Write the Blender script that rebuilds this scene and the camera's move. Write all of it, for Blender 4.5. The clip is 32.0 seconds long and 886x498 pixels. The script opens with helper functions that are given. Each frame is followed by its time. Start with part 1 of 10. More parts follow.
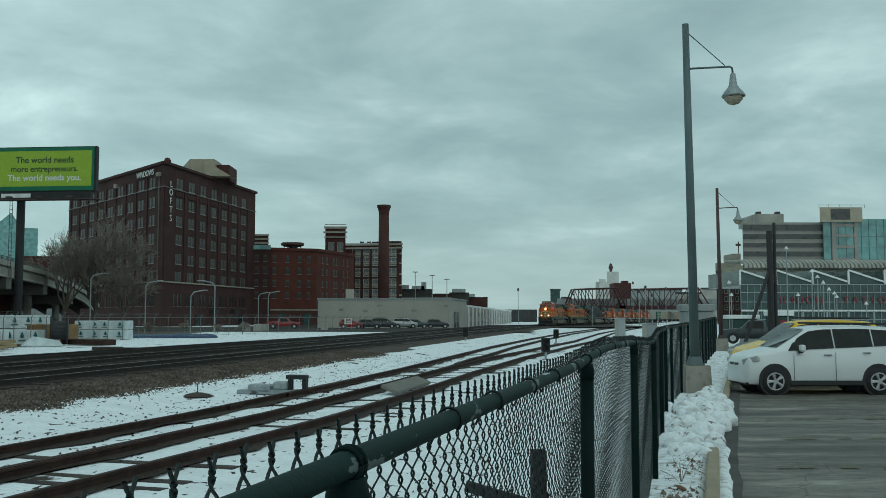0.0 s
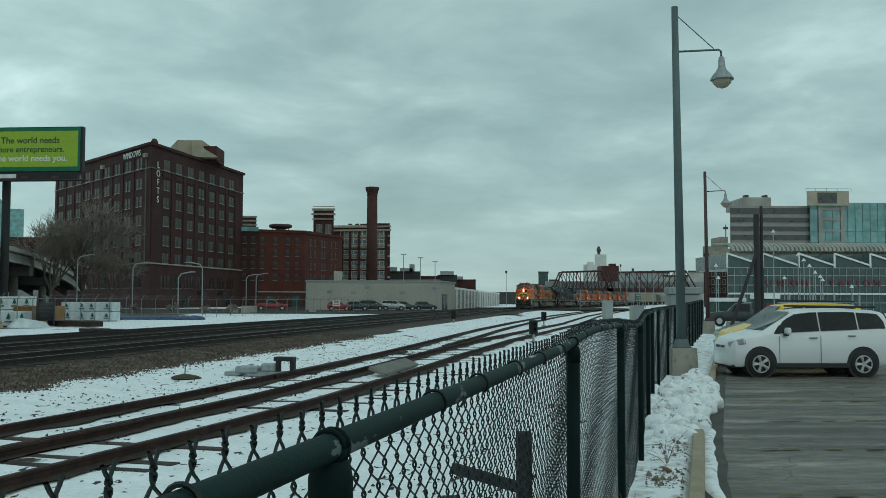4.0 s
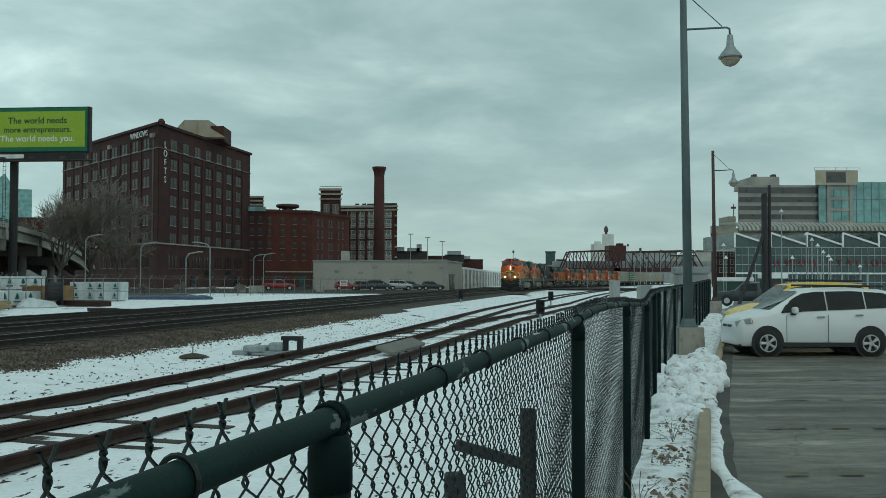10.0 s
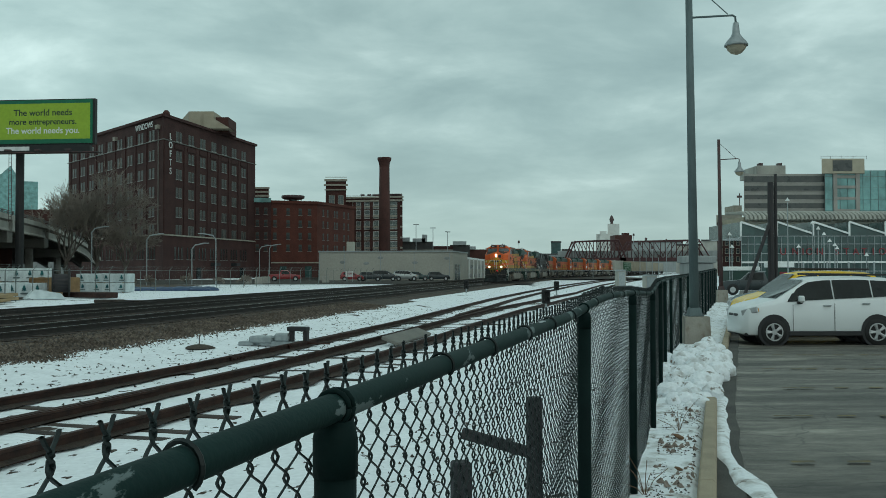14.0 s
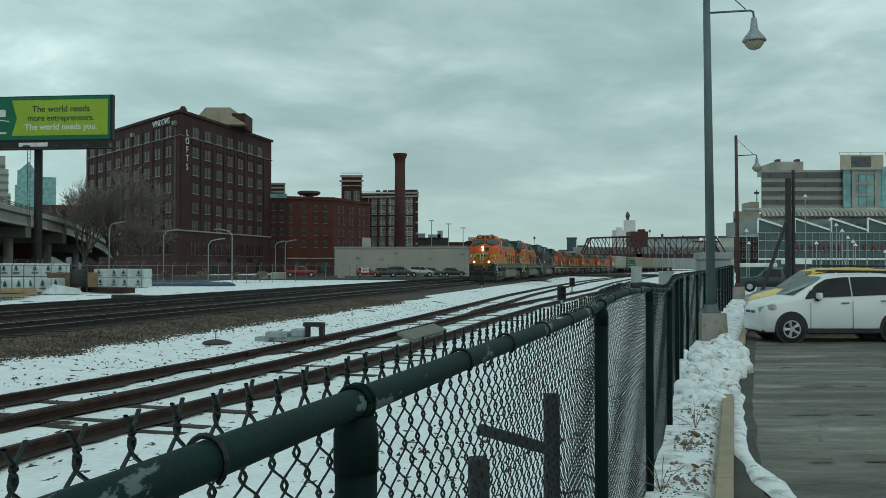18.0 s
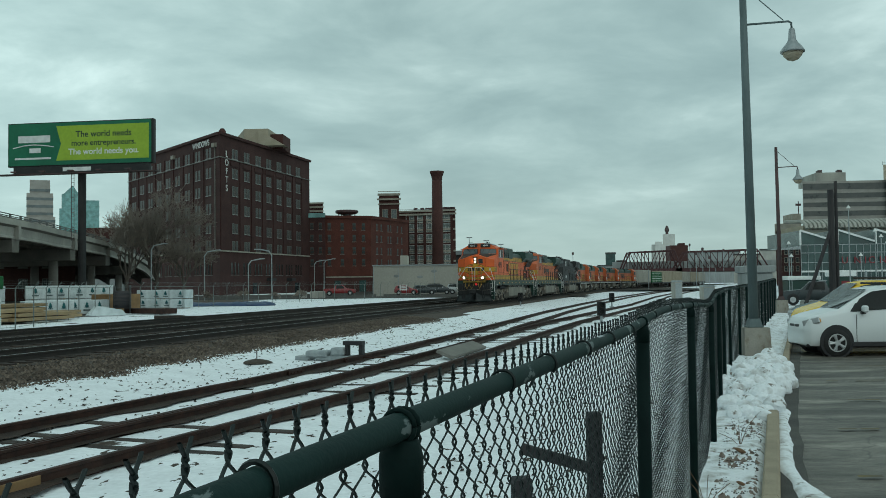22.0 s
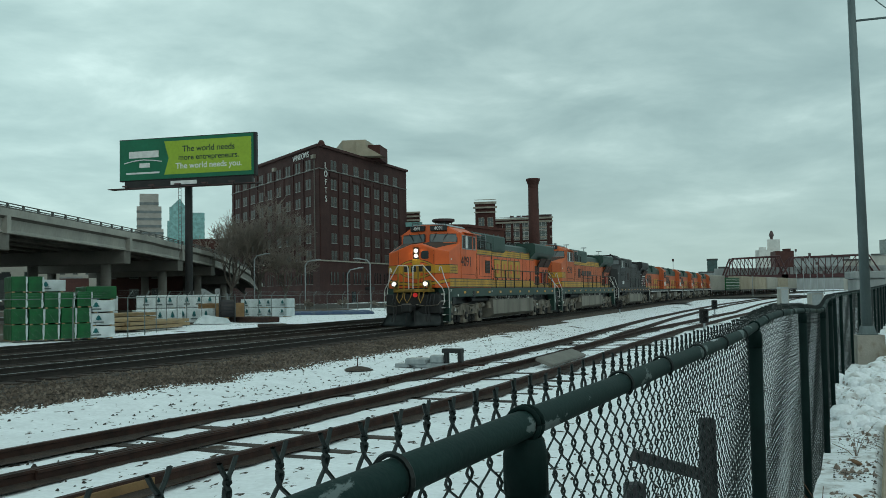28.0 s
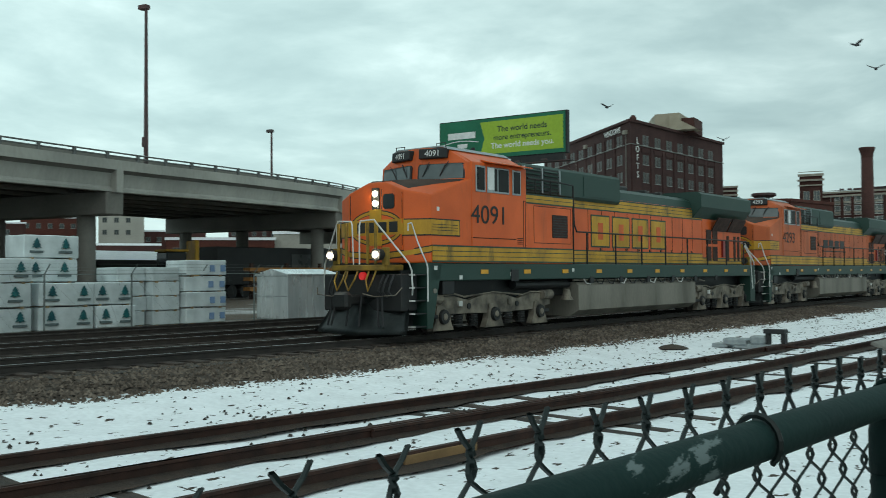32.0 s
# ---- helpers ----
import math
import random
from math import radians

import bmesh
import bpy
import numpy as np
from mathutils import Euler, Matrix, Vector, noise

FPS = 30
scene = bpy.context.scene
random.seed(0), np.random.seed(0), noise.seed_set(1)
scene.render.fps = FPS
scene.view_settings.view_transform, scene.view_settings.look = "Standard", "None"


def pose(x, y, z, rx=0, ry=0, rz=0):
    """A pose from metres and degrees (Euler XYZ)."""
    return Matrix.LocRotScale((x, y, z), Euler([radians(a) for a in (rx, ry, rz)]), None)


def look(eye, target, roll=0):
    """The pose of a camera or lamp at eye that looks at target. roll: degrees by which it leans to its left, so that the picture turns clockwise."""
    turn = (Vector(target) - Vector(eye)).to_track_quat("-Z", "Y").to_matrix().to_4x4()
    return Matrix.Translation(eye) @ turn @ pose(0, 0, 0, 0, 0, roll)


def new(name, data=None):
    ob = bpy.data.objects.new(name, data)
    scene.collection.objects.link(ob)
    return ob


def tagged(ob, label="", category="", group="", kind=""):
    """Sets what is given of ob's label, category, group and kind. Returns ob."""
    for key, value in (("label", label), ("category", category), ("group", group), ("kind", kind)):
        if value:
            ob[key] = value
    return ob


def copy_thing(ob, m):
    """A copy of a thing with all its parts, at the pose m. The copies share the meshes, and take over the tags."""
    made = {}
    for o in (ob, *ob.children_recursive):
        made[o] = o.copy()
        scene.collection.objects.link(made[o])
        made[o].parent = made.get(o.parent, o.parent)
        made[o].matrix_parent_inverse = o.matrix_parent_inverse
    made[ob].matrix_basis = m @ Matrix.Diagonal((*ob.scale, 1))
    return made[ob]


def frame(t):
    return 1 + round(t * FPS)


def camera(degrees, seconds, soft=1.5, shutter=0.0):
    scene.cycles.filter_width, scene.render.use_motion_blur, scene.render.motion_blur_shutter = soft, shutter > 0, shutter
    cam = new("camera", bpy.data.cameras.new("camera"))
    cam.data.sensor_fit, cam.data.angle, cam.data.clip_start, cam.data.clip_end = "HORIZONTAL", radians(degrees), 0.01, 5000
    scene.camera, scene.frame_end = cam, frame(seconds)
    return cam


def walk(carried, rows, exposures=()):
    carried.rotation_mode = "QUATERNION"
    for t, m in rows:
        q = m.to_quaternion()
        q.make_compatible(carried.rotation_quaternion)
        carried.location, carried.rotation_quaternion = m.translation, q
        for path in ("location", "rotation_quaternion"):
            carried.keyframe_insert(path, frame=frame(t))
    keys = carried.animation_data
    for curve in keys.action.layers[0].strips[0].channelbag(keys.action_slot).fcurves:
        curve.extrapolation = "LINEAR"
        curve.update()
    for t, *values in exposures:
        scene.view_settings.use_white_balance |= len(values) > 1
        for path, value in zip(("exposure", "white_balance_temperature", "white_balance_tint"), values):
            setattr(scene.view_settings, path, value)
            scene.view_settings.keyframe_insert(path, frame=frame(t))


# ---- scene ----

cam = camera(50.0, 32.0, soft=0.8, shutter=0.3)


def aim(x, y, z, yaw, pitch, roll):
    """A camera pose: yaw to the left, pitch up, roll that turns the picture anticlockwise."""
    return pose(x, y, z, 90 + pitch, 0, yaw) @ pose(0, 0, 0, 0, 0, -roll)


EXPO = [(0.0, -0.14, 6250, 3), (6.0, -0.12, 6370, 3.3), (13.0, -0.06, 6470, 4.2), (24.0, -0.02, 6460, 4.3), (28.0, 0.03, 6480, 4.3), (30.0, 0.14, 6540, 6.2), (32.0, 0.26, 6560, 8.2)]
PATH = [
    (0.0, aim(0.002, -0.008, 1.962, -0.00, 4.14, -0.04)),
    (0.5, aim(0.004, -0.007, 1.963, -0.17, 4.04, 0.04)),
    (1.0, aim(0.003, -0.009, 1.963, -0.31, 3.94, -0.20)),
    (1.5, aim(0.005, -0.008, 1.963, -0.44, 3.78, -0.36)),
    (2.0, aim(0.005, -0.007, 1.963, -0.55, 3.66, -0.37)),
    (2.5, aim(0.006, -0.009, 1.959, -0.63, 3.51, -0.63)),
    (3.0, aim(0.005, -0.009, 1.963, -0.69, 3.33, -0.30)),
    (3.5, aim(0.007, -0.006, 1.963, -0.70, 3.22, -0.20)),
    (5.5, aim(0.011, 0.003, 1.959, -0.74, 2.61, -0.04)),
    (6.0, aim(0.014, 0.004, 1.956, -0.74, 2.53, -0.09)),
    (6.5, aim(0.016, 0.006, 1.955, -0.72, 2.34, -0.23)),
    (7.0, aim(0.014, 0.003, 1.956, -0.68, 2.18, -0.29)),
    (7.5, aim(0.015, 0.002, 1.958, -0.60, 2.10, 0.05)),
    (8.0, aim(0.011, 0.003, 1.955, -0.55, 2.05, -0.09)),
    (8.5, aim(0.015, 0.004, 1.955, -0.47, 1.99, -0.05)),
    (9.0, aim(0.016, 0.005, 1.955, -0.40, 1.94, -0.20)),
    (9.5, aim(0.019, 0.004, 1.956, -0.32, 1.90, -0.19)),
    (10.0, aim(0.020, 0.006, 1.954, -0.28, 1.86, -0.14)),
    (10.5, aim(0.022, 0.006, 1.952, -0.24, 1.81, -0.03)),
    (11.0, aim(0.022, 0.007, 1.950, -0.20, 1.71, 0.01)),
    (11.5, aim(0.021, 0.008, 1.951, -0.16, 1.62, 0.01)),
    (12.0, aim(0.022, 0.009, 1.951, -0.12, 1.55, -0.02)),
    (12.5, aim(0.023, 0.009, 1.949, -0.09, 1.48, 0.04)),
    (13.0, aim(0.025, 0.013, 1.948, -0.05, 1.42, -0.00)),
    (13.5, aim(0.024, 0.014, 1.948, -0.01, 1.35, 0.34)),
    (14.0, aim(0.021, 0.015, 1.947, 0.05, 1.28, 0.09)),
    (14.5, aim(0.020, 0.017, 1.948, 0.15, 1.21, 0.21)),
    (16.5, aim(0.017, 0.021, 1.948, 0.53, 1.17, -0.18)),
    (17.0, aim(0.016, 0.019, 1.946, 0.67, 1.14, 0.01)),
    (17.5, aim(0.014, 0.015, 1.947, 0.80, 1.08, -0.01)),
    (18.0, aim(0.013, 0.016, 1.947, 0.98, 1.04, -0.04)),
    (18.5, aim(0.014, 0.015, 1.948, 1.15, 1.02, 0.12)),
    (19.0, aim(0.014, 0.012, 1.950, 1.35, 1.02, 0.51)),
    (19.5, aim(0.013, 0.009, 1.954, 1.68, 1.05, 0.99)),
    (20.0, aim(0.014, 0.005, 1.957, 2.00, 1.17, 0.85)),
    (20.5, aim(0.012, 0.004, 1.957, 2.29, 1.38, 0.60)),
    (21.0, aim(0.009, 0.001, 1.959, 2.62, 1.59, 0.67)),
    (21.5, aim(0.009, 0.000, 1.959, 2.95, 1.86, 0.89)),
    (22.0, aim(0.008, 0.001, 1.957, 3.26, 2.08, 0.70)),
    (22.5, aim(0.006, -0.002, 1.956, 3.57, 2.25, 0.63)),
    (23.0, aim(0.004, -0.004, 1.955, 3.90, 2.37, 0.86)),
    (23.5, aim(0.003, -0.005, 1.956, 4.25, 2.47, 0.83)),
    (24.0, aim(0.003, -0.004, 1.955, 4.56, 2.58, 0.75)),
    (24.5, aim(-0.003, -0.005, 1.953, 4.87, 2.64, 0.55)),
    (26.5, aim(-0.009, 0.000, 1.949, 6.42, 2.44, 0.92)),
    (27.0, aim(-0.019, 0.001, 1.949, 7.12, 2.46, 1.11)),
    (27.5, aim(-0.030, 0.002, 1.947, 8.10, 2.59, 0.49)),
    (28.0, aim(-0.030, -0.001, 1.942, 9.07, 2.66, 0.98)),
    (28.5, aim(-0.043, -0.007, 1.946, 9.89, 2.61, 0.89)),
    (29.0, aim(-0.049, -0.015, 1.942, 12.20, 2.57, 0.70)),
    (29.5, aim(-0.046, -0.021, 1.934, 15.30, 2.50, 2.75)),
    (30.0, aim(-0.052, -0.019, 1.918, 17.20, 2.48, 2.39)),
    (30.5, aim(-0.057, -0.017, 1.914, 18.19, 2.23, 2.14)),
    (31.0, aim(-0.069, -0.016, 1.913, 20.47, 1.97, 1.00)),
    (31.5, aim(-0.079, -0.016, 1.911, 23.85, 1.70, 0.50)),
    (32.0, aim(-0.077, -0.015, 1.919, 27.70, 1.49, 0.39)),
]
walk(cam, PATH, EXPO)


# ---- world and light ----
def build_world():
    w = bpy.data.worlds.new("overcast_sky")
    w.use_nodes = True
    scene.world = w
    n, l = w.node_tree.nodes, w.node_tree.links
    n.clear()
    out = n.new("ShaderNodeOutputWorld")
    tc = n.new("ShaderNodeTexCoord")
    sep = n.new("ShaderNodeSeparateXYZ")
    l.new(tc.outputs["Generated"], sep.inputs[0])
    # project the direction on a flat cloud deck
    zup = n.new("ShaderNodeMath"); zup.operation = "MAXIMUM"; zup.inputs[1].default_value = 0.0
    l.new(sep.outputs["Z"], zup.inputs[0])
    zadd = n.new("ShaderNodeMath"); zadd.operation = "ADD"; zadd.inputs[1].default_value = 0.17
    l.new(zup.outputs[0], zadd.inputs[0])
    comb = n.new("ShaderNodeCombineXYZ")
    for a, k in (("X", 0), ("Y", 1)):
        d = n.new("ShaderNodeMath"); d.operation = "DIVIDE"
        l.new(sep.outputs[a], d.inputs[0]); l.new(zadd.outputs[0], d.inputs[1])
        l.new(d.outputs[0], comb.inputs[k])
    big = n.new("ShaderNodeTexNoise")
    big.inputs["Scale"].default_value, big.inputs["Detail"].default_value = 1.5, 8
    big.inputs["Roughness"].default_value, big.inputs["Distortion"].default_value = 0.56, 0.25
    l.new(comb.outputs[0], big.inputs["Vector"])
    ramp = n.new("ShaderNodeValToRGB")
    r = ramp.color_ramp
    r.elements[0].position, r.elements[0].color = 0.30, (0.27, 0.385, 0.39, 1)
    r.elements[1].position, r.elements[1].color = 0.74, (0.64, 0.80, 0.79, 1)
    e = r.elements.new(0.46); e.color = (0.345, 0.475, 0.475, 1)
    e = r.elements.new(0.57); e.color = (0.425, 0.565, 0.56, 1)
    l.new(big.outputs["Fac"], ramp.inputs[0])
    # paler towards the horizon
    haze = n.new("ShaderNodeMapRange")
    haze.inputs[1].default_value, haze.inputs[2].default_value = 0.0, 0.16
    haze.inputs[3].default_value, haze.inputs[4].default_value = 0.75, 0.0
    l.new(zup.outputs[0], haze.inputs[0])
    mix = n.new("ShaderNodeMixRGB")
    mix.inputs[2].default_value = (0.40, 0.53, 0.525, 1)
    l.new(haze.outputs[0], mix.inputs[0]); l.new(ramp.outputs[0], mix.inputs[1])
    # the cloud deck is thinner, so brighter, towards the north-west
    dot = n.new("ShaderNodeVectorMath"); dot.operation = "DOT_PRODUCT"; dot.inputs[1].default_value = (-0.85, 0.5, 0.1)
    l.new(tc.outputs["Generated"], dot.inputs[0])
    gr = n.new("ShaderNodeMapRange"); gr.inputs[1].default_value, gr.inputs[2].default_value = 0.6, 0.98
    gr.inputs[3].default_value, gr.inputs[4].default_value = 1.0, 1.38
    l.new(dot.outputs["Value"], gr.inputs[0])
    sc = n.new("ShaderNodeMixRGB"); sc.blend_type = "MULTIPLY"; sc.inputs[0].default_value = 1
    l.new(mix.outputs[0], sc.inputs[1]); l.new(gr.outputs[0], sc.inputs[2])
    bg = n.new("ShaderNodeBackground"); bg.inputs[1].default_value = SKY
    l.new(sc.outputs[0], bg.inputs[0])
    sky = n.new("ShaderNodeTexSky"); sky.sky_type = "NISHITA"; sky.sun_disc = False
    sky.sun_elevation, sky.sun_rotation = radians(38), radians(200)
    bg2 = n.new("ShaderNodeBackground"); bg2.inputs[1].default_value = 0.008
    l.new(sky.outputs[0], bg2.inputs[0])
    add = n.new("ShaderNodeAddShader")
    l.new(bg.outputs[0], add.inputs[0]); l.new(bg2.outputs[0], add.inputs[1])
    l.new(add.outputs[0], out.inputs[0])
    s = bpy.data.lights.new("sun", "SUN")
    s.energy, s.angle, s.color = 0.45, radians(80), (1.0, 0.97, 0.92)
    ob = new("sun", s)
    ob.matrix_world = look((30, -60, 60), (0, 0, 0))


SKY = 1.0
build_world()


# ---- materials ----
def mat(name, c1, c2=None, scale=3.0, rough=0.7, metal=0.0, bump=0.15, fine=40.0, spec=0.4, vary=0.0, stretch=(1, 1, 1), split=(0.35, 0.65), grain=0.18):
    m = bpy.data.materials.new(name)
    m.use_nodes = True
    n, l = m.node_tree.nodes, m.node_tree.links
    b = n["Principled BSDF"]
    c2 = c2 or tuple(v * 0.8 for v in c1)
    tc = n.new("ShaderNodeTexCoord")
    mp = n.new("ShaderNodeMapping"); mp.inputs["Scale"].default_value = stretch
    l.new(tc.outputs["Object"], mp.inputs[0])
    a = n.new("ShaderNodeTexNoise"); a.inputs["Scale"].default_value, a.inputs["Detail"].default_value = scale, 6
    f = n.new("ShaderNodeTexNoise"); f.inputs["Scale"].default_value, f.inputs["Detail"].default_value = fine, 3
    l.new(mp.outputs[0], a.inputs["Vector"]); l.new(mp.outputs[0], f.inputs["Vector"])
    r = n.new("ShaderNodeValToRGB")
    r.color_ramp.elements[0].position, r.color_ramp.elements[0].color = split[0], (*c1, 1)
    r.color_ramp.elements[1].position, r.color_ramp.elements[1].color = split[1], (*c2, 1)
    l.new(a.outputs["Fac"], r.inputs[0])
    g = n.new("ShaderNodeMapRange"); g.inputs[3].default_value, g.inputs[4].default_value = 1 - grain, 1 + grain
    l.new(f.outputs["Fac"], g.inputs[0])
    x = n.new("ShaderNodeMixRGB"); x.blend_type = "MULTIPLY"; x.inputs[0].default_value = 1
    l.new(r.outputs[0], x.inputs[1]); l.new(g.outputs[0], x.inputs[2])
    col = x.outputs[0]
    if vary:
        oi = n.new("ShaderNodeObjectInfo")
        mr = n.new("ShaderNodeMapRange"); mr.inputs[3].default_value, mr.inputs[4].default_value = 1 - vary, 1 + vary
        l.new(oi.outputs["Random"], mr.inputs[0])
        y = n.new("ShaderNodeMixRGB"); y.blend_type = "MULTIPLY"; y.inputs[0].default_value = 1
        l.new(col, y.inputs[1]); l.new(mr.outputs[0], y.inputs[2])
        col = y.outputs[0]
    l.new(col, b.inputs["Base Color"])
    rr = n.new("ShaderNodeMapRange")
    rr.inputs[3].default_value, rr.inputs[4].default_value = max(rough - 0.12, 0.02), min(rough + 0.12, 1)
    l.new(a.outputs["Fac"], rr.inputs[0]); l.new(rr.outputs[0], b.inputs["Roughness"])
    b.inputs["Metallic"].default_value = metal
    b.inputs["Specular IOR Level"].default_value = spec
    if bump:
        bp = n.new("ShaderNodeBump"); bp.inputs["Strength"].default_value, bp.inputs["Distance"].default_value = bump, 0.02
        l.new(f.outputs["Fac"], bp.inputs["Height"]); l.new(bp.outputs[0], b.inputs["Normal"])
    return m


def glow(name, c, power):
    m = bpy.data.materials.new(name)
    m.use_nodes = True
    b = m.node_tree.nodes["Principled BSDF"]
    b.inputs["Base Color"].default_value = (*c, 1)
    b.inputs["Emission Color"].default_value = (*c, 1)
    b.inputs["Emission Strength"].default_value = power
    return m


def brick_mat(name, c1, c2, mortar, w=0.22, h=0.075, vary=0.0):
    """Brickwork at true size for walls that stay far off."""
    m = mat(name, c1, c2, 0.35, 0.85, 0, 0.1, 8)
    n, l = m.node_tree.nodes, m.node_tree.links
    b = n["Principled BSDF"]
    old = b.inputs["Base Color"].links[0].from_socket
    tc = n.new("ShaderNodeTexCoord")
    sep = n.new("ShaderNodeSeparateXYZ"); l.new(tc.outputs["Object"], sep.inputs[0])
    su = n.new("ShaderNodeMath"); su.operation = "ADD"; l.new(sep.outputs[0], su.inputs[0]); l.new(sep.outputs[1], su.inputs[1])
    cb = n.new("ShaderNodeCombineXYZ"); l.new(su.outputs[0], cb.inputs[0]); l.new(sep.outputs[2], cb.inputs[1])
    t = n.new("ShaderNodeTexBrick")
    t.inputs["Scale"].default_value = 1.0
    t.inputs["Brick Width"].default_value, t.inputs["Row Height"].default_value, t.inputs["Mortar Size"].default_value = w, h, 0.006
    t.inputs["Color1"].default_value, t.inputs["Color2"].default_value = (1.15, 1.1, 1.1, 1), (0.75, 0.75, 0.75, 1)
    t.inputs["Mortar"].default_value = (*mortar, 1)
    l.new(cb.outputs[0], t.inputs["Vector"])
    x = n.new("ShaderNodeMixRGB"); x.blend_type = "MULTIPLY"; x.inputs[0].default_value = 1
    l.new(old, x.inputs[1]); l.new(t.outputs[0], x.inputs[2]); l.new(x.outputs[0], b.inputs["Base Color"])
    return m


def glass_mat(name, c, rough=0.08):
    m = mat(name, c, tuple(v * 0.6 for v in c), 0.4, rough, 0, 0.0, 5, 0.6)
    return m


M = {}
M["steel_green"] = mat("green_vinyl", (0.003, 0.011, 0.0105), (0.006, 0.017, 0.016), 6, 0.65, 0, 0.08, 120, 0.1)
M["wire_green"] = mat("green_wire", (0.0025, 0.007, 0.007), (0.005, 0.012, 0.012), 9, 0.55, 0, 0.0, 90)
M["orange"] = mat("orange_paint", (0.70, 0.112, 0.015), (0.57, 0.09, 0.013), 0.9, 0.42, 0, 0.03, 30, grain=0.08)
M["orange_old"] = mat("faded_orange_paint", (0.54, 0.115, 0.03), (0.40, 0.085, 0.025), 0.7, 0.55, 0, 0.05, 30)
M["yellow"] = mat("yellow_paint", (0.56, 0.30, 0.018), (0.40, 0.21, 0.016), 1.3, 0.5, 0, 0.03, 30, stretch=(1, 1, 0.4))
M["loco_green"] = mat("dark_green_paint", (0.012, 0.04, 0.03), (0.02, 0.05, 0.04), 0.8, 0.5, 0, 0.05, 25)
M["loco_black"] = mat("sooty_black_paint", (0.01, 0.011, 0.012), (0.021, 0.021, 0.021), 1.2, 0.55, 0, 0.08, 30)
M["truck_grey"] = mat("dusty_truck_steel", (0.25, 0.215, 0.17), (0.075, 0.066, 0.055), 2.6, 0.8, 0, 0.2, 25)
M["tank_grey"] = mat("dusty_fuel_tank", (0.225, 0.208, 0.176), (0.15, 0.139, 0.118), 0.9, 0.8, 0, 0.1, 18, stretch=(1, 1, 0.3))
M["glare"] = mat("brown_antiglare_paint", (0.055, 0.032, 0.022), (0.035, 0.022, 0.018), 2, 0.75, 0, 0.1, 30)
M["plow"] = mat("worn_plow_steel", (0.028, 0.036, 0.038), (0.075, 0.085, 0.085), 1.6, 0.32, 0.35, 0.1, 20)
M["white_paint"] = mat("white_paint", (0.75, 0.76, 0.75), (0.62, 0.63, 0.62), 2, 0.5, 0, 0.04)
M["rail_white"] = mat("white_handrail_paint", (0.7, 0.7, 0.68), (0.5, 0.5, 0.48), 3, 0.5, 0, 0.0)
M["glass_dark"] = glass_mat("dark_window_glass", (0.035, 0.045, 0.05))
M["glass_pale"] = glass_mat("pale_window_glass", (0.10, 0.125, 0.13), 0.12)
M["headlight"] = glow("headlight_glow", (1.0, 0.86, 0.6), 110)
# grime and painted-in shade together make this yellow darker
M["yellow_dirt_shade"] = mat("grimy_shaded_yellow", (0.32, 0.19, 0.02), (0.16, 0.1, 0.02), 2.5, 0.6, 0, 0.1, 25)
M["red_glow"] = glow("faint_red_glow", (0.6, 0.02, 0.02), 0.3)
M["rust_rail"] = mat("rusty_rail_steel", (0.056, 0.024, 0.017), (0.03, 0.0165, 0.0135), 4, 0.75, 0.2, 0.15, 60)
M["rail_shine"] = mat("polished_rail_head", (0.42, 0.42, 0.42), (0.3, 0.3, 0.3), 5, 0.3, 0.85, 0.0)
M["rail_dark"] = mat("oily_rail_steel", (0.03, 0.026, 0.024), (0.05, 0.042, 0.038), 4, 0.7, 0.2, 0.1, 60)
M["tie"] = mat("weathered_timber_tie", (0.06, 0.046, 0.038), (0.035, 0.028, 0.025), 3, 0.9, 0, 0.4, 30, vary=0.3, stretch=(1, 4, 1))
M["concrete"] = mat("weathered_concrete", (0.33, 0.31, 0.27), (0.24, 0.225, 0.195), 1.5, 0.9, 0, 0.25, 30)
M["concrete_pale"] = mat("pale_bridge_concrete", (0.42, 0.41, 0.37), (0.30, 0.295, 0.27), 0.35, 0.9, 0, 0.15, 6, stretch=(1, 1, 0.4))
# darker copy: shade beneath the elevated road is put into this colour
M["concrete_under"] = mat("grey_shaded_concrete", (0.21, 0.2, 0.18), (0.15, 0.145, 0.13), 0.4, 0.9, 0, 0.15, 6)
M["galv"] = mat("galvanised_steel", (0.36, 0.39, 0.40), (0.28, 0.31, 0.32), 6, 0.5, 0.5, 0.05, 60)
M["pole_grey"] = mat("grey_green_pole_paint", (0.12, 0.16, 0.165), (0.09, 0.12, 0.125), 3, 0.55, 0.1, 0.06, 40, stretch=(1, 1, 0.3))
M["pole_dark"] = mat("dark_pole_paint", (0.06, 0.05, 0.05), (0.1, 0.05, 0.05), 2, 0.6, 0.1, 0.05)
M["wood_dark"] = mat("creosoted_pole_wood", (0.035, 0.035, 0.04), (0.06, 0.055, 0.055), 3, 0.9, 0, 0.3, 30, stretch=(3, 3, 0.4))
M["wood"] = mat("weathered_lumber", (0.36, 0.26, 0.14), (0.26, 0.19, 0.11), 4, 0.85, 0, 0.3, 40, stretch=(0.4, 3, 3), vary=0.2)
M["wrap_white"] = mat("white_lumber_wrap", (0.64, 0.70, 0.71), (0.47, 0.53, 0.54), 1.6, 0.35, 0, 0.45, 4, vary=0.08, grain=0.06)
M["wrap_green"] = mat("green_lumber_wrap", (0.006, 0.115, 0.03), (0.004, 0.075, 0.022), 2.5, 0.4, 0, 0.3, 6, vary=0.1)
M["loft_brick"] = brick_mat("dark_red_brick", (0.063, 0.0245, 0.0215), (0.047, 0.0192, 0.0178), (0.7, 0.7, 0.7))
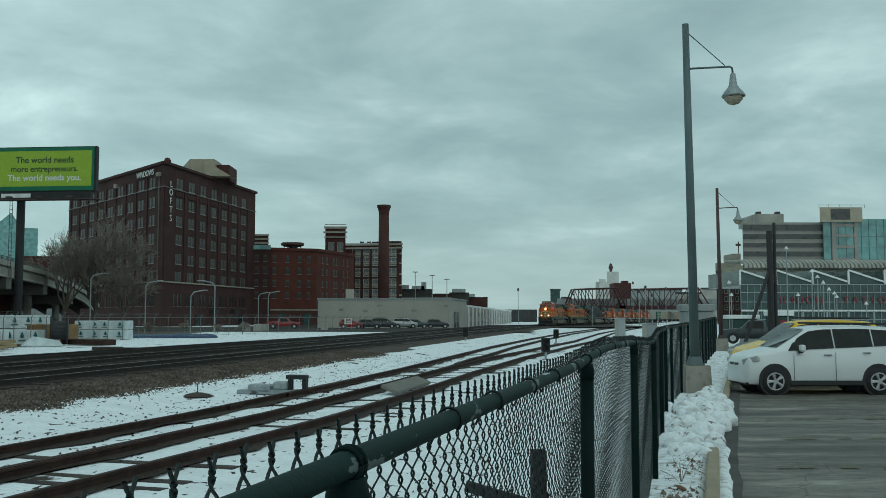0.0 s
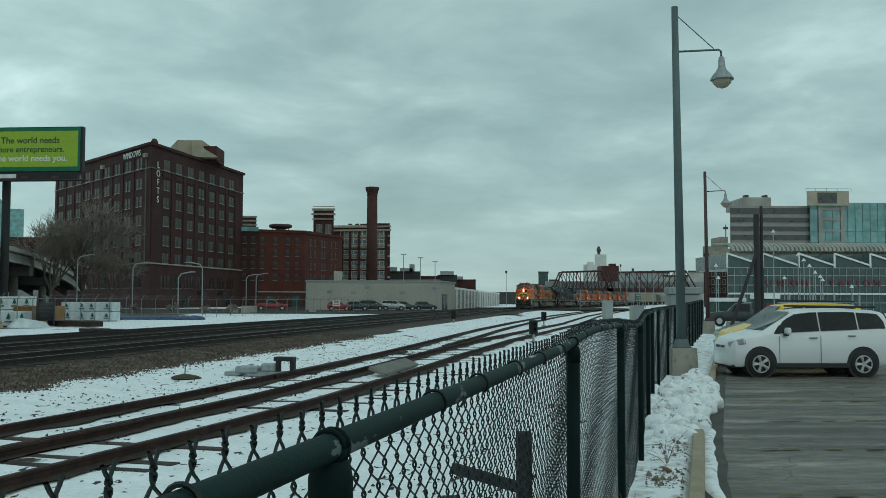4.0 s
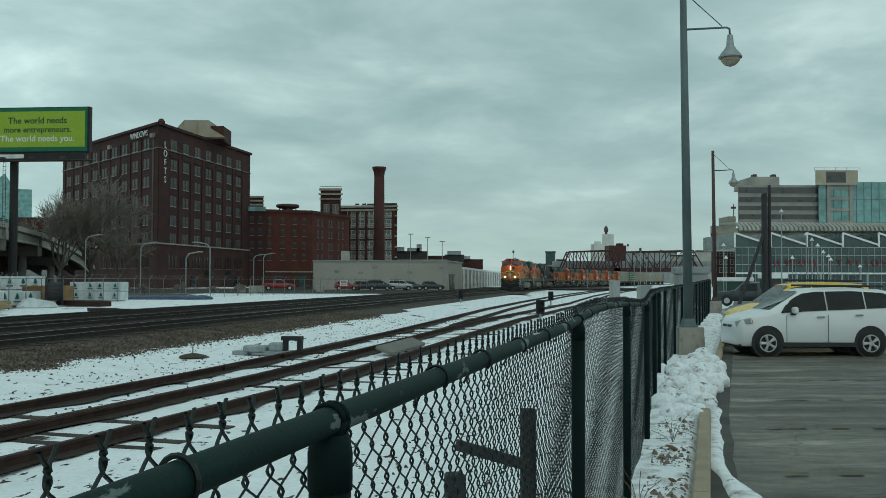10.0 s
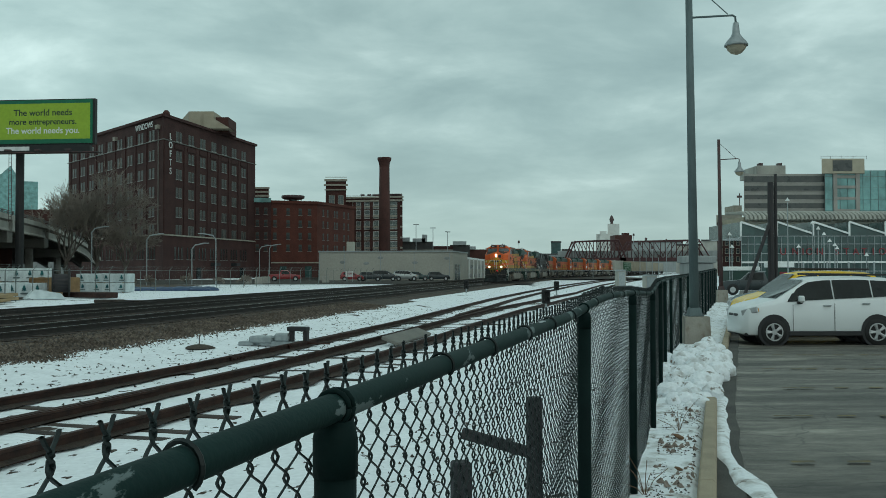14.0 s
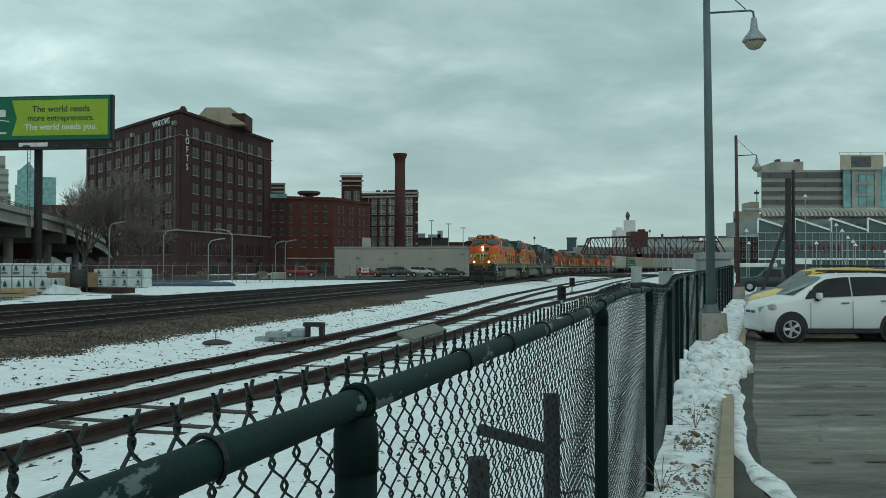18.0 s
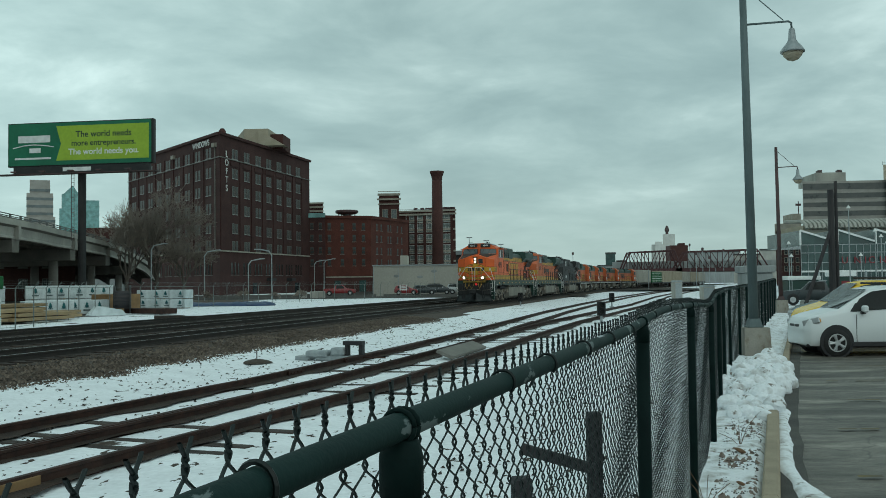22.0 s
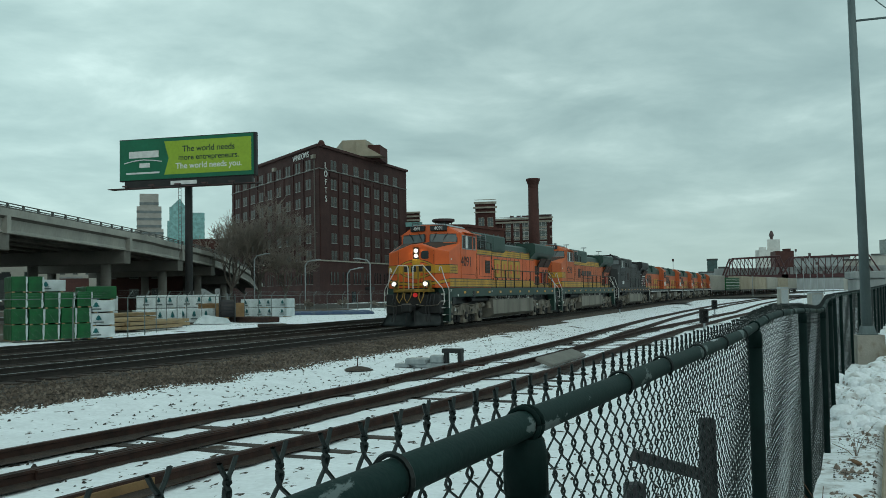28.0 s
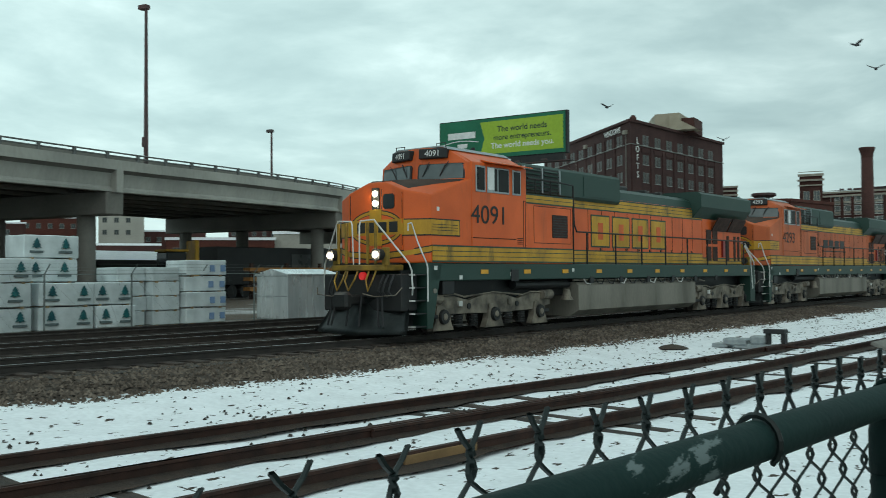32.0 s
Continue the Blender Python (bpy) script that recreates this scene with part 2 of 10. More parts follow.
M["orange_brick"] = brick_mat("orange_red_brick", (0.105, 0.030, 0.020), (0.08, 0.0245, 0.0175), (0.8, 0.75, 0.7))
M["brown_brick"] = brick_mat("brown_brick", (0.078, 0.029, 0.024), (0.058, 0.024, 0.02), (0.7, 0.7, 0.7))
M["stone"] = mat("pale_limestone", (0.36, 0.33, 0.28), (0.26, 0.24, 0.2), 0.8, 0.85, 0, 0.1, 10)
M["tan_wall"] = mat("grey_tan_painted_wall", (0.40, 0.385, 0.34), (0.33, 0.32, 0.285), 0.15, 0.85, 0, 0.08, 3)
M["tan_roof"] = mat("tan_roof_panel", (0.40, 0.35, 0.27), (0.33, 0.29, 0.22), 0.5, 0.8, 0, 0.05, 6)
M["dark_roof"] = mat("dark_tar_roof", (0.045, 0.045, 0.045), (0.07, 0.07, 0.068), 0.6, 0.9, 0, 0.2, 5)
M["snow"] = mat("clean_snow", (0.88, 0.9, 0.92), (0.8, 0.83, 0.86), 2.0, 0.75, 0, 0.5, 14)
M["bridge_red"] = mat("rust_red_bridge_paint", (0.075, 0.03, 0.032), (0.055, 0.026, 0.028), 1, 0.75, 0.1, 0.1, 8)
M["grey_metal"] = mat("grey_sheet_metal", (0.30, 0.32, 0.32), (0.23, 0.245, 0.245), 0.6, 0.55, 0.3, 0.05, 10, stretch=(1, 1, 0.2))
M["galv_sheet"] = mat("galvanised_sheet_bin", (0.72, 0.75, 0.76), (0.5, 0.54, 0.55), 1.4, 0.28, 0.55, 0.06, 14, stretch=(2, 2, 0.2))
M["teal_glass"] = glass_mat("teal_curtain_glass", (0.042, 0.085, 0.082), 0.2)
M["teal_pale"] = glass_mat("pale_teal_glass", (0.17, 0.36, 0.35), 0.2)
M["hotel_stone"] = mat("grey_precast_panels", (0.31, 0.29, 0.265), (0.25, 0.235, 0.215), 0.4, 0.85, 0, 0.08, 6)
M["hotel_dark"] = mat("dark_ribbon_windows", (0.05, 0.055, 0.055), (0.08, 0.08, 0.075), 0.5, 0.3, 0, 0.0, 4)
M["car_white"] = mat("white_car_paint", (0.74, 0.77, 0.78), (0.71, 0.74, 0.75), 1.0, 0.22, 0, 0.0, 20, 0.6, grain=0.01)
M["car_yellow"] = mat("yellow_car_paint", (0.80, 0.50, 0.02), (0.76, 0.47, 0.02), 1.0, 0.25, 0, 0.0, 20, 0.6, grain=0.01)
M["car_silver"] = mat("silver_car_paint", (0.38, 0.40, 0.40), (0.36, 0.38, 0.38), 1.0, 0.3, 0.6, 0.0, 20, 0.6, grain=0.01)
M["car_red"] = mat("red_car_paint", (0.26, 0.02, 0.025), (0.22, 0.02, 0.022), 1, 0.3, 0, 0.0, 20, 0.6)
M["car_dark"] = mat("dark_car_paint", (0.02, 0.03, 0.035), (0.03, 0.04, 0.045), 1, 0.3, 0, 0.0, 20, 0.6)
M["tyre"] = mat("black_tyre_rubber", (0.018, 0.018, 0.018), (0.03, 0.03, 0.03), 6, 0.85, 0, 0.1, 60)
M["alloy"] = mat("silver_alloy_wheel", (0.5, 0.51, 0.52), (0.42, 0.43, 0.44), 4, 0.35, 0.7, 0.0)
M["plastic"] = mat("black_plastic_trim", (0.02, 0.02, 0.022), (0.03, 0.03, 0.032), 4, 0.6, 0, 0.05)
M["car_glass"] = mat("tinted_car_glass", (0.018, 0.024, 0.024), (0.032, 0.042, 0.042), 1.0, 0.06, 0, 0.0, 8, 0.5)
# the sky's reflection in windscreens is painted as a paler base colour
M["windscreen_glass"] = mat("sky_lit_windscreen", (0.10, 0.13, 0.13), (0.14, 0.17, 0.17), 0.8, 0.1, 0, 0.0, 8, 0.6, grain=0.02)
M["win_frame"] = mat("grey_window_frame", (0.2, 0.2, 0.185), (0.14, 0.14, 0.13), 2, 0.6, 0, 0.0, 8)
M["mark_teal"] = mat("printed_teal_mark", (0.012, 0.15, 0.15), (0.01, 0.075, 0.09), 3, 0.5, 0, 0.0)
M["mark_blue"] = mat("faded_blue_print", (0.14, 0.24, 0.42), (0.2, 0.3, 0.46), 9, 0.5, 0, 0.0)
M["fence_grey"] = mat("dull_grey_fence_steel", (0.19, 0.22, 0.215), (0.13, 0.155, 0.15), 5, 0.6, 0.2, 0.05, 60)
M["shed_wall"] = mat("dark_grey_green_sheet", (0.075, 0.085, 0.08), (0.05, 0.057, 0.055), 0.3, 0.8, 0, 0.1, 4)
M["rail_grey"] = mat("dull_bridge_railing", (0.15, 0.155, 0.15), (0.11, 0.115, 0.112), 3, 0.6, 0.2, 0.0)
M["rack_timber"] = mat("orange_brown_timber", (0.30, 0.13, 0.03), (0.2, 0.09, 0.025), 2, 0.8, 0, 0.1)
M["loft_frame"] = mat("pale_grey_sash", (0.36, 0.37, 0.35), (0.27, 0.28, 0.265), 2, 0.6, 0, 0.0, 8)
# near-black colour carries the shade inside the cab
M["cab_dark"] = mat("shaded_cab_opening", (0.008, 0.009, 0.009), (0.014, 0.015, 0.015), 1.0, 0.3, 0, 0.0, 8, 0.15)
M["clod"] = mat("frozen_brown_clods", (0.30, 0.245, 0.21), (0.17, 0.135, 0.11), 6, 0.9, 0, 0.3, 30)
M["factory_glass"] = mat("pale_factory_glass", (0.20, 0.235, 0.225), (0.1, 0.12, 0.118), 0.5, 0.25, 0, 0.0, 5, 0.5)
M["white_stone"] = mat("whitish_tower_stone", (0.56, 0.56, 0.53), (0.46, 0.46, 0.44), 0.2, 0.85, 0, 0.1, 2)
M["tarp_dark"] = mat("dark_sheet_wall", (0.035, 0.04, 0.04), (0.055, 0.055, 0.05), 0.3, 0.8, 0, 0.1, 4)
# dark glass broken by paler patches
M["loft_glass"] = mat("patchy_loft_glass", (0.014, 0.018, 0.018), (0.11, 0.125, 0.12), 0.35, 0.3, 0, 0.0, 5, 0.3, split=(0.45, 0.62))
M["blue_tarp"] = mat("faded_blue_tarp", (0.03, 0.06, 0.13), (0.05, 0.08, 0.14), 2, 0.5, 0, 0.3, 6)
M["twig"] = mat("pale_brown_twigs", (0.25, 0.21, 0.175), (0.17, 0.145, 0.125), 0.6, 0.9, 0, 0.0, 5)
M["bark"] = mat("grey_brown_bark", (0.11, 0.092, 0.078), (0.075, 0.064, 0.056), 3, 0.9, 0, 0.3, 20)
M["board_green"] = mat("green_billboard_print", (0.006, 0.15, 0.075), (0.005, 0.12, 0.06), 0.4, 0.5, 0, 0.0, 3)
M["board_lime"] = mat("lime_billboard_print", (0.32, 0.46, 0.035), (0.29, 0.43, 0.03), 0.4, 0.5, 0, 0.0, 3)
M["board_dark"] = mat("dark_text_print", (0.02, 0.05, 0.03), None, 1, 0.5, 0, 0.0)
M["red_sign"] = mat("red_sign_letters", (0.22, 0.02, 0.028), (0.18, 0.018, 0.022), 1, 0.5, 0, 0.0)
M["amber"] = mat("amber_reflector", (0.7, 0.33, 0.02), None, 3, 0.3, 0, 0.0)
M["bird"] = mat("dark_grey_feathers", (0.05, 0.05, 0.055), (0.09, 0.09, 0.095), 9, 0.8, 0, 0.1)
M["curb"] = mat("tan_kerb_concrete", (0.36, 0.30, 0.215), (0.29, 0.245, 0.18), 3, 0.9, 0, 0.3, 60)
M["leaf_brown"] = mat("dead_brown_leaf", (0.17, 0.10, 0.055), (0.12, 0.07, 0.04), 9, 0.9, 0, 0.2)
M["tarp_brown"] = mat("brown_equipment_paint", (0.24, 0.14, 0.06), (0.17, 0.1, 0.045), 2, 0.7, 0, 0.1)


def chipped(m, under, scale, lo, hi, stretch=(1, 1, 1)):
    """Coating that has flaked off in patches down to a paler ground."""
    n, l = m.node_tree.nodes, m.node_tree.links
    b = n["Principled BSDF"]
    old = b.inputs["Base Color"].links[0].from_socket
    tc = n.new("ShaderNodeTexCoord")
    mp = n.new("ShaderNodeMapping"); mp.inputs["Scale"].default_value = stretch
    t = n.new("ShaderNodeTexNoise"); t.inputs["Scale"].default_value, t.inputs["Detail"].default_value, t.inputs["Roughness"].default_value = scale, 7, 0.6
    l.new(tc.outputs["Object"], mp.inputs[0]); l.new(mp.outputs[0], t.inputs["Vector"])
    r = n.new("ShaderNodeMapRange"); r.inputs[1].default_value, r.inputs[2].default_value = lo, hi
    l.new(t.outputs["Fac"], r.inputs[0])
    x = n.new("ShaderNodeMixRGB"); l.new(r.outputs[0], x.inputs[0]); l.new(old, x.inputs[1]); x.inputs[2].default_value = (*under, 1)
    l.new(x.outputs[0], b.inputs["Base Color"])
    return m


M["rail_worn"] = chipped(mat("worn_green_rail", (0.006, 0.021, 0.02), (0.011, 0.03, 0.028), 6, 0.62, 0, 0.06, 120, 0.1), (0.13, 0.165, 0.165), 5.0, 0.595, 0.61, (2.5, 0.7, 2.5))
chipped(M["orange"], (0.30, 0.06, 0.018), 1.6, 0.56, 0.8, (1.2, 1.2, 0.22))
chipped(M["orange_old"], (0.22, 0.06, 0.025), 1.6, 0.5, 0.75, (1.2, 1.2, 0.22))
chipped(M["yellow"], (0.13, 0.085, 0.02), 2.2, 0.55, 0.75, (1, 1, 0.3))
chipped(M["tank_grey"], (0.1, 0.09, 0.075), 0.9, 0.55, 0.75, (1, 1, 0.25))
chipped(M["loco_black"], (0.04, 0.035, 0.03), 3.0, 0.64, 0.8)
chipped(M["concrete"], (0.16, 0.12, 0.08), 3.0, 0.55, 0.7, (1, 1, 0.5))


# ---- mesh helpers ----
def part(name, bm, material, parent=None, label="", smooth=False):
    """Links a bmesh as one mesh object, under a thing or part if given."""
    me = bpy.data.meshes.new(name)
    bmesh.ops.recalc_face_normals(bm, faces=bm.faces[:])
    bm.to_mesh(me)
    bm.free()
    me.materials.append(material)
    if smooth:
        for p in me.polygons:
            p.use_smooth = True
    ob = new(name, me)
    if parent:
        ob.parent = parent
    if label:
        ob["label"] = label
    return ob


def thing(name, label, category, m=None, group="", kind=""):
    ob = new(name)
    ob.empty_display_size = 0.2
    if m is not None:
        ob.matrix_basis = m
    return tagged(ob, label, category, group, kind)


def BM():
    return bmesh.new()


def box(bm, x0, x1, y0, y1, z0, z1, m=None, bevel=0.0):
    vs = [bm.verts.new(p) for p in ((x0, y0, z0), (x1, y0, z0), (x1, y1, z0), (x0, y1, z0), (x0, y0, z1), (x1, y0, z1), (x1, y1, z1), (x0, y1, z1))]
    fs = [bm.faces.new([vs[i] for i in f]) for f in ((0, 3, 2, 1), (4, 5, 6, 7), (0, 1, 5, 4), (1, 2, 6, 5), (2, 3, 7, 6), (3, 0, 4, 7))]
    if bevel:
        es = list({e for f in fs for e in f.edges})
        r = bmesh.ops.bevel(bm, geom=es, offset=bevel, segments=1, affect="EDGES", profile=0.5)
        vs = list({v for f in r["faces"] for v in f.verts} | {v for v in vs if v.is_valid})
    if m is not None:
        for v in vs:
            v.co = m @ v.co
    return vs


def prism(bm, pts, axis, a, b, taper=None):
    """Extrudes a closed outline along an axis: 'x' takes (y, z), 'y' takes (x, z), 'z' takes (x, y)."""
    def at(p, t):
        return {"x": (t, p[0], p[1]), "y": (p[0], t, p[1]), "z": (p[0], p[1], t)}[axis]
    v0 = [bm.verts.new(at(p, a)) for p in pts]
    v1 = [bm.verts.new(at(p, b)) for p in (taper or pts)]
    k = len(pts)
    bm.faces.new(v0[::-1]); bm.faces.new(v1)
    for i in range(k):
        bm.faces.new((v0[i], v0[(i + 1) % k], v1[(i + 1) % k], v1[i]))
    return v0 + v1


def cyl(bm, p, q, r, r2=None, n=10, caps=True):
    p, q = Vector(p), Vector(q)
    r2 = r if r2 is None else r2
    d = (q - p).normalized()
    u = d.orthogonal().normalized()
    w = d.cross(u)
    a, b = [], []
    for i in range(n):
        c, s = math.cos(2 * math.pi * i / n), math.sin(2 * math.pi * i / n)
        a.append(bm.verts.new(p + (u * c + w * s) * r))
        b.append(bm.verts.new(q + (u * c + w * s) * r2))
    for i in range(n):
        bm.faces.new((a[i], a[(i + 1) % n], b[(i + 1) % n], b[i]))
    if caps:
        bm.faces.new(a[::-1]); bm.faces.new(b)


def tube(bm, pts, r, n=6):
    """A pipe through points, with mitred bends."""
    pts = [Vector(p) for p in pts]
    rings = []
    u = None
    for i, p in enumerate(pts):
        d = ((pts[min(i + 1, len(pts) - 1)] - p).normalized() + (p - pts[max(i - 1, 0)]).normalized()).normalized()
        u = d.orthogonal().normalized() if u is None else (u - d * u.dot(d)).normalized()
        w = d.cross(u)
        rings.append([bm.verts.new(p + (u * math.cos(2 * math.pi * k / n) + w * math.sin(2 * math.pi * k / n)) * r) for k in range(n)])
    for a, b in zip(rings, rings[1:]):
        for k in range(n):
            bm.faces.new((a[k], a[(k + 1) % n], b[(k + 1) % n], b[k]))
    bm.faces.new(rings[0][::-1]); bm.faces.new(rings[-1])


def lathe(bm, prof, n=16, m=None):
    """Turns (radius, z) points round the z axis."""
    rings = []
    for r, zz in prof:
        rings.append([bm.verts.new((m or Matrix()) @ Vector((r * math.cos(2 * math.pi * k / n), r * math.sin(2 * math.pi * k / n), zz))) for k in range(n)])
    for a, b in zip(rings, rings[1:]):
        for k in range(n):
            bm.faces.new((a[k], a[(k + 1) % n], b[(k + 1) % n], b[k]))
    if prof[0][0] > 1e-4:
        bm.faces.new(rings[0][::-1])
    if prof[-1][0] > 1e-4:
        bm.faces.new(rings[-1])


def disc(bm, c, normal, r, thick=0.02, n=14):
    c, d = Vector(c), Vector(normal).normalized()
    cyl(bm, c, c + d * thick, r, r, n)


def lettering(text, size, material, parent, m, name="lettering", depth=0.004, label="", bold=0.0):
    cu = bpy.data.curves.new(name, "FONT")
    cu.body, cu.size, cu.extrude, cu.align_x, cu.offset = text, size, depth, "CENTER", size * bold
    tmp = bpy.data.objects.new(name, cu)
    scene.collection.objects.link(tmp)
    me = bpy.data.meshes.new_from_object(tmp.evaluated_get(bpy.context.evaluated_depsgraph_get()))
    bpy.data.objects.remove(tmp)
    me.name = name
    me.materials.clear(); me.materials.append(material)
    ob = new(name, me)
    ob.parent = parent
    ob.matrix_basis = m
    if label:
        ob["label"] = label
    return ob


def one(name, bm, material, label, category, group="", kind="", smooth=False):
    return tagged(part(name, bm, material, None, "", smooth), label, category, group, kind)


# ---- plan: tracks, fence line, lot ----
def lerp_table(tab, v):
    for (a, fa), (b, fb) in zip(tab, tab[1:]):
        if v <= b:
            return fa + (fb - fa) * (v - a) / (b - a)
    (a, fa), (b, fb) = tab[-2:]
    return fa + (fb - fa) * (v - a) / (b - a)


def main_x(y):
    """Centre of the train's track."""
    if y < 165:
        return -16.3 + 0.19 * y - 0.0045 * max(0, 25 - max(y, -14)) ** 2
    s = min(y, 215) - 165
    x = 15.05 + 0.19 * s + 0.0035 * max(0, s - 28) ** 2
    return x + max(0, y - 215) * 0.36


SIDE1 = [(-12, -13.2), (5, -8.35), (11.5, -6.45), (14.5, -5.55), (19, -4.3), (28, -2.35), (35, -0.95), (48, 1.3), (63, 3.9), (85, 8.3), (117, 15.2), (165, 27), (215, 41)]
GAP = [(-12, 1.9), (2, 1.7), (9, 1.52), (34, 1.52), (46, 2.1), (60, 3.3), (80, 4.6), (215, 5.0)]


def side1(y):
    return lerp_table(SIDE1, y)


def side2(y):
    return lerp_table(SIDE1, y) + lerp_table(GAP, y)


def offset_line(fn, y, off):
    d = (fn(y + 0.5) - fn(y - 0.5))
    k = math.hypot(1, d)
    return fn(y) + off / k, y - off * d / k


def fence_x(y):
    t = min(1.0, max(0.0, (y - 4.0) / 8.0))
    return (-0.137 + 0.255 * (y - 1.4) if y < 20 else 4.606 + 0.315 * (y - 20)) + 0.11 * t * t * (3 - 2 * t)


FENCE_TOP = [(-2, 1.75), (2.4, 1.748), (4.3, 1.742), (5.2, 1.772), (6.0, 1.783), (8.2, 1.752), (10.6, 1.682), (11.6, 1.685), (13.4, 1.755), (14.6, 1.765), (17.8, 1.75), (24, 1.765), (30, 1.79), (56, 1.99)]


def fence_top(y):
    return lerp_table(FENCE_TOP, y)


def kerb_x(y):
    return 2.07 + 0.288 * (y - 7.76) if y < 14 else 3.867 + 0.316 * (y - 14)


MAIN_Z = 0.40
TRACK2, TRACK2_Z = -4.75, 0.345
TRACK3, TRACK3_Z = -9.3, 0.325


# ---- materials of the ground ----
def ground_mat(name, snow, dirt, patch_scale, lo, hi, speck=0.0):
    m = mat(name, snow, tuple(v * 0.9 for v in snow), 1.5, 0.88, 0, 0.6, 12, 0.1)
    n, l = m.node_tree.nodes, m.node_tree.links
    b = n["Principled BSDF"]
    old = b.inputs["Base Color"].links[0].from_socket
    tc = n.new("ShaderNodeTexCoord")
    a = n.new("ShaderNodeTexNoise"); a.inputs["Scale"].default_value, a.inputs["Detail"].default_value, a.inputs["Roughness"].default_value = patch_scale, 8, 0.62
    l.new(tc.outputs["Object"], a.inputs["Vector"])
    r = n.new("ShaderNodeMapRange"); r.inputs[1].default_value, r.inputs[2].default_value = lo, hi
    l.new(a.outputs["Fac"], r.inputs[0])
    d = n.new("ShaderNodeTexNoise"); d.inputs["Scale"].default_value = 25
    l.new(tc.outputs["Object"], d.inputs["Vector"])
    dr = n.new("ShaderNodeValToRGB")
    dr.color_ramp.elements[0].color = (*tuple(v * 0.6 for v in dirt), 1)
    dr.color_ramp.elements[1].color = (*tuple(v * 1.5 for v in dirt), 1)
    l.new(d.outputs["Fac"], dr.inputs[0])
    x = n.new("ShaderNodeMixRGB")
    l.new(r.outputs[0], x.inputs[0]); l.new(old, x.inputs[1]); l.new(dr.outputs[0], x.inputs[2])
    col = x.outputs[0]
    if speck:
        s = n.new("ShaderNodeTexNoise"); s.inputs["Scale"].default_value, s.inputs["Detail"].default_value = 7.0, 5
        mp = n.new("ShaderNodeMapping"); mp.inputs["Scale"].default_value = (1, 0.55, 1)
        l.new(tc.outputs["Object"], mp.inputs[0]); l.new(mp.outputs[0], s.inputs["Vector"])
        sr = n.new("ShaderNodeMapRange"); sr.inputs[1].default_value, sr.inputs[2].default_value = speck, speck + 0.025
        l.new(s.outputs["Fac"], sr.inputs[0])
        y = n.new("ShaderNodeMixRGB")
        l.new(sr.outputs[0], y.inputs[0]); l.new(col, y.inputs[1]); y.inputs[2].default_value = (*dirt, 1)
        col = y.outputs[0]
    l.new(col, b.inputs["Base Color"])
    return m


M["snow_ground"] = ground_mat("trampled_snow_over_gravel", (0.87, 0.9, 0.93), (0.07, 0.056, 0.047), 0.3, 0.635, 0.66, 0.64)
M["yard_ground"] = ground_mat("brown_yard_dirt_with_snow", (0.6, 0.62, 0.63), (0.11, 0.09, 0.075), 0.06, 0.34, 0.45)
M["ballast"] = mat("crushed_stone_ballast", (0.042, 0.032, 0.026), (0.085, 0.066, 0.052), 14, 0.95, 0, 1.0, 30)
M["ballast_dark"] = mat("oil_dark_ballast", (0.028, 0.024, 0.021), (0.055, 0.047, 0.04), 9, 0.95, 0, 1.0, 30)
M["stone_chip"] = mat("ballast_stone", (0.10, 0.075, 0.058), (0.21, 0.17, 0.138), 1.3, 0.95, 0, 0.2, 30, split=(0.3, 0.7))
M["snow_bank"] = mat("ploughed_dirty_snow", (0.82, 0.85, 0.88), (0.42, 0.41, 0.39), 4.2, 0.8, 0, 0.8, 22, split=(0.5, 0.72))
chipped(M["snow_bank"], (0.20, 0.17, 0.14), 6.0, 0.585, 0.66)


def island_vary(m, lo, hi):
    n, l = m.node_tree.nodes, m.node_tree.links
    b = n["Principled BSDF"]
    old = b.inputs["Base Color"].links[0].from_socket
    g = n.new("ShaderNodeNewGeometry")
    r = n.new("ShaderNodeMapRange"); r.inputs[3].default_value, r.inputs[4].default_value = lo, hi
    l.new(g.outputs["Random Per Island"], r.inputs[0])
    x = n.new("ShaderNodeMixRGB"); x.blend_type = "MULTIPLY"; x.inputs[0].default_value = 1
    l.new(old, x.inputs[1]); l.new(r.outputs[0], x.inputs[2]); l.new(x.outputs[0], b.inputs["Base Color"])


island_vary(M["stone_chip"], 0.35, 1.15)


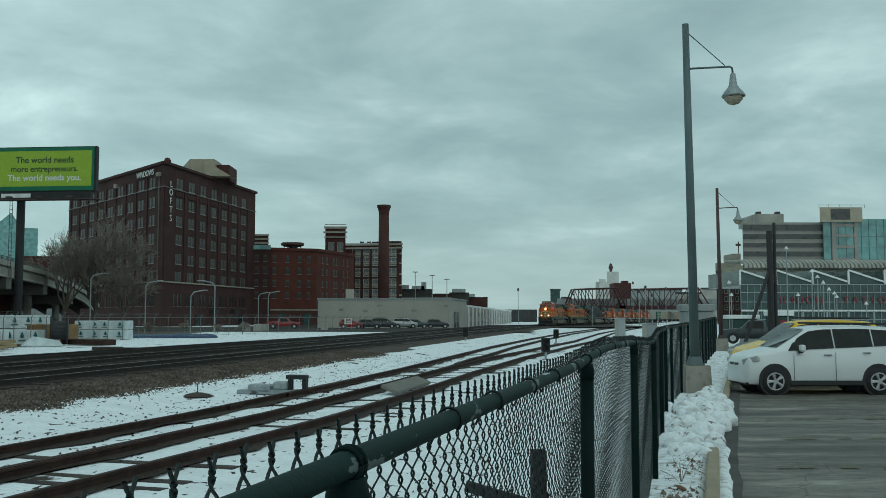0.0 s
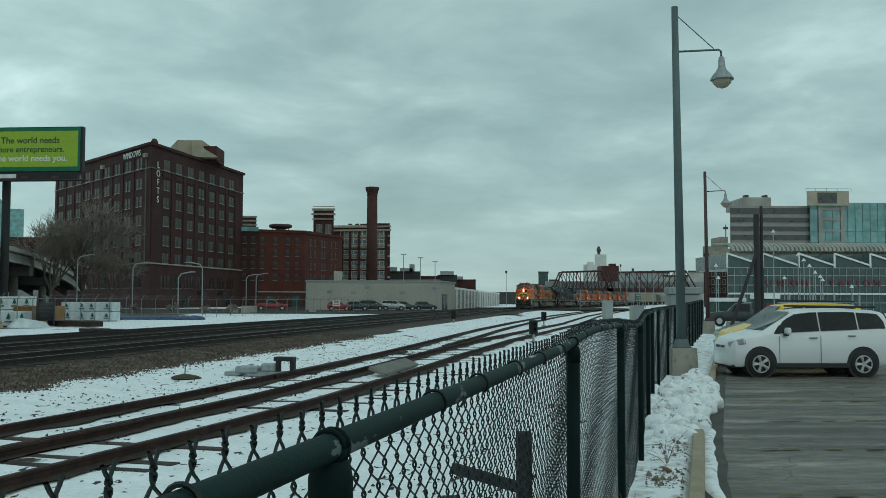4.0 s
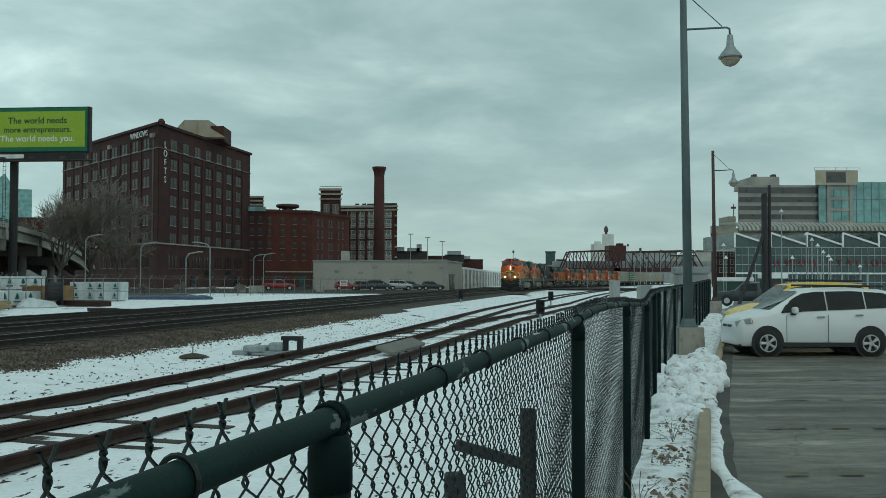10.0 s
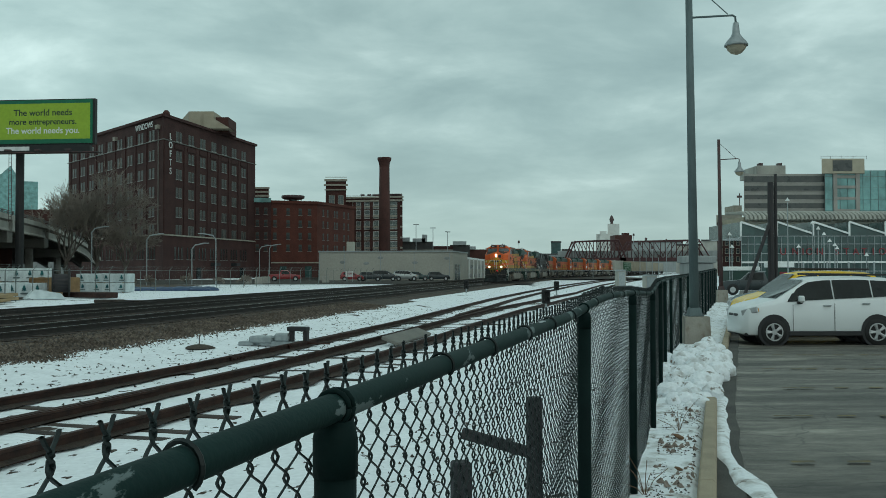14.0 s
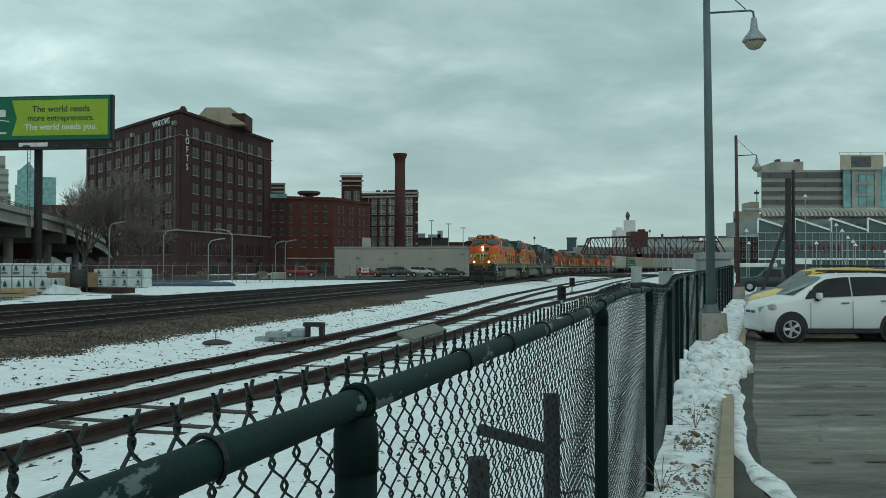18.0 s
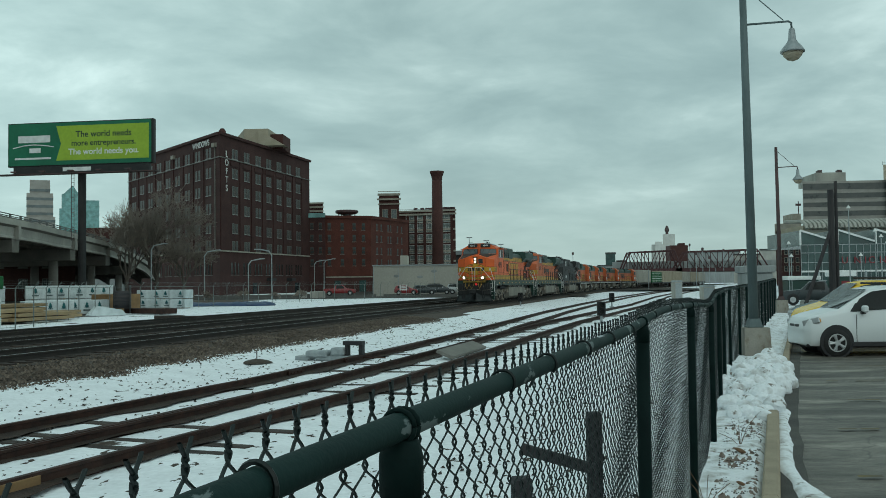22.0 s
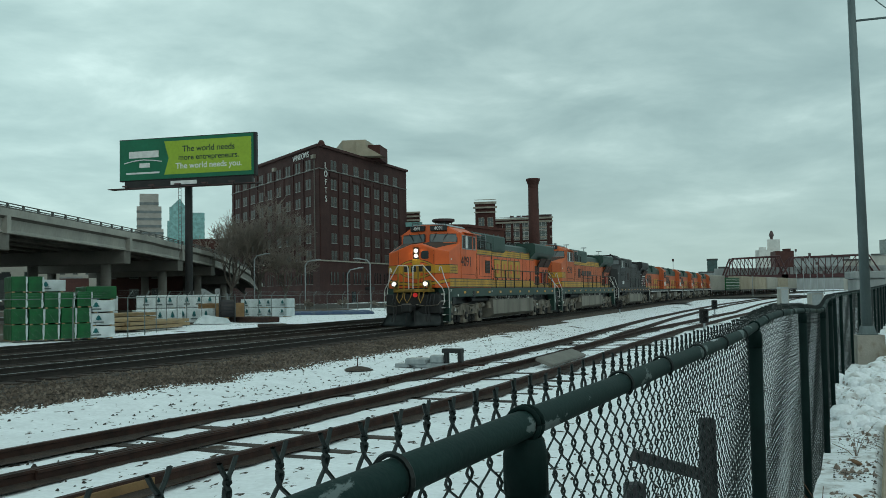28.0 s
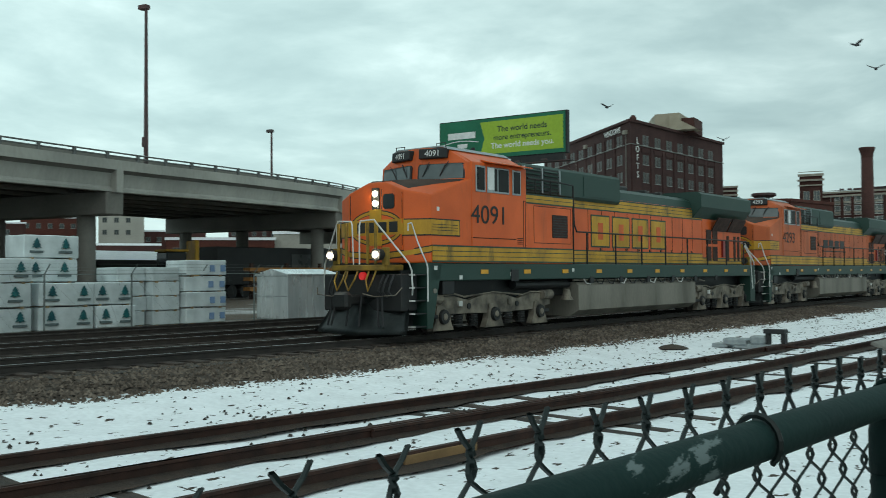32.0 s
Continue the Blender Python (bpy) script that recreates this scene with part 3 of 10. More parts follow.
def asphalt_mat():
    m = mat("worn_wet_asphalt", (0.20, 0.182, 0.152), (0.06, 0.055, 0.048), 0.9, 0.55, 0, 0.5, 55, stretch=(0.4, 1.5, 1), split=(0.3, 0.68), grain=0.35)
    n, l = m.node_tree.nodes, m.node_tree.links
    b = n["Principled BSDF"]
    old = b.inputs["Base Color"].links[0].from_socket
    tc = n.new("ShaderNodeTexCoord")
    # cracks: edges of large cells
    v = n.new("ShaderNodeTexVoronoi"); v.feature = "DISTANCE_TO_EDGE"; v.inputs["Scale"].default_value = 0.42
    w = n.new("ShaderNodeTexNoise"); w.inputs["Scale"].default_value = 1.5
    add = n.new("ShaderNodeMixRGB"); add.blend_type = "ADD"; add.inputs[0].default_value = 0.8
    l.new(tc.outputs["Object"], add.inputs[1]); l.new(w.outputs["Color"], add.inputs[2])
    l.new(tc.outputs["Object"], w.inputs["Vector"])
    l.new(add.outputs[0], v.inputs["Vector"])
    r = n.new("ShaderNodeMapRange"); r.inputs[1].default_value, r.inputs[2].default_value = 0.001, 0.010
    r.inputs[3].default_value, r.inputs[4].default_value = 0.5, 1.0
    l.new(v.outputs["Distance"], r.inputs[0])
    # long pale scrape marks and salt stains
    s = n.new("ShaderNodeTexNoise"); s.inputs["Scale"].default_value, s.inputs["Detail"].default_value = 1.0, 8
    mp = n.new("ShaderNodeMapping"); mp.inputs["Scale"].default_value = (0.45, 1.7, 1)
    l.new(tc.outputs["Object"], mp.inputs[0]); l.new(mp.outputs[0], s.inputs["Vector"])
    sr = n.new("ShaderNodeMapRange"); sr.inputs[1].default_value, sr.inputs[2].default_value = 0.5, 0.72
    sr.inputs[3].default_value, sr.inputs[4].default_value = 0.9, 2.1
    l.new(s.outputs["Fac"], sr.inputs[0])
    # crumbled spots and oil stains at hand size
    q = n.new("ShaderNodeTexNoise"); q.inputs["Scale"].default_value, q.inputs["Detail"].default_value, q.inputs["Roughness"].default_value = 5.0, 8, 0.7
    mq = n.new("ShaderNodeMapping"); mq.inputs["Scale"].default_value = (0.5, 1.4, 1)
    l.new(tc.outputs["Object"], mq.inputs[0]); l.new(mq.outputs[0], q.inputs["Vector"])
    qr = n.new("ShaderNodeMapRange"); qr.inputs[1].default_value, qr.inputs[2].default_value = 0.35, 0.66
    qr.inputs[3].default_value, qr.inputs[4].default_value = 0.55, 1.3
    l.new(q.outputs["Fac"], qr.inputs[0])
    for fac in (r, sr, qr):
        x = n.new("ShaderNodeMixRGB"); x.blend_type = "MULTIPLY"; x.inputs[0].default_value = 1
        l.new(old, x.inputs[1]); l.new(fac.outputs[0], x.inputs[2])
        old = x.outputs[0]
    l.new(old, b.inputs["Base Color"])
    return m


M["asphalt"] = asphalt_mat()
M["faded_line"] = mat("worn_yellow_line_paint", (0.19, 0.145, 0.06), (0.12, 0.105, 0.075), 3, 0.9, 0, 0.2, 60)
M["rail_dirt"] = mat("rust_stained_dirt", (0.026, 0.018, 0.0145), (0.052, 0.034, 0.025), 5, 0.95, 0, 0.8, 30)
M["gutter"] = mat("grey_gutter_concrete", (0.085, 0.08, 0.072), (0.055, 0.053, 0.05), 1.4, 0.85, 0, 0.3, 60)
M["street"] = mat("wet_street_asphalt", (0.05, 0.046, 0.042), (0.085, 0.08, 0.075), 0.08, 0.95, 0, 0.2, 4, 0.05)


# ---- ground ----
def ground_z(x, y):
    u = (x - main_x(y)) / 1.018          # towards the fence side is positive
    base = -0.08 if u > 0 else 0.12
    f = fence_x(max(y, -30))
    if x > f - 2.0:
        base += (0.06 - base) * min(1, (x - f + 2.0) / 2.0)
    if -12 < u < 5:
        base = max(base, 0.02 if u > 0 else 0.12)
    if u < -13:
        base = 0.14
    return base


def build_ground():
    xs = sorted(set([round(-14 + 0.5 * i, 2) for i in range(60)] + [-16, -18, -20, -22, -24, -27, -30, -35, -40, -50, -65, -85, -120, -180, -300, -600, -1500, -4000, 18, 22, 30, 40, 60, 90, 140, 220, 400, 800, 1800, 4000]))
    ys = sorted(set([round(-4 + 0.6 * i, 2) for i in range(90)] + [-4000, -800, -200, -80, -40, -20, -10, 52, 55, 60, 66, 73, 81, 90, 100, 115, 130, 150, 170, 200, 240, 300, 400, 600, 1000, 2000, 4500]))
    bm = BM()
    g = [[bm.verts.new((x, y, ground_z(x, y) + (noise.noise((x * 0.6, y * 0.6, 0)) * 0.035 if abs(x) < 15 and 0 < y < 50 else 0) - (0.12 if x > kerb_x(max(min(y, 60), 0)) - 0.6 and -20 < y < 95 else 0))) for x in xs] for y in ys]
    for a, b in zip(g, g[1:]):
        for i in range(len(xs) - 1):
            bm.faces.new((a[i], a[i + 1], b[i + 1], b[i]))
    one("ground", bm, M["snow_ground"], "snow-covered gravel ground between the railway tracks", "ground", kind="structure", smooth=True)
    # dark yard soil beyond the tracks
    bm = BM()
    yy = [-15 + 4 * i for i in range(50)]
    rows = []
    for y in yy:
        near = main_x(y) - 11.4 - 4.7 * min(1, max(0, (y - 29) / 7)) - 0.8 * noise.noise((0, y * 0.3, 3)) - (0.25 * (y - 40) if y > 40 else 0)
        rows.append([bm.verts.new((near - w, y, 0.165)) for w in (0, 6, 18, 40, 90)])
    for a, b in zip(rows, rows[1:]):
        for i in range(4):
            bm.faces.new((a[i], a[i + 1], b[i + 1], b[i]))
    one("yard_ground", bm, M["yard_ground"], "brown dirt of the lumber yard with thin snow", "ground", kind="structure")
    # street before the buildings
    bm = BM()
    for x0, x1, y0, y1 in ((-110, 12, 122, 186), (-40, 45, 186, 240)):
        vs = [bm.verts.new(p) for p in ((x0, y0, 0.17), (x1, y0, 0.17), (x1, y1, 0.17), (x0, y1, 0.17))]
        bm.faces.new(vs)
    one("road", bm, M["street"], "grey street and car park before the brick buildings", "road", kind="structure")


def build_bed():
    """Raised ballast bed of the two main tracks."""
    bm = BM()
    rows = []
    ys = [-14 + 0.35 * i for i in range(260)] + [77 + 4 * i for i in range(95)]
    for y in ys:
        e = 4.1 + 0.55 * noise.noise((1.3, y * 0.35, 0)) + 0.3 * noise.noise((7.7, y * 1.7, 0))
        if y > 60:
            e = 2.9
        prof = [(e, -0.13), (e - 0.5, -0.03), (2.0, 0.18), (1.3, 0.215), (-1.4, 0.215), (-2.3, 0.185), (-3.2, 0.165), (-6.3, 0.165), (-7.2, 0.15), (-8.0, 0.145), (-10.7, 0.145), (-11.8 + 0.5 * noise.noise((3, y * 0.4, 0)), 0.11)]
        rows.append([bm.verts.new((*offset_line(main_x, y, u), zz)) for u, zz in prof])
    for a, b in zip(rows, rows[1:]):
        for i in range(len(a) - 1):
            bm.faces.new((a[i], a[i + 1], b[i + 1], b[i]))
    one("ballast_bed", bm, M["ballast"], "dark crushed-stone ballast bed of the main tracks", "ballast", kind="structure")
    # oil-dark strips between the rails
    bm = BM()
    for c, z, near in ((0, 0.221, 1.75), (TRACK2, 0.172, 1.45), (TRACK3, 0.153, 1.35)):
        prev = None
        for y in ys:
            edge = near + 0.12 * noise.noise((c, y * 1.9, 6))
            row = [bm.verts.new((*offset_line(main_x, y, c + w), z - d)) for w, d in ((edge, 0.012 if c == 0 else 0), (-1.35, 0))]
            if prev:
                bm.faces.new((prev[0], prev[1], row[1], row[0]))
            prev = row
    one("track_bed_strip", bm, M["ballast_dark"], "oil-blackened stone between the main rails", "ballast", kind="structure")


def scatter_stones():
    rnd = random.Random(4)
    bm_v, bm_f = [], []

    def stone(x, y, z, s):
        k = len(bm_v)
        a = rnd.uniform(0, 6.28)
        for i in range(4):
            t = a + i * 1.57 + rnd.uniform(-0.3, 0.3)
            rr = s * rnd.uniform(0.7, 1.2)
            bm_v.append((x + rr * math.cos(t), y + rr * math.sin(t), z - s * 0.3))
        for i in range(2):
            bm_v.append((x + rnd.uniform(-0.5, 0.5) * s, y + rnd.uniform(-0.5, 0.5) * s, z + s * rnd.uniform(0.4, 0.8)))
        for f in ((0, 1, 4), (1, 5, 4), (1, 2, 5), (2, 3, 5), (3, 4, 5), (3, 0, 4)):
            bm_f.append(tuple(k + j for j in f))
    for _ in range(24000):
        y = 6 + 46 * rnd.random() ** 1.5
        e = 4.1 + 0.55 * noise.noise((1.3, y * 0.35, 0))
        u = rnd.uniform(0.95, e + 0.1) if rnd.random() < 0.85 else rnd.uniform(e, e + 0.7)
        x, yy = offset_line(main_x, y, u)
        z = 0.2 - max(0, u - 1.9) * 0.26 / max(e - 1.9, 0.5) * 0.85
        stone(x, yy, max(z, -0.08), rnd.uniform(0.025, 0.062))
    for _ in range(5200):
        y = 8 + 44 * rnd.random() ** 1.4
        u = rnd.choice((rnd.uniform(-3.1, -1.5), rnd.uniform(-7.7, -6.2), rnd.uniform(-7.7, -6.2)))
        x, yy = offset_line(main_x, y, u)
        stone(x, yy, 0.19 if u > -3.2 else 0.165, rnd.uniform(0.025, 0.055))
    me = bpy.data.meshes.new("ballast_stones")
    me.from_pydata(bm_v, [], bm_f)
    me.materials.append(M["stone_chip"])
    tagged(new("ballast_stones", me), "loose grey-brown ballast stones beside the rails", "stones", kind="stuff")
    bm_v, bm_f = [], []
    for _ in range(3200):
        y = 5 + 45 * rnd.random() ** 1.4
        u = rnd.uniform(3.6, 9.5)
        x, yy = offset_line(main_x, y, u)
        if noise.noise((x * 0.5, yy * 0.5, 9)) + rnd.uniform(-0.5, 0.5) < 0.05:
            continue
        stone(x, yy, ground_z(x, yy) + 0.015, rnd.uniform(0.012, 0.04))
    for _ in range(900):
        y = 2 + 20 * rnd.random() ** 1.5
        x = fence_x(y) + rnd.uniform(-3.0, -0.3)
        stone(x, y, ground_z(x, y) + 0.01, rnd.uniform(0.01, 0.035))
    for _ in range(1300):
        y = 5 + 13 * rnd.random()
        x = rnd.uniform(fence_x(y) + 0.1, kerb_x(y) - 0.05)
        stone(x, y, 0.075, rnd.uniform(0.006, 0.014))
    me = bpy.data.meshes.new("snow_debris")
    me.from_pydata(bm_v, [], bm_f)
    me.materials.append(M["ballast_dark"])
    grit = me
    bm_v, bm_f = [], []
    for _ in range(380):
        y = 5 + 16 * rnd.random()
        x = rnd.uniform(fence_x(y) + 0.1, kerb_x(y) - 0.05)
        if noise.noise((x * 1.3, y * 1.3, 2)) < -0.1:
            continue
        stone(x, y, 0.07 + 0.12 * math.exp(-((y - 18.0) / 3.4) ** 2), rnd.uniform(0.015, 0.05))
    me = bpy.data.meshes.new("frozen_clods")
    me.from_pydata(bm_v, [], bm_f)
    me.materials.append(M["clod"])
    tagged(new("frozen_clods", me), "brown frozen clods of dirt in the snow strip", "clods", kind="stuff")
    me = grit
    tagged(new("snow_debris", me), "dark grit and weed tufts poking through snow", "debris", kind="stuff")


# ---- tracks ----
RAIL = [(-0.07, 0), (-0.07, 0.012), (-0.012, 0.03), (-0.012, 0.125), (-0.036, 0.135), (-0.036, 0.168), (0.036, 0.168), (0.036, 0.135), (0.012, 0.125), (0.012, 0.03), (0.07, 0.012), (0.07, 0)]


def rail(name, fn, off, y0, y1, top, material, parent, step=1.0, shine=None):
    bm = BM()
    rings, heads = [], []
    bh = BM()
    n = max(2, int((y1 - y0) / step) + 1)
    for i in range(n):
        y = y0 + (y1 - y0) * i / (n - 1)
        rings.append([bm.verts.new((*offset_line(fn, y, off + a), top - 0.168 + b)) for a, b in RAIL])
        heads.append([bh.verts.new((*offset_line(fn, y, off + a), top + 0.004)) for a in (-0.026, 0.026)])
    k = len(RAIL)
    for a, b in zip(rings, rings[1:]):
        for j in range(k):
            bm.faces.new((a[j], a[(j + 1) % k], b[(j + 1) % k], b[j]))
    bm.faces.new(rings[0]); bm.faces.new(rings[-1])
    ob = part(name, bm, material, parent)
    if shine:
        for a, b in zip(heads, heads[1:]):
            bh.faces.new((a[0], a[1], b[1], b[0]))
        part("running_surface", bh, shine, ob, "polished running surface")
    else:
        bh.free()
    return ob


def tie_mesh(length):
    bm = BM()
    box(bm, -length / 2, length / 2, -0.115, 0.115, -0.16, 0.0, None, 0.012)
    me = bpy.data.meshes.new("tie")
    bm.to_mesh(me); bm.free()
    me.materials.append(M["tie"])
    return me


def build_tracks():
    rnd = random.Random(7)
    short, long = tie_mesh(2.6), tie_mesh(4.6)
    for nm, c, lab in (("main_track", 0.0, "main railway track with polished rails on dark ties"), ("second_main_track", TRACK2, "second main railway track on dark ballast"), ("yard_track", TRACK3, "dull third railway track beside the lumber yard")):
        top = {0.0: MAIN_Z, TRACK2: TRACK2_Z, TRACK3: TRACK3_Z}[c]
        t = thing(nm, lab, "railway track", group="main tracks")
        for off in (0.755, -0.755):
            rail("rail", main_x, c + off, -14, 420, top, M["rail_dark"], t, 1.6, M["rail_shine"] if c != TRACK3 else None)
        y = 6.0
        while y < (66 if c == 0 else 44):
            ob = new("tie", short); ob.parent = t
            x, yy = offset_line(main_x, y, c)
            ob.matrix_basis = pose(x, yy, top - 0.148 + rnd.uniform(-0.012, 0.012), 0, 0, -10.8 + rnd.uniform(-1, 1))
            y += 0.53
    top = 0.085
    t1 = thing("siding_track", "rusty siding track half buried in snow", "railway track", group="siding tracks")
    t2 = thing("siding_track", "rusty diverging siding track half buried in snow", "railway track", group="siding tracks")
    for fn, t in ((side1, t1), (side2, t2)):
        for off in (0.755, -0.755):
            rail("rail", fn, off, -10, 215, top, M["rust_rail"], t, 0.8)
    # rust-stained dirt thawed free along each rail
    bm = BM()
    for fn in (side1, side2):
        for off in (0.755, -0.755):
            prev = None
            for i in range(260):
                y = 1.0 + 0.2 * i
                wa = 0.25 + 0.26 * noise.noise((off * 7, y * 0.9, fn(0) * 3)) + 0.05 * noise.noise((off * 5, y * 4.1, 2))
                wb = 0.25 + 0.26 * noise.noise((off * 3, y * 0.8, fn(0) * 5 + 9)) + 0.05 * noise.noise((off * 9, y * 3.7, 5))
                zz = ground_z(fn(y), y) + 0.05
                row = [bm.verts.new((*offset_line(fn, y, off + w), zz - d)) for w, d in ((max(wa, 0.05), 0.02), (0.0, 0.0), (-max(wb, 0.05), 0.02))]
                if prev:
                    bm.faces.new((prev[0], prev[1], row[1], row[0])); bm.faces.new((prev[1], prev[2], row[2], row[1]))
                prev = row
    one("rail_dirt", bm, M["rail_dirt"], "rust-stained dirt thawed free along the siding rails", "dirt", kind="stuff")
    y = 2.0
    while y < 60:
        # long switch ties lie under both tracks
        gap = lerp_table(GAP, y)
        lg = gap < 2.2
        ob = new("tie", long if lg else short); ob.parent = t1
        x = side1(y) + (gap / 2 if lg else 0)
        d = side1(y + 0.5) - side1(y - 0.5)
        ob.matrix_basis = pose(x, y, top - 0.19 + rnd.uniform(-0.05, 0.04), 0, 0, -math.degrees(math.atan(d)) + rnd.uniform(-1.5, 1.5))
        if not lg:
            ob = new("tie", short); ob.parent = t2
            d = side2(y + 0.5) - side2(y - 0.5)
            ob.matrix_basis = pose(side2(y), y, top - 0.19 + rnd.uniform(-0.05, 0.04), 0, 0, -math.degrees(math.atan(d)))
        y += 0.56
    # joint bars and guard rails of the turnout
    for y0, y1, fn, off in ((9.5, 15.0, side2, -0.66), (9.5, 14.0, side1, 0.66), (24, 31, side1, -0.69), (17, 23, side2, 0.69), (40, 47, side1, 0.6)):
        rail("guard_rail", fn, off, y0, y1, top - 0.01, M["rust_rail"], t1, 0.8)
    for y, fn, off in ((13.2, side2, -0.82), (13.9, side2, -0.82), (16.5, side2, 0.70), (21.0, side1, -0.7)):
        bm = BM()
        x, yy = offset_line(fn, y, off)
        d = math.degrees(math.atan(fn(y + 0.5) - fn(y - 0.5)))
        box(bm, -0.02, 0.02, -0.35, 0.35, 0.02, 0.12, pose(x, yy, top - 0.14, 0, 0, -d), 0.004)
        for k in range(4):
            cyl(bm, pose(x, yy, top - 0.14, 0, 0, -d) @ Vector((0.02, -0.27 + 0.18 * k, 0.07)), pose(x, yy, top - 0.14, 0, 0, -d) @ Vector((0.05, -0.27 + 0.18 * k, 0.07)), 0.018, None, 6)
        part("joint_bar", bm, M["rust_rail"], t1, "bolted rusty joint bar")
    # amber painted bar and pale plates seen on the nearest siding rail
    bm = BM()
    x, yy = offset_line(side2, 9.2, 0.80)
    d = math.degrees(math.atan(side2(9.7) - side2(8.7)))
    box(bm, -0.02, 0.02, -0.55, 0.55, 0.0, 0.1, pose(x, yy, top - 0.13, 0, 0, -d), 0.004)
    part("joint_bar", bm, M["tarp_brown"], t2, "orange-rusted joint bar")
    for q, w in ((13.55, 0.05), (14.05, 0.05)):
        bm = BM()
        x, yy = offset_line(side2, q, -0.755)
        d = math.degrees(math.atan(side2(q + 0.5) - side2(q - 0.5)))
        box(bm, 0.0, 0.045, -w, w, 0.02, 0.09, pose(x, yy, top - 0.15, 0, 0, -d)); part("paint_mark", bm, M["tan_roof"], t2, "small pale painted square on the rail web")
    # flat grey board between the tracks
    bm = BM()
    box(bm, -0.24, 0.24, -2.0, 2.0, 0, 0.09, pose(side2(27.2) - 0.02, 27.2, 0.03, 0, 22, -12), 0.015)
    one("crossing_board", bm, M["concrete_under"], "grey crossing board lying between siding rails", "board")


# ---- track-side equipment ----
def build_trackside():
    # power switch machine
    m = thing("switch_machine", "grey cast switch machine with black motor cover by the siding", "switch machine", pose(side1(25.6) - 1.6, 25.6, -0.08, 0, 0, -14) @ Matrix.Diagonal((0.8, 0.8, 0.82, 1)))
    bm = BM(); box(bm, -0.55, 0.75, -0.22, 0.22, 0.0, 0.16, None, 0.02); part("base", bm, M["galv"], m)
    bm = BM(); box(bm, -0.9, -0.1, -0.3, 0.3, 0.1, 0.32, None, 0.05); part("gear_case", bm, M["galv"], m)
    bm = BM(); box(bm, 0.0, 0.5, -0.25, 0.25, 0.16, 0.42, None, 0.05); part("motor_case", bm, M["galv"], m)
    bm = BM(); box(bm, 0.42, 1.12, -0.16, 0.16, 0.5, 0.64, None, 0.02); box(bm, 0.48, 0.6, -0.1, 0.1, 0.16, 0.5); box(bm, 0.98, 1.12, -0.1, 0.1, 0.16, 0.5); part("cover", bm, M["plastic"], m, "black cover")
    bm = BM(); tube(bm, [(0.7, 0, 0.1), (1.9, 0, 0.1)], 0.025); part("throw_rod", bm, M["rust_rail"], m)
    bm = BM(); box(bm, -1.3, -0.75, -0.25, 0.25, 0.0, 0.14, None, 0.02); part("junction_box", bm, M["galv"], m)
    # dwarf signals
    for x, y, h in ((side2(46) + 1.9, 46.0, 0.9), (side1(75) + 2.6, 75.0, 0.95), (main_x(80) + 3.0, 80, 1.0)):
        s = thing("dwarf_signal", "black dwarf railway signal on a short mast in snow", "signal", pose(x, y, -0.08, 0, 0, 4), group="dwarf signals")
        bm = BM(); cyl(bm, (0, 0, 0), (0, 0, h * 0.5), 0.06, None, 8); box(bm, -0.16, 0.16, -0.16, 0.16, 0, 0.08); part("mast", bm, M["galv"], s)
        bm = BM(); box(bm, -0.2, 0.2, -0.12, 0.12, h * 0.45, h * 1.2, None, 0.03); part("head", bm, M["loco_black"], s)
        for k in range(2):
            bm = BM(); cyl(bm, (0, -0.12, h * (0.65 + 0.33 * k)), (0, -0.3, h * (0.67 + 0.33 * k)), 0.1, 0.12, 10, False); part("hood", bm, M["loco_black"], s)
    # signal cases near the fence
    for x, y, w, h in ((17.1, 92.0, 0.38, 1.9), (20.6, 95.0, 0.6, 1.4)):
        s = thing("signal_case", "pale grey metal railway signal cabinet", "cabinet", pose(x, y, -0.08, 0, 0, 8), group="signal cabinets")
        bm = BM(); box(bm, -w, w, -0.5, 0.5, 0.15, h, None, 0.02); part("body", bm, M["concrete_pale"], s)
        bm = BM(); prism(bm, [(-w - 0.06, h), (w + 0.06, h), (w - 0.1, h + 0.16), (-w + 0.1, h + 0.16)], "y", -0.56, 0.56); part("roof", bm, M["galv"], s)
        bm = BM(); box(bm, -w * 0.8, w * 0.8, -0.53, -0.503, 0.25, h - 0.1, None, 0.01); part("door", bm, M["galv"], s)
        bm = BM(); box(bm, -w, w, -0.5, 0.5, 0.0, 0.15); part("plinth", bm, M["concrete"], s)
    # small sign stake and debris
    s = thing("marker_stake", "short thin stake in a mound of gravel", "stake", pose(-6.3, 24.6, -0.05))
    bm = BM(); cyl(bm, (0, 0, 0), (0, 0, 0.3), 0.015, None, 6); part("stake", bm, M["rust_rail"], s)
    bm = BM(); lathe(bm, [(0.42, 0), (0.3, 0.05), (0.12, 0.09), (0.0, 0.1)], 12); part("mound", bm, M["ballast"], s)
    for x, y, a in ((-18.2, 52.0, 20), (-18.6, 52.9, 5), (-17.2, 51.6, -10)):
        bm = BM(); box(bm, -0.8, 0.8, -0.13, 0.13, 0.12, 0.3, pose(x, y, 0.05, 0, 0, a), 0.01)
        one("old_tie", bm, M["tie"], "discarded weathered railway tie on snow", "railway tie", "discarded ties")


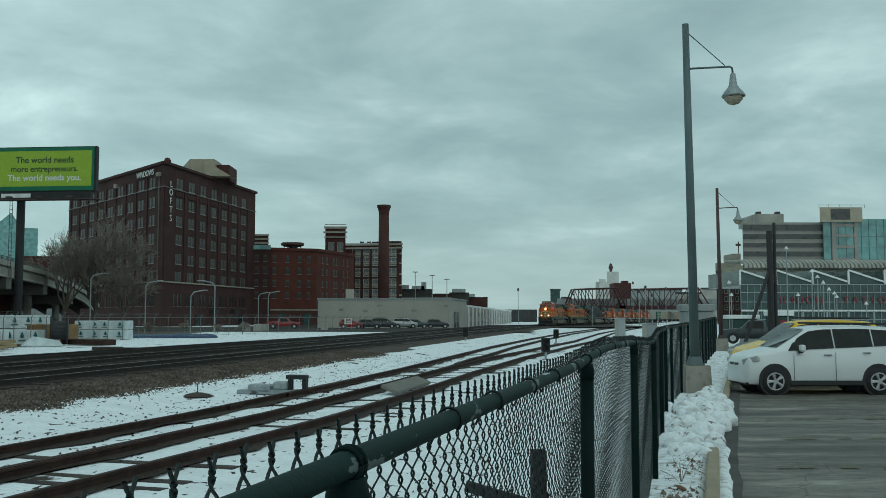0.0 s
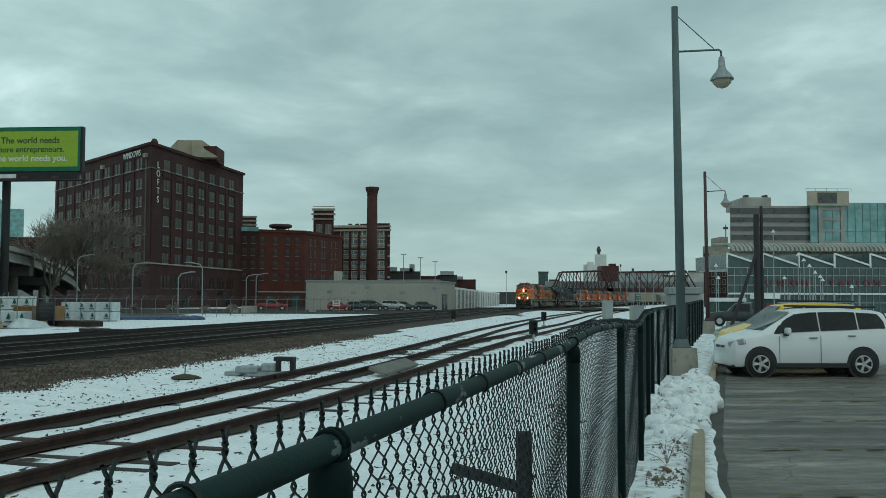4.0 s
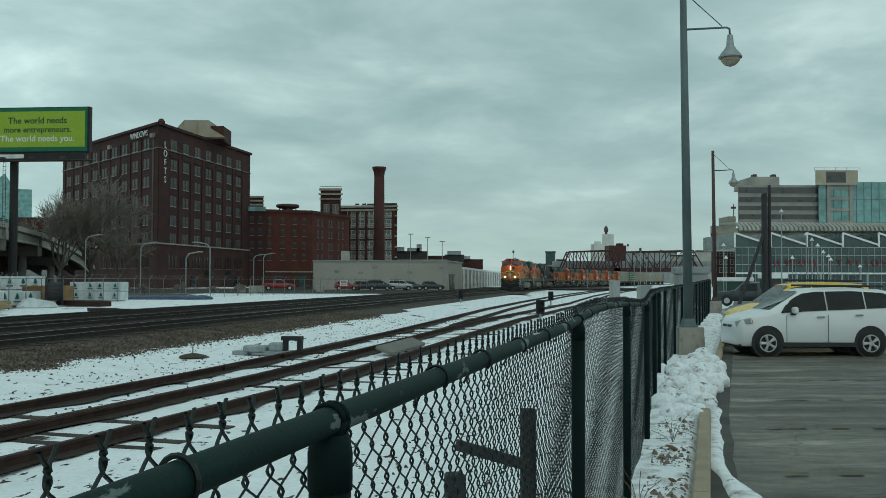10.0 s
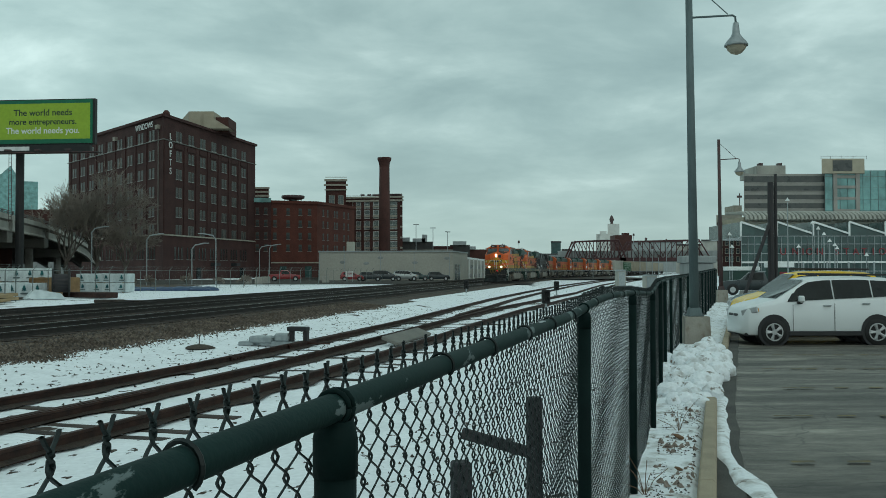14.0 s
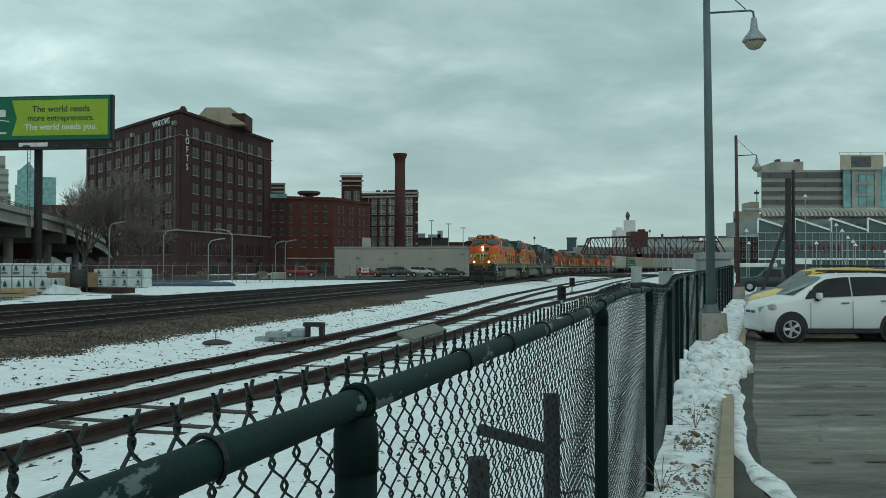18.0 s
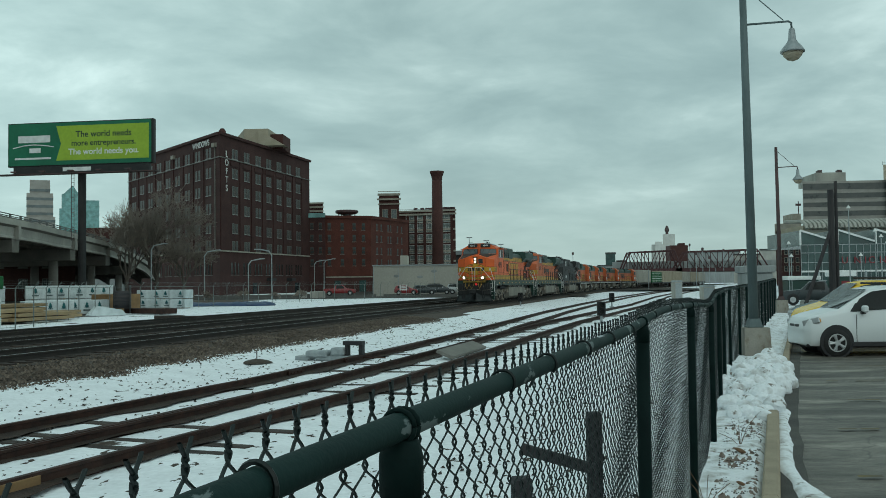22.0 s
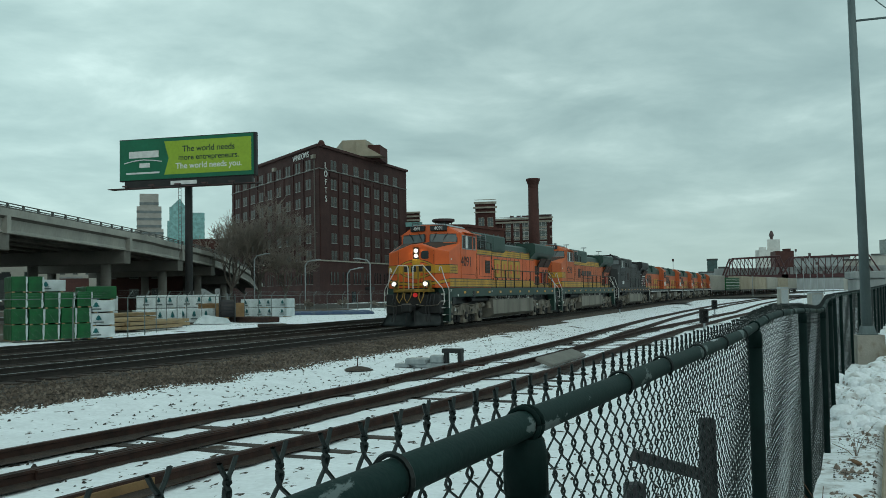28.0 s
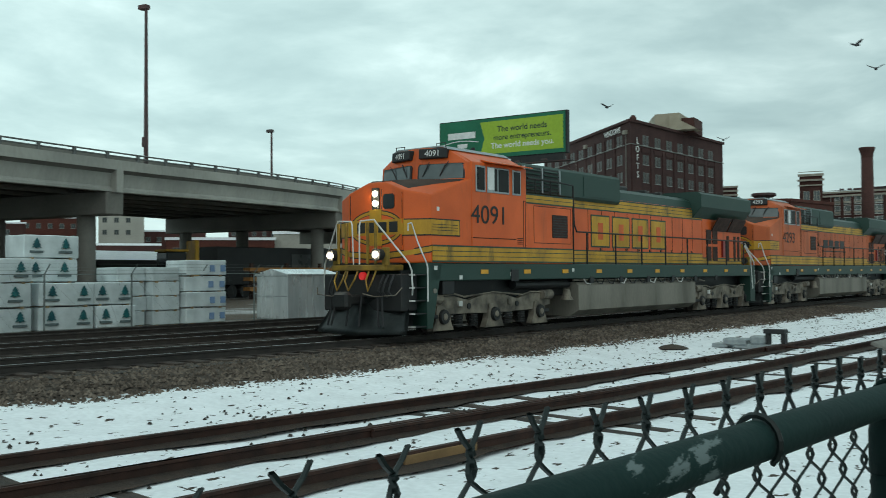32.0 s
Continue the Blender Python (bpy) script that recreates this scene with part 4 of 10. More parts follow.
# ---- chain-link fence ----
def build_fence():
    f = thing("chain_link_fence", "green vinyl-coated chain-link fence with round posts", "fence")
    py = [-1.95, 1.4, 4.73, 8.05, 11.35, 14.6, 17.8, 21.0, 24.2, 27.4, 30.6, 33.8, 37.0, 40.2, 43.4, 46.6, 49.8, 53.0, 56.2]
    for i, y in enumerate(py):
        x, tz = fence_x(y), fence_top(y)
        bm = BM()
        r = 0.031 if y < 2 else 0.034
        cyl(bm, (x, y, 0.0), (x, y, tz - 0.045), r, None, 16)
        p = part("post", bm, M["steel_green"], f, "", True)
        bm = BM()
        n = Vector((0.97, -0.247, 0))
        ring = []
        c = Vector((x, y, tz))
        lathe(bm, [(r + 0.002, tz - 0.1), (r + 0.002, tz - 0.045), (r * 0.9, tz - 0.02)], 14, Matrix.Translation((x, y, 0)))
        t = Vector((0.247, 0.97, 0))
        for k in range(2):
            pts = [c + t * (k * 0.018 - 0.009) + n * (0.0245 * math.cos(a)) + Vector((0, 0, 0.0245 * math.sin(a))) for a in [math.pi * 2 * j / 14 for j in range(15)]]
            tube(bm, pts, 0.0045, 6)
        part("loop_cap", bm, M["steel_green"], p, "", True)
    bm = BM()
    yy = [-1.95 + 0.3 * i for i in range(196)]
    pts = [(fence_x(y), y, sum(fence_top(y + q) for q in (-0.4, -0.2, 0, 0.2, 0.4)) / 5) for y in yy]
    tube(bm, pts, 0.0215, 12)
    part("top_rail", bm, M["rail_worn"], f, "worn green top rail with pale scuffs", True)
    # worn bare patches and tie bands on the rail
    rnd = random.Random(3)
    for y in (0.98, 2.0, 2.45, 3.0, 3.55, 4.2, 5.2, 6.1, 7.0, 8.6, 9.6, 10.6, 12.4, 13.6):
        x, tz = fence_x(y), fence_top(y)
        n = Vector((0.97, -0.247, 0))
        lean = rnd.uniform(-0.01, 0.01)
        bm = BM()
        pts = [Vector((x, y, tz)) + n * (0.026 * math.cos(a)) + Vector((0.255 * lean * math.cos(a), lean * math.cos(a), 0.026 * math.sin(a))) for a in [-0.9 + 0.35 * j for j in range(14)]]
        pts.append(Vector((x - 0.045, y + 0.012, tz - 0.06)))
        tube(bm, pts, 0.0035, 5)
        part("tie_wire", bm, M["wire_green"], f)
    for y, ln in ((3.35, 0.12),):
        bm = BM()
        for k in range(7):
            yk = y + (k - 3) * ln / 6
            rows = []
            for a in (62 + rnd.uniform(-10, 8), 90, 118 + rnd.uniform(-14, 18)):
                rows.append((fence_x(yk) + 0.0222 * math.cos(math.radians(a)) * 0.97, yk - 0.0222 * math.cos(math.radians(a)) * 0.247, fence_top(yk) + 0.0222 * math.sin(math.radians(a))))
            vs = [bm.verts.new(p) for p in rows]
            if k:
                for j in range(2):
                    bm.faces.new((prev[j], prev[j + 1], vs[j + 1], vs[j]))
            prev = vs
        part("scuff", bm, M["galv"], f, "bare grey scuff where the coating is gone")
    # woven wire, panel by panel
    wv, wf = [], []

    def strand(pts, r, n):
        k0 = len(wv)
        for i, p in enumerate(pts):
            for k in range(n):
                a = 2 * math.pi * k / n + 0.5
                wv.append((p[0] + r * math.cos(a) * 0.97, p[1] + r * math.cos(a) * -0.247 + r * math.sin(a) * 0.9, p[2] + 0.3 * r * math.sin(a)))
        for i in range(len(pts) - 1):
            for k in range(n):
                wf.append((k0 + i * n + k, k0 + i * n + (k + 1) % n, k0 + (i + 1) * n + (k + 1) % n, k0 + (i + 1) * n + k))

    def flush(name, label=""):
        nonlocal wv, wf
        me = bpy.data.meshes.new(name)
        me.from_pydata(wv, [], wf)
        me.materials.append(M["wire_green"])
        ob = new(name, me); ob.parent = f; ob["kind"] = "stuff"
        if label:
            ob["label"] = label
        wv, wf = [], []

    W, H = 0.039, 0.036
    for pi in range(len(py) - 1):
        y0, y1 = py[pi], py[pi + 1]
        seg = math.hypot(y1 - y0, fence_x(y1) - fence_x(y0))
        near = pi < 4
        far = pi > 7
        cnt = int(seg / (W if not far else W * 2))
        h = H if not far else H * 2
        w = W if not far else W * 2
        for i in range(cnt):
            s = (i + 0.5) / cnt
            y = y0 + (y1 - y0) * s
            tz = fence_top(y)
            rows = int((tz - 0.06) / h)
            pts = []
            sub = 6 if pi < 2 else (3 if pi < 4 else 1)
            for k in range(rows * sub + 1):
                ph = k / sub + (i % 2)
                side = 0.75 * math.cos(math.pi * ph) + 0.25 * (abs((ph % 2) - 1) * 2 - 1)
                ys = y - side * (w * 0.53) * 0.968 + (0.002 * math.sin(y * 37) if near else 0)
                bulge = -0.033 - side * 0.003 + 0.006 * math.sin(y * 3 + k * 0.2 / sub)
                pts.append((fence_x(ys) + bulge, ys, tz - 0.014 - k * h / sub))
            strand(pts, 0.0026 if pi < 2 else (0.0021 if not far else 0.0034), 4 if near else 3)
        flush("wire_panel")
    # twisted barb ends above the rail
    for y0, y1, step, n in ((-1.9, 6.0, 0.078, 5), (6.0, 24.0, 0.078, 3), (24.0, 56, 0.125, 3)):
        y = y0
        while y < y1:
            tz, x = fence_top(y), fence_x(y) - 0.033
            bend = rnd.uniform(-0.006, 0.006)
            tall = rnd.uniform(0.92, 1.1)
            for sgn in (1, -1):
                path = [(0.040, -0.016, 0), (0.028, 0.0, 0.5), (0.014, 0.011, 1), (0.002, 0.017, 1), (-0.006, 0.0225, 0.6), (-0.0055, 0.028, 0), (0.0, 0.0315, -0.6), (0.0026, 0.035, -0.8), (0.0, 0.039, 0.6), (-0.0024, 0.0425, 0.6), (0.003, 0.0445, 0), (0.011, 0.0505, 0), (0.0185, 0.0585, 0)]
                pts = [(x + sgn * 0.0034 * q, y + sgn * d + bend * max(0, h) / 0.056, tz + (h * tall if h > 0 else h)) for d, h, q in path]
                strand(pts, 0.0029 if y < 24 else 0.0045, n)
            y += step
        flush("barb_wire", "twisted wire ends above the rail")
    # short timber posts and rail just behind the fence
    s = thing("timber_stub_fence", "old weathered timber posts with one sloping rail", "fence")
    for x, y, r, h in ((0.36, 3.6, 0.026, 1.52), (0.075, 3.05, 0.03, 1.39)):
        bm = BM(); box(bm, -r, r, -r, r, 0, h, pose(x, y, -0.05, 0, 0, 12), 0.006); part("post", bm, M["wood_dark"], s)
    bm = BM(); box(bm, -0.27, 0.02, -0.015, 0.015, -0.02, 0.02, pose(0.345, 3.55, 1.27, 0, 16, 0), 0.004); part("rail", bm, M["wood_dark"], s)


# ---- parking lot ----
def build_lot():
    bm = BM()
    rows = []
    for i in range(46):
        y = -18 + 2.4 * i
        k = kerb_x(y)
        rows.append([bm.verts.new((k + w, y, 0.004 + 0.012 * noise.noise((k + w, y, 5)) - 0.02 * max(0, 1 - abs(w - 0.9) / 0.6))) for w in (0.16, 0.75, 1.3, 2.5, 5, 9, 14, 22, 40, 70)])
    for a, b in zip(rows, rows[1:]):
        for j in range(len(a) - 1):
            bm.faces.new((a[j], a[j + 1], b[j + 1], b[j]))
    one("parking_lot", bm, M["asphalt"], "worn wet grey asphalt parking lot with cracks", "asphalt", kind="structure")
    bm = BM()
    rows = []
    for i in range(90):
        y = -10 + 0.5 * i
        k = kerb_x(y)
        rows.append([bm.verts.new((k + w, y, 0.012)) for w in (0.155, 0.42 + 0.04 * noise.noise((0, y, 2)))])
    for a, b in zip(rows, rows[1:]):
        bm.faces.new((a[0], a[1], b[1], b[0]))
    one("gutter", bm, M["gutter"], "dark grey concrete gutter pan along the kerb", "gutter", kind="structure")
    for i, (y0, y1) in enumerate(((-6, -1.8), (-1.78, 2.9), (2.92, 8.2), (8.22, 13.55), (19.6, 24.0), (24.03, 29), (29.03, 36), (36.03, 44), (44.03, 56))):
        bm = BM()
        n = 6
        rows = []
        for j in range(n + 1):
            y = y0 + (y1 - y0) * j / n
            k = kerb_x(y)
            rows.append([bm.verts.new((k + a, y, b)) for a, b in ((0, -0.05), (0, 0.125), (0.02, 0.145), (0.13, 0.145), (0.155, 0.12), (0.165, -0.05))])
        for a, b in zip(rows, rows[1:]):
            for j in range(5):
                bm.faces.new((a[j], a[j + 1], b[j + 1], b[j]))
        bm.faces.new(rows[0]); bm.faces.new(rows[-1])
        one("kerb", bm, M["curb"], "tan worn concrete kerb stone edging the lot", "kerb", "kerb stones", kind="structure")
    # faded yellow bay lines
    for y in (9.6, 12.6, 15.6, 18.6, 21.6):
        bm = BM()
        k = kerb_x(y) + 0.9
        for j in range(18):
            if (j * 7 + int(y)) % 5 < 2:
                continue
            x0 = k + 0.28 * j
            vs = [bm.verts.new(p) for p in ((x0, y - 0.05, 0.022), (x0 + 0.24, y - 0.045, 0.022), (x0 + 0.25, y + 0.05, 0.022), (x0 + 0.01, y + 0.045, 0.022))]
            bm.faces.new(vs)
        one("bay_line", bm, M["faded_line"], "faded yellow parking bay line on asphalt", "marking", "bay lines", kind="structure")
    # snow strip between fence and kerb, and the ploughed bank
    bm = BM()
    rows = []
    for i in range(450):
        y = 0.5 + 0.12 * i
        a, b = fence_x(y) - 0.5, kerb_x(y) + 0.01
        bank = math.exp(-((y - 18.0) / 3.4) ** 2)
        row = []
        for j in range(23):
            t = j / 22
            spill = (0.1 * bank if t > 0.6 else 0) * (t - 0.6) / 0.4
            x = a + (b - a) * t + spill
            z = 0.07 + 0.03 * noise.noise((x * 1.5, y * 1.5, 0)) - (0.03 if t > 0.93 else 0)
            z += bank * (0.06 + 0.15 * noise.noise((x * 2.3, y * 2.3, 4)) + 0.17 * noise.noise((x * 6.1, y * 6.1, 7)) + 0.05 * noise.noise((x * 14, y * 14, 3))) * math.sin(math.pi * min(1, t * 0.9 + 0.1)) ** 0.7
            row.append(bm.verts.new((x, y, z if t < 0.999 else 0.0)))
        rows.append(row)
    for a, b in zip(rows, rows[1:]):
        for j in range(22):
            bm.faces.new((a[j], a[j + 1], b[j + 1], b[j]))
    one("snow_strip", bm, M["snow_bank"], "snow strip between fence and kerb, piled in a bank", "snow", kind="stuff")
    # broken snow lumps
    rnd = random.Random(11)
    bm = BM()
    for _ in range(1000):
        y = rnd.gauss(17.3, 2.6)
        if not 13.2 < y < 24:
            continue
        t = rnd.uniform(0.1, 1.0) ** 0.7
        a, b = fence_x(y), kerb_x(y) + 0.2 * math.exp(-((y - 18) / 3.4) ** 2)
        x = a + (b - a) * t
        s = rnd.uniform(0.025, 0.075) if rnd.random() < 0.85 else rnd.uniform(0.075, 0.14)
        bank = math.exp(-((y - 18.0) / 3.4) ** 2)
        r = bmesh.ops.create_icosphere(bm, subdivisions=1 if s < 0.06 else 2, radius=s, matrix=pose(x, y, 0.04 + bank * 0.09 * math.sin(math.pi * min(1, t * 0.9 + 0.1)) + s * 0.55, rnd.uniform(0, 90), rnd.uniform(0, 90), 0))
        ph = rnd.uniform(0, 50)
        for v in r["verts"]:
            d = noise.noise(v.co * (2.2 / max(s, 0.08) * 0.12) + Vector((ph, 0, 0)))
            v.co.z = v.co.z * (0.8) + 0.02
            v.co += v.normal * d * s * 1.9
    one("snow_lumps", bm, M["snow_bank"], "broken lumps of ploughed snow", "snow", kind="stuff")
    # snow ridge running out over the gutter
    bm = BM()
    rows = []
    for i in range(48):
        y = 4.0 + 0.22 * i
        c = kerb_x(y) + 0.2 + (0.9 * max(0, (10.2 - y) / 4.6) ** 1.15 if y < 10.2 else 0)
        wd = 0.09 + 0.06 * noise.noise((0, y * 1.1, 8)) + 0.03 * noise.noise((3, y * 6, 8)) + 0.06 * max(0, (9 - y) / 4)
        rows.append([bm.verts.new((c + wd * a, y, 0.014 + b * (0.035 + 0.03 * noise.noise((1, y * 3.1, 0))))) for a, b in ((-1, 0), (-0.6, 0.8), (0, 1), (0.6, 0.8), (1.1, 0))])
    for a, b in zip(rows, rows[1:]):
        for j in range(4):
            bm.faces.new((a[j], a[j + 1], b[j + 1], b[j]))
    one("snow_ridge", bm, M["snow_bank"], "thin ridge of old snow along the gutter", "snow", kind="stuff", smooth=True)
    # dry weeds and leaves beside the fence
    for n, (x, y) in enumerate(((2.75, 11.1), (6.3, 26.5), (7.1, 29.0), (1.7, 8.0))):
        bm = BM()
        for k in range(8):
            a = rnd.uniform(0, 6.28); h = rnd.uniform(0.12, 0.36); l = rnd.uniform(0.06, 0.25)
            tube(bm, [(x, y, 0.05), (x + l * 0.4 * math.cos(a), y + l * 0.4 * math.sin(a), 0.05 + h * 0.6), (x + l * math.cos(a), y + l * math.sin(a), 0.05 + h)], 0.0035, 3)
        one("dry_weed", bm, M["leaf_brown"], "dry leafless weed stalks in the snow", "weed", kind="stuff")
    for x, y, s in ((2.62, 10.6, 0.045), (2.2, 8.9, 0.03)):
        bm = BM()
        bmesh.ops.create_icosphere(bm, subdivisions=2, radius=s, matrix=pose(x, y, 0.1, 10, 20, 0) @ Matrix.Diagonal((1.4, 1, 0.5, 1)))
        for v in bm.verts:
            v.co += v.normal * 0.25 * s * noise.noise(v.co * 14)
        one("litter_clump", bm, M["leaf_brown"], "brown clump of dead leaves and litter", "litter", "litter clumps")


def lamp_post(x, y, lean, mat_pole, label):
    L = thing("lamp_post", label, "lamp post", pose(x, y, 0, 0, lean, 0), "lamp posts")
    bm = BM(); prism(bm, [(-0.34, -0.34), (0.34, -0.34), (0.34, 0.34), (-0.34, 0.34)], "z", -0.05, 0.76, [(-0.31, -0.31), (0.31, -0.31), (0.31, 0.31), (-0.31, 0.31)])
    part("concrete_base", bm, M["concrete"], L, "stained square concrete base")
    bm = BM(); box(bm, -0.2, 0.2, -0.2, 0.2, 0.76, 0.8, None, 0.01); prism(bm, [(-0.17, -0.17), (0.17, -0.17), (0.17, 0.17), (-0.17, 0.17)], "z", 0.8, 0.98, [(-0.13, -0.13), (0.13, -0.13), (0.13, 0.13), (-0.13, 0.13)])
    part("base_cover", bm, mat_pole, L)
    bm = BM(); cyl(bm, (0, 0, 0.9), (0, 0, 9.64), 0.125, 0.085, 14); part("pole", bm, mat_pole, L, "", True)
    bm = BM(); tube(bm, [(0, 0, 8.45), (1.12, 0, 8.5), (1.19, 0, 8.46), (1.2, 0, 8.3)], 0.028, 8); part("arm", bm, mat_pole, L, "", True)
    bm = BM(); tube(bm, [(0.06, 0, 9.4), (1.0, 0, 8.53)], 0.013, 6); part("brace_rod", bm, mat_pole, L)
    bm = BM(); lathe(bm, [(0.03, 8.33), (0.07, 8.3), (0.085, 8.18), (0.1, 8.02), (0.16, 7.92), (0.24, 7.83), (0.30, 7.74), (0.30, 7.70), (0.27, 7.70)], 20, Matrix.Translation((1.2, 0, 0))); part("shade", bm, M["galv"], L, "grey bell-shaped lamp shade", True)
    bm = BM(); lathe(bm, [(0.26, 7.72), (0.23, 7.62), (0.14, 7.52), (0.0, 7.47)], 16, Matrix.Translation((1.2, 0, 0))); part("globe", bm, M["tan_roof"], L, "yellowed glass bowl", True)
    return L


def build_poles():
    lamp_post(6.45, 24.4, -0.6, M["pole_grey"], "tall grey lamp post with bell shade on concrete base")
    lamp_post(16.35, 56.0, -0.5, M["pole_dark"], "tall dark lamp post with bell shade on concrete base")
    u = thing("utility_pole", "dark cut-off timber utility pole with a sloping brace", "utility pole", pose(19.3, 56.0, 0))
    bm = BM(); cyl(bm, (0, 0, 0), (0, 0, 7.1), 0.2, 0.17, 12); part("pole", bm, M["wood_dark"], u)
    bm = BM(); cyl(bm, (0.33, 0.1, 0), (0.33, 0.1, 7.6), 0.1, 0.09, 10); part("second_pole", bm, M["wood_dark"], u)
    bm = BM(); cyl(bm, (-2.1, -1.0, -0.1), (-0.05, 0, 4.75), 0.11, 0.1, 10); part("brace", bm, M["wood_dark"], u)


build_ground()
build_bed()
build_tracks()
build_trackside()
build_fence()
build_lot()
build_poles()
scatter_stones()


# ---- buildings ----
def brg(col):
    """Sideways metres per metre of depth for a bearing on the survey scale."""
    return (col - 784) / 1681


def hgt(row, depth):
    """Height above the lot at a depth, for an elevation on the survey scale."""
    return 1.95 + (482.7 - row) / 1681 * depth


def win_mesh(name, w, h, frame, pane, sill=None, bars=(1, 1), deep=0.16):
    """A window that stands in a wall: frame, bars, glass and sill. Outside is -y, its foot centre at the origin."""
    bm = BM()
    t = min(0.09, w * 0.08)
    vs = []
    for x0, x1, z0, z1 in ((-w / 2, -w / 2 + t, 0, h), (w / 2 - t, w / 2, 0, h), (-w / 2 + t, w / 2 - t, 0, t), (-w / 2 + t, w / 2 - t, h - t, h)):
        box(bm, x0, x1, -deep * 0.6, 0.02, z0, z1)
    for i in range(1, bars[0]):
        x = -w / 2 + w * i / bars[0]
        box(bm, x - t * 0.35, x + t * 0.35, -deep * 0.45, 0.01, t, h - t)
    for i in range(1, bars[1]):
        z = h * i / bars[1]
        box(bm, -w / 2 + t, w / 2 - t, -deep * 0.4, 0.012, z - t * 0.35, z + t * 0.35)
    k = len(bm.faces)
    box(bm, -w / 2 + t, w / 2 - t, -0.03, 0.0, t, h - t)
    k2 = len(bm.faces)
    if sill:
        box(bm, -w / 2 - 0.06, w / 2 + 0.06, -deep * 1.2, 0.02, -0.12, 0.0)
    bm.faces.ensure_lookup_table()
    for i, f in enumerate(bm.faces):
        f.material_index = 0 if i < k else (1 if i < k2 else 2)
    bmesh.ops.recalc_face_normals(bm, faces=bm.faces[:])
    me = bpy.data.meshes.new(name)
    bm.to_mesh(me); bm.free()
    for m in (frame, pane, sill or frame):
        me.materials.append(m)
    return me


def on_wall(parent, p0, p1, s, z, me, out=0.0, name="window"):
    """Sets a shared mesh on the wall that runs from p0 to p1 (left to right seen from outside), s metres along."""
    a = math.atan2(p1[1] - p0[1], p1[0] - p0[0])
    d = Vector((math.cos(a), math.sin(a), 0))
    n = Vector((math.sin(a), -math.cos(a), 0))
    c = Vector((p0[0], p0[1], z)) + d * s + n * out
    ob = new(name, me)
    ob.parent = parent
    ob.matrix_basis = Matrix.Translation(c) @ Matrix.Rotation(a, 4, "Z")
    return ob


def block(parent, name, pts, z0, z1, material, label=""):
    bm = BM()
    prism(bm, pts, "z", z0, z1)
    return part(name, bm, material, parent, label)


def strip(parent, name, p0, p1, s0, s1, z0, z1, out, material, label=""):
    """A proud band or pilaster on a wall."""
    a = math.atan2(p1[1] - p0[1], p1[0] - p0[0])
    bm = BM()
    box(bm, s0, s1, -out, 0.05, z0, z1, Matrix.Translation((p0[0], p0[1], 0)) @ Matrix.Rotation(a, 4, "Z"))
    return part(name, bm, material, parent, label)


def deep(p0, p1, d):
    """A footprint whose flanks run straight away from the lot."""
    return [p0, p1, (p1[0] * (p1[1] + d) / p1[1], p1[1] + d), (p0[0] * (p0[1] + d) / p0[1], p0[1] + d)]


def wall_len(p0, p1):
    return math.hypot(p1[0] - p0[0], p1[1] - p0[1])


def wall_text(parent, text, size, material, p0, p1, s, z, out=0.15, name="lettering"):
    a = math.atan2(p1[1] - p0[1], p1[0] - p0[0])
    c = Vector((p0[0], p0[1], z)) + Vector((math.cos(a), math.sin(a), 0)) * s + Vector((math.sin(a), -math.cos(a), 0)) * out
    return lettering(text, size, material, parent, Matrix.Translation(c) @ Matrix.Rotation(a, 4, "Z") @ pose(0, 0, 0, 90), name, 0.04)


